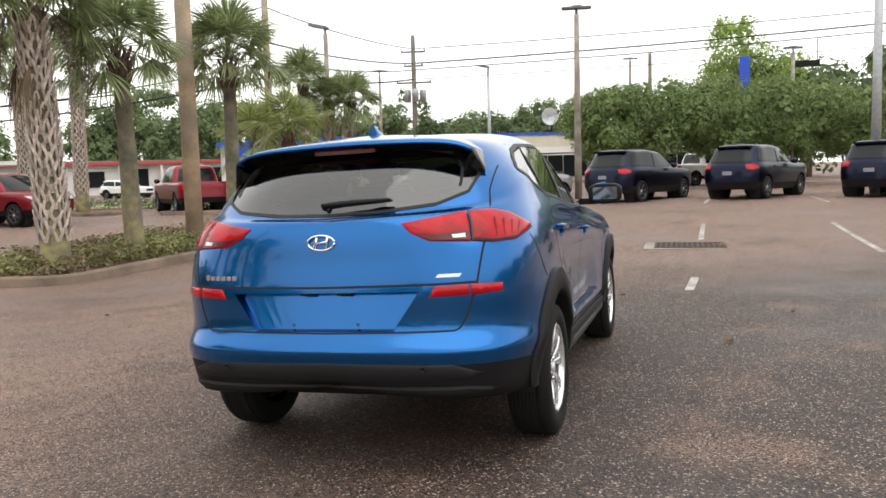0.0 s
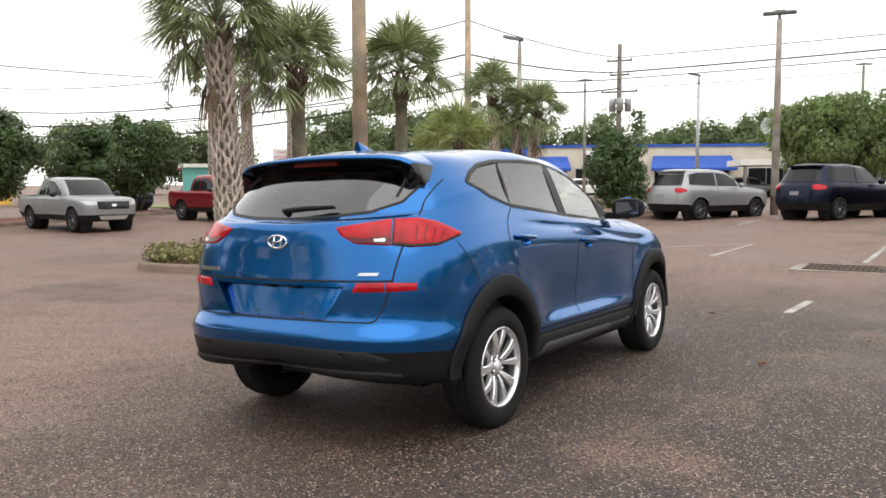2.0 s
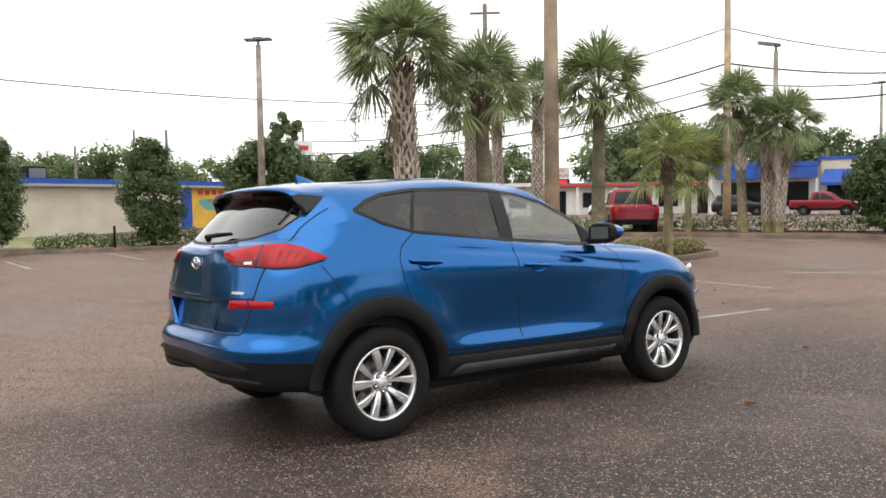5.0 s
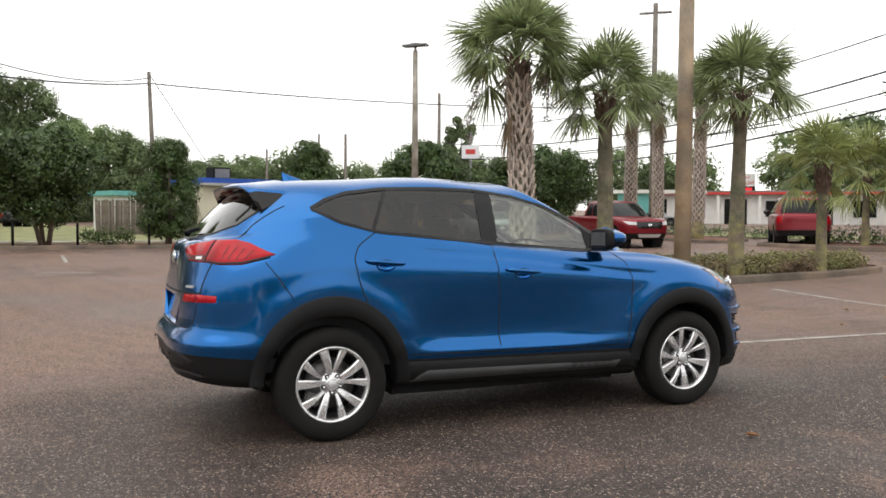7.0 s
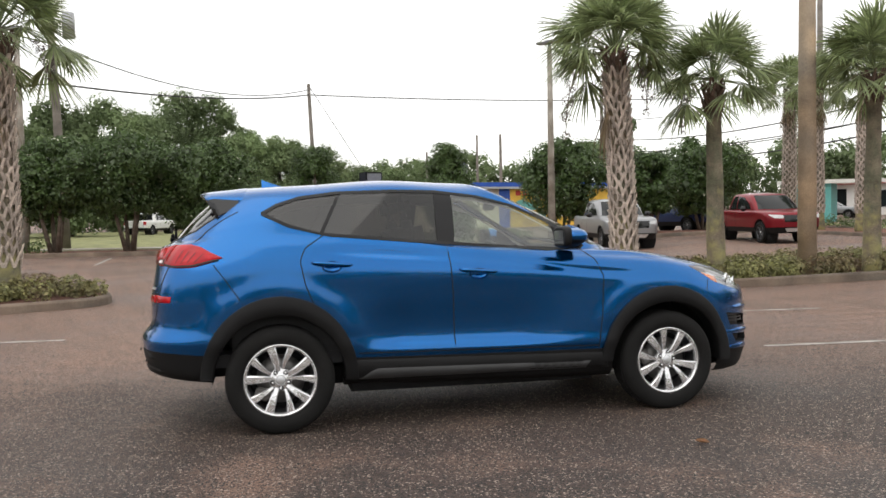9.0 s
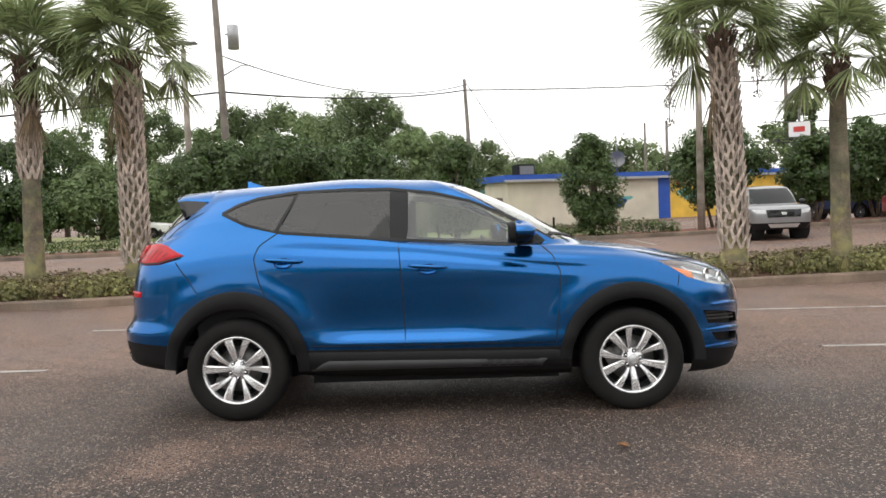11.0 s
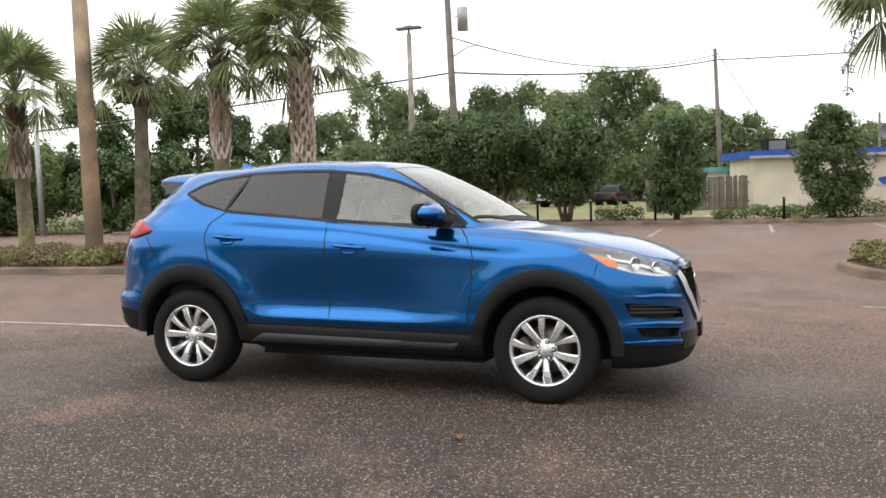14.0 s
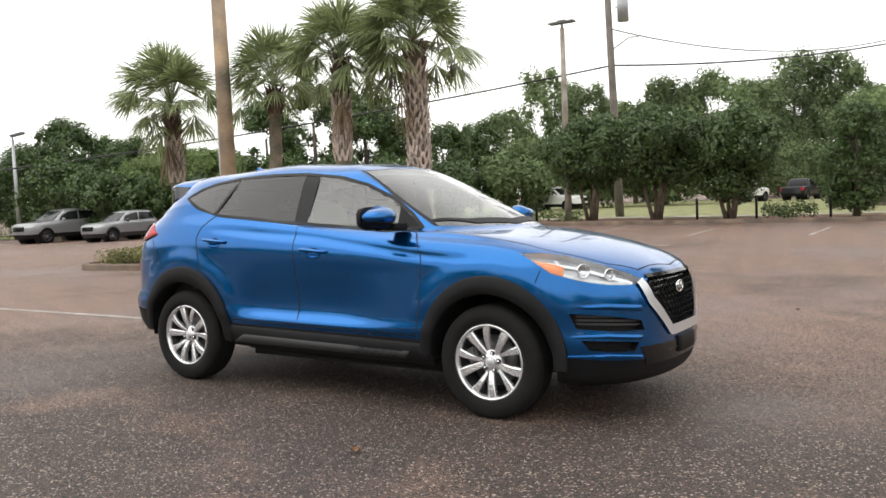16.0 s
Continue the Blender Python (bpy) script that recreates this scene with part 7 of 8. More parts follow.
        part("tail_lamp", panel(tr, mir([(half, rr + 0.26, 1.08 * hz), (half * 0.9, rr + 0.06, 1.14 * hz), (half * 0.62, rr + 0.06, 1.12 * hz), (half * 0.66, rr + 0.05, 0.99 * hz), (half * 0.9, rr + 0.06, 0.96 * hz), (half, rr + 0.28, 1.02 * hz)]), "rear_" + s, 0.01, 0.03, 0.05), "lens_red", v, "red tail lamp", flat=True)
        part("headlamp", panel(tr, mir([(half * 0.97, f - 0.42, 0.98 * hz), (half * 0.8, f - 0.1, 0.96 * hz), (half * 0.5, f - 0.03, 0.93 * hz), (half * 0.52, f - 0.02, 0.84 * hz), (half * 0.85, f - 0.1, 0.86 * hz)]), "front_" + s, 0.008, 0.03, 0.05), "white_lens", v, "pale headlamp", flat=True)
        for yy in (0, wb):
            part("arch_moulding", arch_trim(tr, yy, r, r + 0.06, r + 0.12, r + 0.13, s, lift=0.012), clad, v, flat=True)
            bm = bmesh.new()
            sx = 1 if s == "right" else -1
            lathe(bm, [(0.001, sx * 0.5), (r + 0.1, sx * 0.5), (r + 0.1, sx * half * 0.9)], 0, 20, (0, yy, r))
            part("wheel_well", bm, "dark", v)
        bm = bmesh.new()
        sx = 1 if s == "right" else -1
        bmesh.ops.create_uvsphere(bm, u_segments=12, v_segments=8, radius=1, matrix=Matrix.Translation((sx * (half + 0.1), wb - 0.95 * q, 1.22 * hz)) @ Matrix.Diagonal((0.12, 0.07, 0.09, 1)))
        part("door_mirror", bm, paint if clad == "black_plastic" else clad, v)
        part("door_gap", ribbon(tr, mir([(0.9, 0.81, zb), (0.9, 0.83, 0.6)]), s, 0.012, 0.002, 0.08), "seam", v, flat=True)
        for yy in (0.45, 1.42):
            part("door_handle", panel(tr, mir([(0.9, yy, 1.07 * hz), (0.9, yy + 0.2, 1.07 * hz), (0.9, yy + 0.2, 1.04 * hz), (0.9, yy, 1.04 * hz)]), s, 0.03, 0.03, 0.1), paint, v, flat=True)
    part("rear_window", panel(tr, [(-half * 0.72, rr, 1.22 * hz), (half * 0.72, rr, 1.22 * hz), (half * 0.62, rr, 1.60 * hz), (-half * 0.62, rr, 1.60 * hz)], "rear", 0.010, 0.02, 0.06), "car_window", v, "dark rear window", flat=True)
    part("windscreen", panel(tr, [(-half * 0.78, f, 1.19 * hz), (half * 0.78, f, 1.19 * hz), (half * 0.62, f, 1.66 * hz), (-half * 0.62, f, 1.66 * hz)], "front", 0.010, 0.02, 0.06), "car_window", v, "dark windscreen", flat=True)
    part("grille", panel(tr, [(-half * 0.5, f, 0.90 * hz), (half * 0.5, f, 0.90 * hz), (half * 0.46, f, 0.66 * hz), (-half * 0.46, f, 0.66 * hz)], "front", 0.006, 0.02, 0.1), "gloss_black", v, flat=True)
    part("number_plate_bar", panel(tr, [(-0.16, rr, 0.92 * hz), (0.16, rr, 0.92 * hz), (0.16, rr, 0.80 * hz), (-0.16, rr, 0.80 * hz)], "rear", 0.008, 0.02, 0.1), "plate_grey", v, "plain grey plate bar", flat=True)
    bm = bmesh.new()
    box(bm, (-half * 0.62, rr + 0.38, 1.685 * hz), (half * 0.62, rr + 0.72, 1.735 * hz), 0.02)
    part("roof_spoiler", bm, paint, v)
    wheels_for(v, wb, half - 0.13, r, alloy)
    return v


def pickup(x, y, turn, paint, label, wb=3.18, rear=1.15, nose=0.95, half=0.985, high=1.80, r=0.38, low="black_plastic", group="parked cars", face="gloss_black"):
    """A crew-cab pickup in simpler detail; the origin is under the middle of its rear axle."""
    v = thing("pickup_truck", label, "pickup truck", stand(x, y, turn), group)
    f, hz = wb + nose, high / 1.80
    rows = [
        outline(-rear + 0.06, f - 0.1, 0.1, wb - 0.1, (half * 0.9,) * 3, [z * hz for z in (0.42, 0.40, 0.36, 0.36, 0.36, 0.34, 0.34)], 6, 4, LOW),
        outline(-rear, f, 0.1, wb - 0.1, (half * 0.98,) * 3, [z * hz for z in (0.62, 0.60, 0.54, 0.54, 0.54, 0.55, 0.56)], 7, 4, LOW),
        outline(-rear + 0.02, f, 0.1, wb - 0.1, (half,) * 3, [z * hz for z in (0.85, 0.85, 0.85, 0.85, 0.85, 0.82, 0.82)], 7, 4, LOW),
        outline(-rear + 0.04, f - 0.05, 0.1, wb - 0.1, (half * 0.98,) * 3, [z * hz for z in (1.10, 1.10, 1.10, 1.08, 1.06, 1.04, 1.04)], 7, 3.6, LOW),
        outline(-rear + 0.08, f - 0.25, 0.1, wb - 0.15, (half * 0.93,) * 3, [z * hz for z in (1.16, 1.16, 1.15, 1.15, 1.13, 1.11, 1.11)], 7, 3.2, LOW),
    ]
    rows += [
        outline(-rear + 0.4, wb - 0.1, 0.3, wb - 0.3, (half * 0.5,) * 3, [z * hz for z in (1.165, 1.165, 1.155, 1.155, 1.16, 1.155, 1.155)], 6, 3, LOW),
        outline(-rear + 0.8, wb - 0.5, 0.4, wb - 0.6, (0, 0, 0), [z * hz for z in (1.165, 1.165, 1.155, 1.155, 1.17, 1.17, 1.17)], 4, 3, LOW),
    ]
    steps = [2, 3, 3, 3, 3, 2]
    grid = fair(rows, steps, (1, 4))
    whole = shell(grid)
    tr = BVHTree.FromBMesh(whole)
    whole.free()
    body_, low_ = shell(grid, 2), shell(grid, 0, 2)
    for s in ("right", "left"):
        mir = (lambda p: p) if s == "right" else flip
        for yy in (0, wb):
            ring = arc(yy, r, r + 0.07, r + 0.09, -40, 220, 18)
            cut(body_, mir(ring), s, lambda c: abs(c.x) > 0.5)
            cut(low_, mir(ring), s, lambda c: abs(c.x) > 0.3)
    bed = [(-half * 0.84, -rear + 0.16, 1.1), (half * 0.84, -rear + 0.16, 1.1), (half * 0.84, 0.42, 1.1), (-half * 0.84, 0.42, 1.1)]
    cut(body_, bed, "top", lambda c: c.z > 1.0)
    part("body", body_, paint, v, flat=True)
    part("lower_cladding", low_, low, v, "dark bumpers and sills", flat=True)
    bm = bmesh.new()
    x0, y0, y1 = half * 0.84, -rear + 0.16, 0.42
    box(bm, (-x0, y0, 0.72 * hz), (x0, y1, 0.74 * hz))
    for lo, hi in (((-x0, y0, 0.74 * hz), (-x0 + 0.02, y1, 1.15 * hz)), ((x0 - 0.02, y0, 0.74 * hz), (x0, y1, 1.15 * hz)), ((-x0, y0, 0.74 * hz), (x0, y0 + 0.02, 1.15 * hz)), ((-x0, y1 - 0.02, 0.74 * hz), (x0, y1, 1.15 * hz))):
        box(bm, lo, hi)
    part("cargo_bed", bm, "black_plastic", v, "dark open cargo bed")
    cab = fair([
        outline(0.46, wb - 0.22, 0.65, wb - 0.72, (half * 0.93, half * 0.93, half * 0.86), [z * hz for z in (1.14, 1.14, 1.14, 1.14, 1.13, 1.13, 1.14)], 6, 2.8, LOW),
        outline(0.55, wb - 0.70, 0.75, wb - 1.0, (half * 0.85, half * 0.86, half * 0.80), [z * hz for z in (1.48, 1.48, 1.48, 1.48, 1.47, 1.47, 1.49)], 6, 2.8, LOW),
        outline(0.66, wb - 1.12, 0.85, wb - 1.35, (half * 0.74, half * 0.75, half * 0.70), [z * hz for z in (1.73, 1.73, 1.73, 1.74, 1.72, 1.72, 1.73)], 5, 3, LOW),
        outline(0.8, wb - 1.35, 0.95, wb - 1.5, (half * 0.45,) * 3, [z * hz for z in (1.78, 1.78, 1.78, 1.79, 1.77, 1.77, 1.78)], 4, 3, LOW),
        outline(0.95, wb - 1.5, 1.0, wb - 1.6, (0, 0, 0), [z * hz for z in (1.79, 1.79, 1.79, 1.80, 1.79, 1.79, 1.79)], 3, 3, LOW)], [4, 4, 3, 2], ())
    cb = shell(cab)
    ct = BVHTree.FromBMesh(cb)
    part("cab", cb, paint, v, flat=True)
    zt, zb = 1.68 * hz, 1.19 * hz
    for s in ("right", "left"):
        mir = (lambda p: p) if s == "right" else flip
        part("rear_door_window", panel(ct, mir([(0.8, 0.72, zb), (0.8, 0.86, zt - 0.02), (0.8, 1.18, zt), (0.8, 1.22, zb)]), s, 0.010, 0.02, 0.06), "car_window", v, flat=True)
        part("front_door_window", panel(ct, mir([(0.8, 1.30, zb), (0.8, 1.26, zt), (0.8, wb - 1.50, zt - 0.05), (0.8, wb - 1.05, zb + 0.18), (0.8, wb - 0.9, zb)]), s, 0.010, 0.02, 0.06), "car_window", v, flat=True)
        part("tail_lamp", panel(tr, mir([(half, -rear + 0.16, 1.07 * hz), (half * 0.93, -rear + 0.02, 1.10 * hz), (half * 0.80, -rear + 0.02, 1.08 * hz), (half * 0.80, -rear + 0.02, 0.84 * hz), (half, -rear + 0.12, 0.84 * hz)]), "rear_" + s, 0.008, 0.03, 0.05), "lens_red", v, "red tail lamp", flat=True)
        part("headlamp", panel(tr, mir([(half * 0.99, f - 0.4, 1.01 * hz), (half * 0.85, f - 0.1, 0.99 * hz), (half * 0.56, f - 0.03, 0.97 * hz), (half * 0.58, f - 0.02, 0.86 * hz), (half * 0.9, f - 0.1, 0.88 * hz)]), "front_" + s, 0.008, 0.03, 0.05), "white_lens", v, "pale headlamp", flat=True)
        sx = 1 if s == "right" else -1
        for yy in (0, wb):
            part("arch_moulding", arch_trim(tr, yy, r, r + 0.06, r + 0.12, r + 0.13, s, lift=0.012), low, v, flat=True)
            bm = bmesh.new()
            lathe(bm, [(0.001, sx * 0.5), (r + 0.1, sx * 0.5), (r + 0.1, sx * half * 0.9)], 0, 20, (0, yy, r))
            part("wheel_well", bm, "dark", v)
        bm = bmesh.new()
        bmesh.ops.create_uvsphere(bm, u_segments=12, v_segments=8, radius=1, matrix=Matrix.Translation((sx * (half + 0.12), wb - 0.98, 1.22 * hz)) @ Matrix.Diagonal((0.13, 0.07, 0.1, 1)))
        part("door_mirror", bm, "gloss_black", v)
        for yy in (0.52, 1.28):
            part("door_gap", ribbon(tr, mir([(0.9, yy, 1.12 * hz), (0.9, yy, 0.58)]), s, 0.012, 0.002, 0.08), "seam", v, flat=True)
        for yy in (0.72, 1.42):
            part("door_handle", panel(tr, mir([(0.9, yy, 1.05 * hz), (0.9, yy + 0.2, 1.05 * hz), (0.9, yy + 0.2, 1.02 * hz), (0.9, yy, 1.02 * hz)]), s, 0.03, 0.03, 0.1), paint, v, flat=True)
    part("windscreen", panel(ct, [(-half * 0.78, f, 1.18 * hz), (half * 0.78, f, 1.18 * hz), (half * 0.64, f, 1.69 * hz), (-half * 0.64, f, 1.69 * hz)], "front", 0.010, 0.02, 0.06), "car_window", v, "dark windscreen", flat=True)
    part("back_window", panel(ct, [(-half * 0.72, 0, 1.2 * hz), (half * 0.72, 0, 1.2 * hz), (half * 0.62, 0, 1.66 * hz), (-half * 0.62, 0, 1.66 * hz)], "rear", 0.010, 0.02, 0.06), "car_window", v, flat=True)
    part("grille", panel(tr, [(-half * 0.56, f, 0.98 * hz), (half * 0.56, f, 0.98 * hz), (half * 0.52, f, 0.74 * hz), (-half * 0.52, f, 0.74 * hz)], "front", 0.012, 0.03, 0.1), face, v, "black grille", flat=True)
    part("badge", panel(tr, [(-0.09, f, 0.90 * hz), (0.09, f, 0.90 * hz), (0.06, f, 0.82 * hz), (-0.06, f, 0.82 * hz)], "front", 0.02, 0.01, 0.05), "chrome", v, flat=True)
    part("tailgate_gap", ribbon(tr, [(-half * 0.78, -rear, 1.12 * hz), (-half * 0.78, -rear, 0.66 * hz), (half * 0.78, -rear, 0.66 * hz), (half * 0.78, -rear, 1.12 * hz)], "rear", 0.012, 0.002, 0.08), "seam", v, flat=True)
    part("skid_plate", panel(tr, [(-half * 0.5, f, 0.52 * hz), (half * 0.5, f, 0.52 * hz), (half * 0.42, f, 0.40 * hz), (-half * 0.42, f, 0.40 * hz)], "front", 0.01, 0.03, 0.1), "satin_chrome", v, flat=True)
    wheels_for(v, wb, half - 0.13, r)
    return v


ROW = "row of parked SUVs"
suv(-0.75, 30.3, -38, "paint_silver", "silver SUV parked nose to a hedge", group=ROW)
suv(3.54, 29.0, -38, "paint_navy", "dark navy SUV parked in a row", group=ROW)
suv(7.5, 28.6, -37, "paint_navy", "dark navy SUV parked in a row", group=ROW)
suv(11.6, 27.9, -36, "paint_navy", "dark navy SUV parked in a row", group=ROW)
pickup(-21.4, 21.8, -108, "paint_silver", "silver crew-cab pickup parked facing the lot")
pickup(-19.2, 27.0, -107, "paint_red", "bright red crew-cab pickup parked facing the lot")
pickup(-12.8, 31.6, 36.9, "paint_red", "dark red full-size pickup seen from behind", wb=3.7, rear=1.2, nose=1.0, half=1.0, high=1.95, r=0.41, low="black_plastic")
suv(-30.0, 31.0, -80, "paint_darkblue", "dark blue car parked behind magnolia trees")
pickup(8.7, 47.0, -60, "paint_white", "white pickup parked behind trees", high=1.85)
suv(12.6, 47.5, -50, "paint_grey", "grey SUV parked behind trees")
suv(-28.6, -27.2, -97, "paint_silver", "silver SUV parked beside a hedge")
suv(-27.9, -22.3, -97, "paint_silver", "silver hatchback parked beside a hedge", wb=2.5, rear=0.7, nose=0.85, half=0.87, high=1.54, clad="grey_plastic")
pickup(-66.0, 10.6, 70, "paint_black", "black pickup parked on grass beyond the lawn")
suv(-54.1, -7.6, -15, "paint_white", "white SUV parked beyond the lawn")
pickup(-62.0, 5.9, 60, "paint_white", "white pickup parked behind trees")
suv(-78.0, -0.6, 95, "paint_red", "red car parked far beyond the lawn")
pickup(-19.5, 71.0, -75, "paint_red", "red pickup parked before the shops", high=1.95)
suv(-14.2, 72.2, -75, "paint_white", "white SUV parked before the shops")
suv(-25.8, 69.6, -75, "paint_black", "black SUV parked before the shops")
suv(-1.0, 75.0, -75, "paint_grey", "dark grey SUV parked before the shops")
suv(-33.5, 62.0, -100, "paint_white", "white car parked by the car wash", wb=2.6, rear=0.9, nose=0.9, half=0.88, high=1.46)
suv(-45.0, 58.5, -60, "paint_grey", "grey car parked by the car wash", wb=2.6, rear=0.9, nose=0.9, half=0.88, high=1.46)


# ---- poles, lamps and lines ----
def pole(x, y, top, r, mat, label, name="utility_pole", lean=(0, 0), category="utility pole"):
    ob = thing(name, label, category, stand(x, y), "utility poles")
    h = top - gz(x, y)
    bm = bmesh.new()
    tube(bm, [(0, 0, -0.3), (lean[0] * 0.4, lean[1] * 0.4, h * 0.4), (lean[0], lean[1], h)], [r * 1.15, r, r * 0.72], 14)
    part("shaft", bm, mat, ob)
    return ob


pole(-6.43, 16.87, 12.5, 0.165, "wood_pole", "tall tan wooden utility pole in a palm island")
pole(-9.60, -2.94, 12.5, 0.165, "wood_pole", "tall tan wooden utility pole in a planted island")
pole(-13.3, 42.0, 14.0, 0.19, "wood_pole", "tall wooden utility pole by the street")
pole(11.9, 28.9, 10.5, 0.14, "galv", "tall pale metal pole beside parked SUVs", category="pole")
up = pole(-8.35, 59.6, 11.3, 0.2, "grey_pole_wood", "utility pole with cross-arms and three transformers")
for z, l in ((10.1, 0.9), (9.1, 0.7), (7.9, 1.3)):
    bm = bmesh.new()
    box(bm, (-l, -0.06, z - 0.06), (l, 0.06, z + 0.06), 0.01)
    arm = part("cross_arm", bm, "grey_pole_wood", up)
    for sx in (-1, 1):
        bm = bmesh.new()
        lathe(bm, [(0.04, z + 0.06), (0.07, z + 0.12), (0.05, z + 0.18), (0.02, z + 0.25)], 2, 10, (sx * (l - 0.08), 0, 0))
        part("insulator", bm, "galv", arm)


def can(parent, x, y, z, r=0.24, h=0.85):
    bm = bmesh.new()
    lathe(bm, [(0.001, z), (r, z), (r, z + h), (r * 0.9, z + h + 0.05), (0.001, z + h + 0.09)], 2, 18, (x, y, 0))
    tube(bm, [(x * 0.2, y * 0.2, z + h * 0.7), (x, y, z + h * 0.7)], 0.04, 6)
    part("transformer", bm, "galv", parent, "grey transformer can")


for cx, cy in ((-0.5, 0.1), (0.15, -0.5), (0.6, 0.2)):
    can(up, cx, cy, 6.5)
xf = pole(-35.0, 1.7, 13.4, 0.19, "grey_pole_wood", "dark utility pole carrying a transformer", lean=(0.0, -0.35))
can(xf, 0.35, 0.5, 9.6, 0.27, 1.1)
bm = bmesh.new()
tube(bm, [(0, -0.2, 8.3), (0.6, 0.8, 8.75), (0.9, 1.3, 8.7)], 0.035, 6)
part("bracket_arm", bm, "galv", xf)
pole(-55.0, 18.3, 11.1, 0.17, "grey_pole_wood", "grey wooden utility pole behind a building", lean=(0.1, -0.4))
cross_pole = pole(-30.4, 43.1, 14.6, 0.2, "grey_pole_wood", "dark utility pole with a cross-arm behind palms")
bm = bmesh.new()
box(bm, (-1.0, -0.06, 13.90), (1.0, 0.06, 14.03), 0.01, pose(0, 0, 0, 0, 0, 40))
part("cross_arm", bm, "grey_pole_wood", cross_pole)
pole(-135.4, 97.1, 25.4, 0.42, "grey_pole_wood", "far tall transmission pole")
pole(-93.7, 49.8, 11.3, 0.18, "grey_pole_wood", "far utility pole above the roofs")
pole(-96.5, 43.6, 9.2, 0.18, "grey_pole_wood", "far utility pole above the roofs")
pole(-72.0, 42.5, 9.3, 0.18, "grey_pole_wood", "far utility pole above the roofs")
pole(-30.0, -18.5, 7.5, 0.13, "galv", "pale metal pole behind a hedge", category="pole")


def lamp_post(x, y, top, r=0.13, label="tall grey lot lamp post with a flat head", turn=0, head="flat", mat="concrete"):
    ob = thing("lamp_post", label, "lamp post", stand(x, y, turn), "lot lamps")
    h = top - gz(x, y)
    bm = bmesh.new()
    tube(bm, [(0, 0, -0.2), (0, 0, h * 0.5), (0, 0, h - 0.25)], [r, r * 0.85, r * 0.62], 10)
    part("post", bm, mat, ob)
    bm = bmesh.new()
    tube(bm, [(0, 0, h - 0.3), (0, 0, h)], r * 0.35, 8)
    part("tenon", bm, "lamp_metal", ob)
    bm = bmesh.new()
    if head == "flat":
        box(bm, (-0.58, -0.2, h - 0.06), (0.58, 0.2, h + 0.03), 0.03)
        box(bm, (-0.2, -0.14, h + 0.03), (0.2, 0.14, h + 0.08), 0.02)
    else:
        box(bm, (-0.1, -0.25, -0.06), (0.75, 0.25, 0.08), 0.03, pose(0, 0, h, 0, -14, 0))
    part("lamp_head", bm, "lamp_metal", ob, "dark flat lamp head")
    return ob


lamp_post(-24.9, 21.5, 8.55, 0.17, turn=35)
lamp_post(-28.7, 0.56, 8.6, 0.16, turn=80)
lamp_post(2.35, 33.2, 7.65, 0.15, turn=0)
lamp_post(-8.4, 35.6, 7.8, 0.15, turn=170, head="arm", label="grey lamp post with an angled head")
lamp_post(-3.1, 62.0, 9.1, 0.15, turn=170, head="arm", label="grey lamp post with an angled head", mat="galv")
lamp_post(-11.4, 62.1, 9.2, 0.13, turn=10, label="slim pale lamp post with a flat head")
lamp_post(8.1, 69.9, 10.3, 0.16, turn=10)
lamp_post(16.2, 53.2, 8.4, 0.15, turn=10)
lamp_post(17.8, 47.4, 4.2, 0.12, turn=10, head="arm", label="short pale lamp post", mat="galv")
lamp_post(-32.8, -36.9, 6.6, 0.15, turn=120, head="arm", label="pale street lamp behind parked cars", mat="galv")
pole(10.3, 74.7, 11.3, 0.2, "grey_pole_wood", "far utility pole above the trees")


def wire(a, b, sag, r, label="black overhead line between poles"):
    a, b = Vector(a), Vector(b)
    pts = [a.lerp(b, i / 24) - Vector((0, 0, sag * 4 * (i / 24) * (1 - i / 24))) for i in range(25)]
    bm = bmesh.new()
    tube(bm, pts, r, 5)
    return tagged(part("power_line", bm, "cable", None, label), category="power line", group="power lines")


for z, rise, rr_ in ((10.35, 3.7, 0.03), (9.32, 4.0, 0.05), (8.85, 3.9, 0.035), (8.18, 3.2, 0.02)):
    wire((-8.35, 59.6, z), (60.0, 60.2, z + rise), 0.6, rr_)
for z0, z1, rr_ in ((10.35, 10.2, 0.03), (9.32, 8.4, 0.045), (8.85, 7.4, 0.035), (8.18, 6.6, 0.05)):
    wire((-8.35, 59.6, z0), (-13.3, 42.0, z1), 0.3, rr_)
    wire((-13.3, 42.0, z1), (-62.0, 48.0, z1 - 0.4), 1.6, rr_)
wire((-13.3, 42.0, 7.3), (-9.5, 31.0, 5.9), 0.1, 0.03)
wire((-55.0, 18.0, 10.3), (-35.0, 1.6, 7.5), 0.45, 0.045)
wire((-35.0, 1.6, 7.5), (-27.0, -46.0, 3.6), 0.6, 0.045)
wire((-55.0, 18.0, 10.7), (-35.0, 1.5, 9.3), 1.2, 0.03)
wire((-55.0, 18.0, 10.3), (-53.0, 62.0, 11.6), 0.5, 0.045)
wire((-55.0, 18.0, 10.9), (-52.0, 21.5, 4.0), 0.0, 0.025)
wire((-62.0, 48.0, 6.3), (-22.0, 44.0, 6.3), 0.5, 0.04)
signal = thing("traffic_signal", "black traffic signal hanging over the street", "traffic signal", pose(18.4, 57.7, 7.9))
bm = bmesh.new()
box(bm, (-0.75, -0.2, -0.2), (0.75, 0.2, 0.2), 0.04)
part("housing", bm, "black_plastic", signal)
bm = bmesh.new()
tube(bm, [(0.6, 0, 0.15), (0.6, 0, 1.6)], 0.03, 6)
part("hanger", bm, "black_plastic", signal)

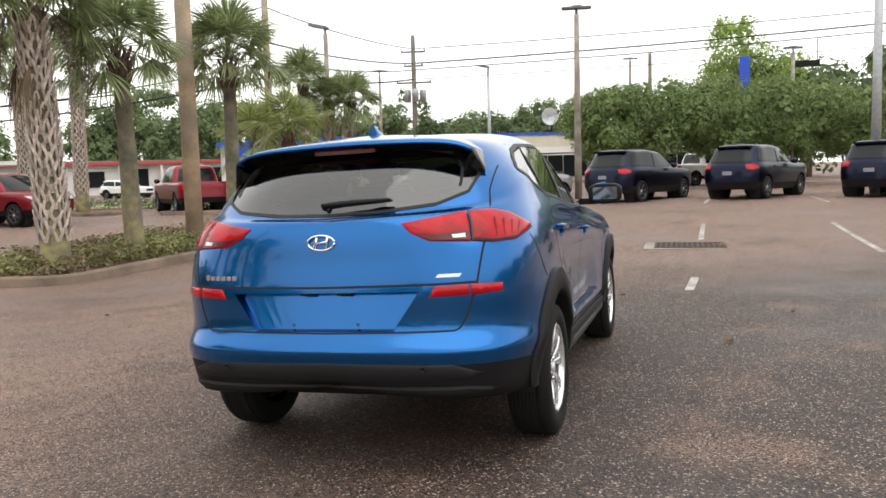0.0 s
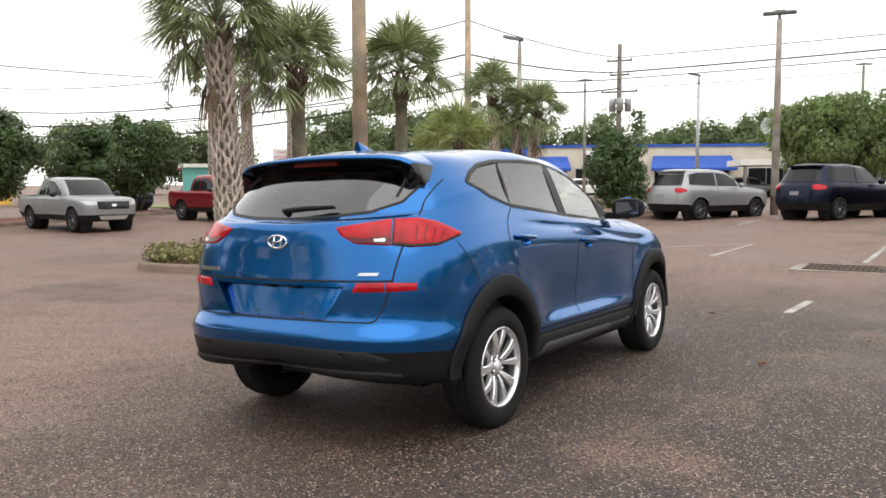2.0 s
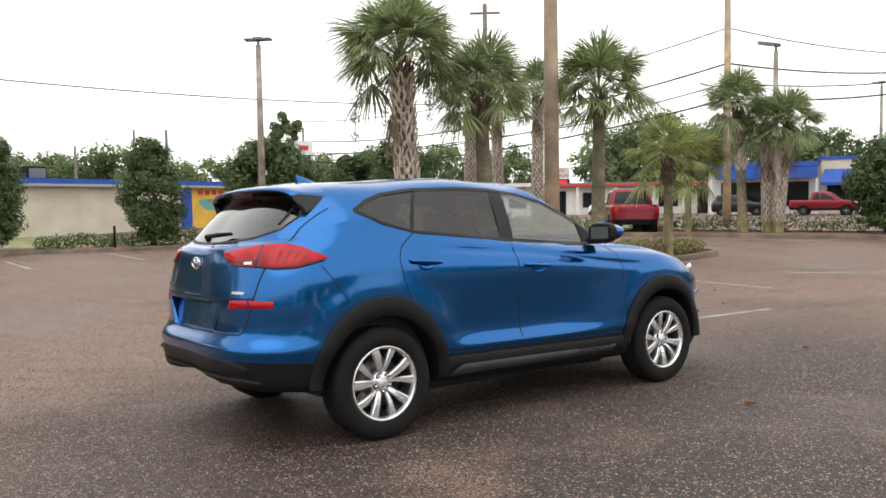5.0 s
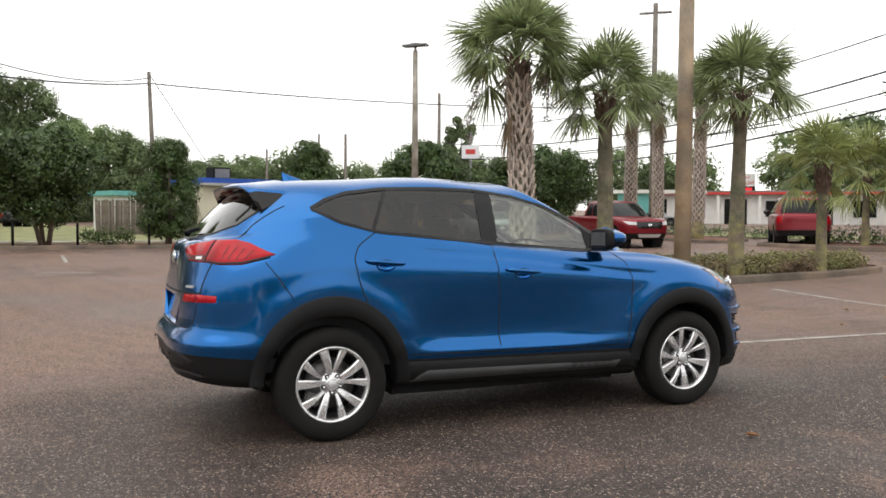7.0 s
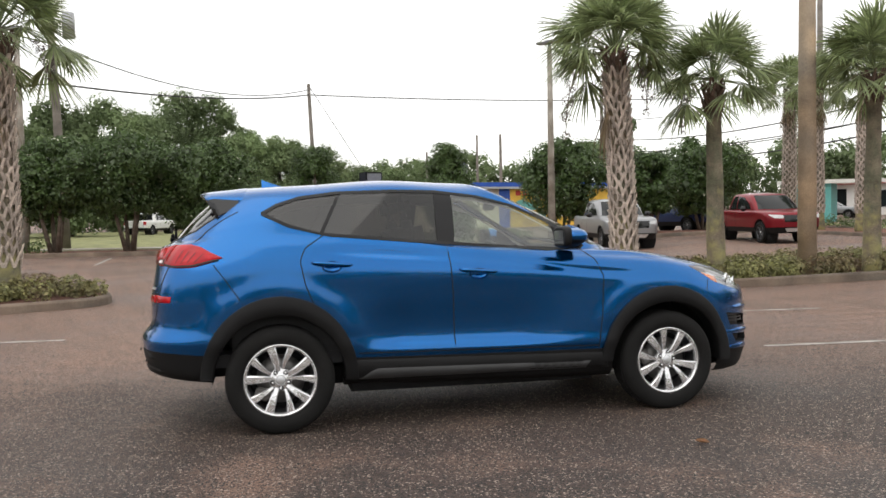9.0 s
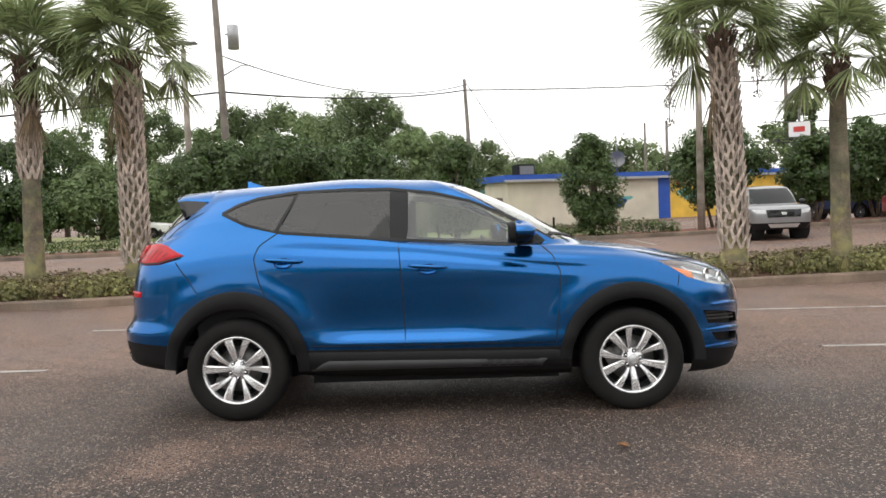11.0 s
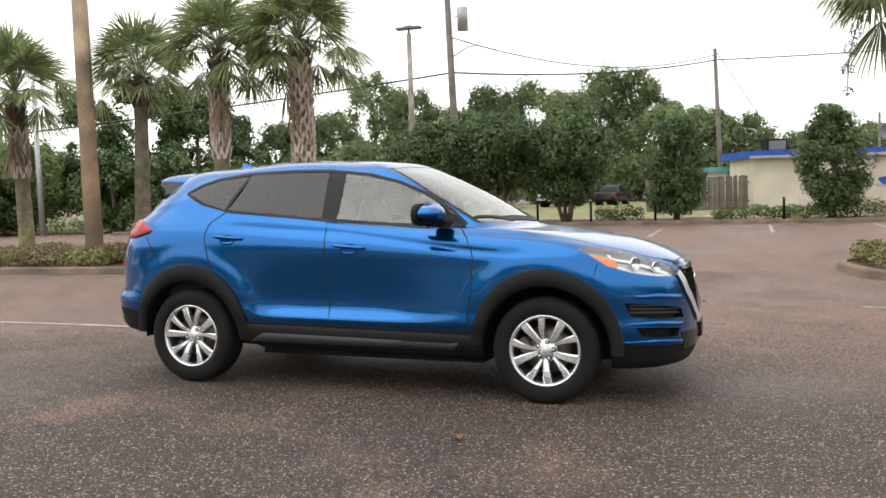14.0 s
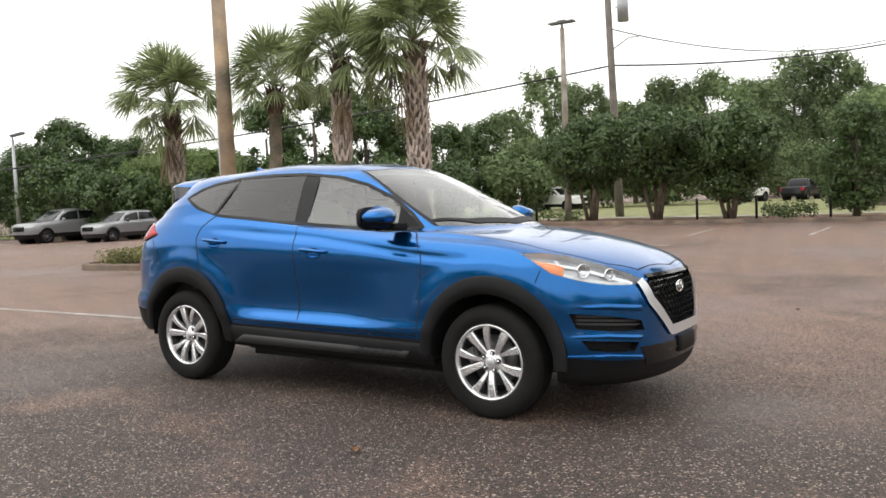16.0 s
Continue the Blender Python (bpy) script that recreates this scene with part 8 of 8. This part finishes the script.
# ---- signs ----
def words(text, size, mat, parent, m, depth=0.01):
    cu = bpy.data.curves.new("lettering", "FONT")
    cu.body, cu.size, cu.extrude, cu.align_x = text, size, depth, "CENTER"
    tmp = bpy.data.objects.new("lettering", cu)
    scene.collection.objects.link(tmp)
    me = bpy.data.meshes.new_from_object(tmp)
    bpy.data.objects.remove(tmp)
    me.materials.clear()
    me.materials.append(M[mat])
    ob = new("lettering", me)
    ob.parent = parent
    ob.matrix_basis = m
    return ob


wash = thing("car_wash_sign", "white car wash pylon sign with a red message board", "sign", pose(-64.1, 100.2, 1.7, 0, 0, 33) @ Matrix.Scale(0.8, 4))
for sx in (-1.35, 1.35):
    bm = bmesh.new()
    box(bm, (sx - 0.1, -0.1, -2.4), (sx + 0.1, 0.1, 3.2))
    part("post", bm, "lamp_metal", wash)
bm = bmesh.new()
box(bm, (-1.55, -0.2, 3.9), (1.55, 0.2, 6.0), 0.05)
part("sign_box", bm, "sign_white", wash)
bm = bmesh.new()
box(bm, (-1.6, -0.22, 2.3), (1.6, 0.22, 3.85), 0.05)
part("board_case", bm, "black_plastic", wash)
bm = bmesh.new()
box(bm, (-0.8, -0.24, 2.6), (1.1, -0.2, 3.6))
part("message_board", bm, "led", wash, "glowing red message board")
words("CAR", 0.8, "red_trim", wash, pose(0, -0.22, 5.1, 90, 0, 0))
words("WASH", 0.95, "red_trim", wash, pose(0, -0.22, 4.15, 90, 0, 0))
blue_sign = thing("blue_pole_sign", "tall narrow blue sign on a post above trees", "sign", pose(14.6, 58.7, gz(14.6, 58.7), 0, 0, -10))
bm = bmesh.new()
box(bm, (-0.1, -0.1, 0), (0.1, 0.1, 6.6))
part("post", bm, "sign_blue", blue_sign)
bm = bmesh.new()
box(bm, (-0.33, -0.15, 6.5), (0.33, 0.15, 8.4), 0.04)
part("sign_box", bm, "sign_blue", blue_sign)
shop_sign = thing("street_sign", "white sign on a post beyond the hedge", "sign", pose(-49.5, 42.5, gz(-49.5, 42.5), 0, 0, 50))
bm = bmesh.new()
box(bm, (-0.08, -0.08, 0), (0.08, 0.08, 7.8))
part("post", bm, "lamp_metal", shop_sign)
bm = bmesh.new()
box(bm, (-0.75, -0.12, 5.6), (0.75, 0.12, 6.7), 0.03)
part("sign_box", bm, "sign_white", shop_sign)
bm = bmesh.new()
box(bm, (-0.4, -0.14, 5.95), (0.4, -0.1, 6.35))
part("mark", bm, "red_trim", shop_sign)


# ---- buildings ----
def block(parent, name, lo, hi, mat, label="", bevel=0.0):
    bm = bmesh.new()
    box(bm, lo, hi, bevel)
    return part(name, bm, mat, parent, label)


def shop_window(parent, x0, x1, z0, z1, y=0.0, frame_mat="galv"):
    w = block(parent, "window", (x0, y - 0.04, z0), (x1, y + 0.05, z1), "car_window", "dark shop window")
    for a, b in (((x0 - 0.06, z0 - 0.06), (x1 + 0.06, z0)), ((x0 - 0.06, z1), (x1 + 0.06, z1 + 0.06)), ((x0 - 0.06, z0), (x0, z1)), ((x1, z0), (x1 + 0.06, z1))):
        block(w, "frame", (a[0], y - 0.09, a[1]), (b[0], y + 0.02, b[1]), frame_mat)
    n = max(1, int((x1 - x0) / 1.6))
    for i in range(1, n):
        xm = x0 + (x1 - x0) * i / n
        block(w, "mullion", (xm - 0.03, y - 0.08, z0), (xm + 0.03, y + 0.02, z1), frame_mat)


shops = thing("shop_building", "long cream shop building with blue awnings", "building", pose(-29.1, 73.5, 0.05, 0, 0, 16.2))
block(shops, "wall_block", (9.6, 0, 0), (52, 14, 4.75), "cream_wall", "cream rendered walls")
block(shops, "end_wall", (0, 0.4, 0), (9.55, 14, 4.45), "white_wall", "white rendered end bay")
block(shops, "roof_cap", (9.4, -0.15, 4.75), (52.2, 14.1, 5.0), "blue_trim", "blue roof edge")
block(shops, "end_roof_cap", (-0.2, -1.0, 4.2), (9.35, 14.1, 4.62), "blue_trim", "deep blue canopy edge")
block(shops, "end_fascia", (0.9, -1.05, 3.2), (9.35, -0.3, 4.15), "blue_trim", "deep blue canopy fascia")
for x in (0.5, 5.0, 9.3):
    block(shops, "canopy_post", (x - 0.1, -0.9, 0), (x + 0.1, -0.7, 3.2), "white_wall")
shop_window(shops, 1.2, 8.6, 0.7, 2.9, 0.4)
for x0, x1 in ((9.9, 13.2), (21.2, 28.4)):
    bm = bmesh.new()
    vs = [bm.verts.new(p) for p in ((x0, -0.02, 3.9), (x1, -0.02, 3.9), (x1 + 0.3, -1.3, 2.75), (x0 - 0.3, -1.3, 2.75), (x1 + 0.3, -1.3, 2.5), (x0 - 0.3, -1.3, 2.5), (x0, -0.02, 2.5), (x1, -0.02, 2.5))]
    for q in ((0, 1, 2, 3), (3, 2, 4, 5), (0, 3, 5, 6), (1, 7, 4, 2)):
        bm.faces.new([vs[i] for i in q])
    part("awning", bm, "blue_trim", shops, "blue fabric awning")
    shop_window(shops, x0 + 0.2, x1 - 0.2, 0.6, 2.5)
shop_window(shops, 14.0, 20.2, 0.6, 2.7)
shop_window(shops, 30.0, 38.0, 0.6, 2.7)
shop_window(shops, 40.0, 47.0, 0.6, 2.7)
sb = block(shops, "wall_sign", (14.6, -0.2, 3.1), (18.6, -0.02, 4.45), "sign_white", "white wall sign")
for i in range(5):
    block(sb, "lettering_bar", (14.95 + 0.62 * i, -0.25, 3.5), (15.4 + 0.62 * i, -0.2, 4.05 + 0.1 * (i % 2)), "seam" if i < 2 else "blue_trim", "plain lettering bar")
carport = thing("white_carport", "low white flat-roofed shelter beside the shops", "building", pose(-0.5, 70.5, 0.1, 0, 0, 12))
block(carport, "roof", (0, 0, 2.7), (26, 7, 3.2), "white_wall")
for i in range(6):
    block(carport, "post", (0.3 + 5 * i, 0.2, 0), (0.55 + 5 * i, 0.45, 2.7), "lamp_metal")
dish2 = thing("roof_dish", "pale satellite dish on a roof", "dish", pose(1.5, 77.5, 5.1, 0, 0, 15))
bm = bmesh.new()
lathe(bm, [(0.001, 0.12), (0.5, 0.04), (0.8, -0.12)], 1, 20, (0, 0, 1.2))
part("reflector", bm, "galv", dish2)
bm = bmesh.new()
tube(bm, [(0, 0.1, 0), (0, 0.1, 1.2)], 0.05, 8)
part("mast", bm, "galv", dish2)

washing = thing("car_wash_building", "low white car wash building with red trim", "building", pose(-55.5, 68.8, 0, 0, 0, 34))
block(washing, "wall_block", (0, 0, 0), (34, 8, 3.0), "white_wall", "white rendered walls")
block(washing, "roof", (-0.8, -1.0, 3.0), (34.8, 8.6, 3.45), "roof_grey", "grey flat roof")
block(washing, "red_band", (-0.82, -1.04, 3.05), (34.82, -0.98, 3.3), "red_trim", "red fascia band")
for i in range(9):
    block(washing, "column", (0.5 + 4 * i, -0.9, 0), (0.75 + 4 * i, -0.65, 3.0), "white_wall")
    if i % 2:
        shop_window(washing, 1.2 + 4 * i, 3.2 + 4 * i, 0.8, 2.4)
    else:
        # the open bay is filled by a dark slab for its shade
        block(washing, "bay_shade", (1.2 + 4 * i, -0.05, 0), (3.4 + 4 * i, 0.05, 2.6), "car_window", "dark slab standing for a shaded wash bay opening")
teal_shed = thing("teal_shed", "small teal and white booth by the street", "building", pose(-36.2, 46.0, 0, 0, 0, 35))
block(teal_shed, "wall_block", (0, 0, 0), (3, 3, 2.6), "teal")
block(teal_shed, "roof", (-0.3, -0.3, 2.6), (6, 3.3, 2.85), "white_wall")
block(teal_shed, "post", (5.5, 0.1, 0), (5.7, 0.3, 2.6), "white_wall")

mural = thing("seafood_shop", "cream shop with blue fascia and a yellow painted mural wall", "building", pose(-43.7, 18.1, -0.12, 0, 0, 100.8))
# along +x of the building runs its street wall
block(mural, "wall_block", (0, 0, 0), (11.4, 3.6, 2.95), "cream_wall", "cream rendered wall")
block(mural, "blue_corner", (11.4, -0.03, 0), (12.35, 3.6, 2.95), "blue_trim", "bright blue painted corner")
block(mural, "mural_wall", (12.35, 0, 0), (24.5, 3.6, 2.9), "yellow_wall", "yellow wall with a faded mural")
block(mural, "fascia", (-0.4, -0.45, 2.95), (25.0, 4.0, 3.35), "blue_trim", "blue roof fascia")
block(mural, "gutter", (-0.4, -0.5, 2.9), (25.0, -0.42, 3.05), "galv", "pale gutter")
for cx, cz, rx, rz, mt in ((14.2, 1.75, 1.1, 0.5, "teal"), (14.3, 2.05, 0.6, 0.22, "yellow_wall"), (16.6, 1.4, 0.9, 0.5, "galv"), (17.4, 1.1, 0.7, 0.35, "white_wall"), (15.4, 1.0, 0.45, 0.25, "teal"), (19.5, 1.5, 1.2, 0.5, "concrete"), (21.8, 1.2, 1.0, 0.45, "red_trim"), (8.2, 1.35, 0.62, 0.34, "blue_trim"), (8.9, 1.62, 0.42, 0.16, "teal"), (7.7, 1.1, 0.5, 0.14, "galv")):
    bm = bmesh.new()
    pts = [(cx + rx * math.cos(a) * (1 + 0.25 * math.sin(3 * a)), cz + rz * math.sin(a) * (1 + 0.2 * math.cos(2 * a))) for a in (k * math.tau / 28 for k in range(28))]
    f = bm.faces.new([bm.verts.new((p[0], -0.006, p[1])) for p in pts])
    part("painted_shape", bm, mt, mural, "faded painted shape")
for i in range(9):
    if i != 4:
        block(mural, "lettering_bar", (12.9 + 0.62 * i, -0.03, 2.42), (13.32 + 0.62 * i, -0.002, 2.78 - 0.05 * (i % 2)), "red_trim", "plain red lettering bar")
ac = thing("roof_unit", "dark air-conditioning unit on a flat roof", "roof unit", pose(-45.2, 19.6, 3.2, 0, 0, 100))
block(ac, "case", (-0.6, -0.5, 0), (0.6, 0.5, 0.75), "black_plastic", "", 0.04)
block(ac, "vent", (-0.5, -0.53, 0.1), (0.5, -0.49, 0.65), "lamp_metal")
dish = thing("roof_dish", "dark satellite dish on a roof", "dish", pose(-46.4, 26.6, 3.2, 0, 0, 75))
bm = bmesh.new()
lathe(bm, [(0.001, 0.10), (0.35, 0.04), (0.55, -0.10)], 1, 20, (0, 0, 1.0))
part("reflector", bm, "lamp_metal", dish)
bm = bmesh.new()
tube(bm, [(0, 0.1, 0), (0, 0.1, 2.6)], 0.04, 8)
part("mast", bm, "lamp_metal", dish)
shed = thing("pale_shed", "low pale shed behind a wooden fence", "building", pose(-47.8, 14.0, -0.15, 0, 0, 98))
block(shed, "wall_block", (0, 0, 0), (3.5, 4, 2.3), "white_wall")
block(shed, "roof", (-0.3, -0.3, 2.3), (3.7, 4.3, 2.6), "teal")

fence = thing("wooden_fence", "weathered grey-brown board fence beyond the lawn", "fence", pose(-42.9, 11.9, gz(-42.9, 11.9), 0, 0, 99))
board = None
rf = random.Random(8)
for i in range(40):
    m = pose(i * 0.152, rf.uniform(-0.012, 0.012), rf.uniform(-0.06, 0.02), 0, rf.uniform(-1.2, 1.2), 0)
    if board is None:
        board = block(fence, "board", (-0.07, -0.012, 0.04), (0.07, 0.012, 2.05), "fence_wood")
        board.matrix_basis = m
    else:
        b2 = board.copy()
        scene.collection.objects.link(b2)
        b2.matrix_basis = m
for z in (0.5, 1.6):
    block(fence, "rail", (0, 0.014, z), (6.1, 0.06, z + 0.09), "fence_wood")


# ---- small things on the lot ----
grate = thing("drain_grate", "rusty iron drain grate set in a concrete collar", "drain", pose(3.58, 15.05, gz(3.58, 15.05), 0, 0, -9))
bm = bmesh.new()
box(bm, (-0.78, -0.66, -0.05), (0.78, 0.66, 0.008), 0.004)
part("collar", bm, "concrete", grate)
# near-black slab under the bars replaces the open pit's shade
bm = bmesh.new()
box(bm, (-0.6, -0.48, -0.04), (0.6, 0.48, 0.010))
part("pit", bm, "dark", grate)
for i in range(14):
    block(grate, "bar", (-0.585 + 0.09 * i - 0.018, -0.48, 0.0), (-0.585 + 0.09 * i + 0.018, 0.48, 0.018), "iron")
for yy in (-0.48, -0.02, 0.44):
    block(grate, "cross_bar", (-0.6, yy, 0.002), (0.6, yy + 0.04, 0.021), "iron")


def leaf_on_ground(x, y, turn, size, mat="leaf_fallen", label="dry curled brown leaf lying on asphalt"):
    ob = thing("fallen_leaf", label, "leaf", stand(x, y, turn), "fallen leaves")
    bm = bmesh.new()
    n = 10
    rows = []
    for i in range(n + 1):
        f = i / n
        w = size * 0.28 * math.sin(math.pi * min(f * 0.95 + 0.03, 1)) ** 0.8
        z = 0.012 + size * 0.35 * (f - 0.5) ** 2
        rows.append([bm.verts.new((size * (f - 0.5), o * w, z + abs(o) * w * 0.8)) for o in (-1, -0.4, 0, 0.4, 1)])
    for a, b in zip(rows, rows[1:]):
        for k in range(4):
            bm.faces.new((a[k], a[k + 1], b[k + 1], b[k])).smooth = True
    bmesh.ops.solidify(bm, geom=bm.faces[:], thickness=0.0015)
    part("blade", bm, mat, ob)
    return ob


leaf_on_ground(2.463, 6.70, 30, 0.085)
rl = random.Random(12)
for x, y in ((1.9, 9.4), (2.6, 11.7), (-0.5, 12.9), (3.3, 8.0), (4.1, 3.6), (-1.5, 14.8), (-4.0, 9.0)):
    leaf_on_ground(x, y, rl.uniform(0, 360), rl.uniform(0.05, 0.09))
for x, y in ((-27.6, 10.8), (-27.7, 8.2), (-27.7, -0.6), (-25.9, 15.4), (-27.6, 6.0)):
    ob = thing("garden_post", "short black post in the bed behind the kerb", "post", stand(x, y, 0, 0.1), "garden posts")
    bm = bmesh.new()
    tube(bm, [(0, 0, -0.05), (0, 0, 0.85), (0, 0, 0.9)], [0.05, 0.05, 0.03], 8)
    part("shaft", bm, "black_plastic", ob)
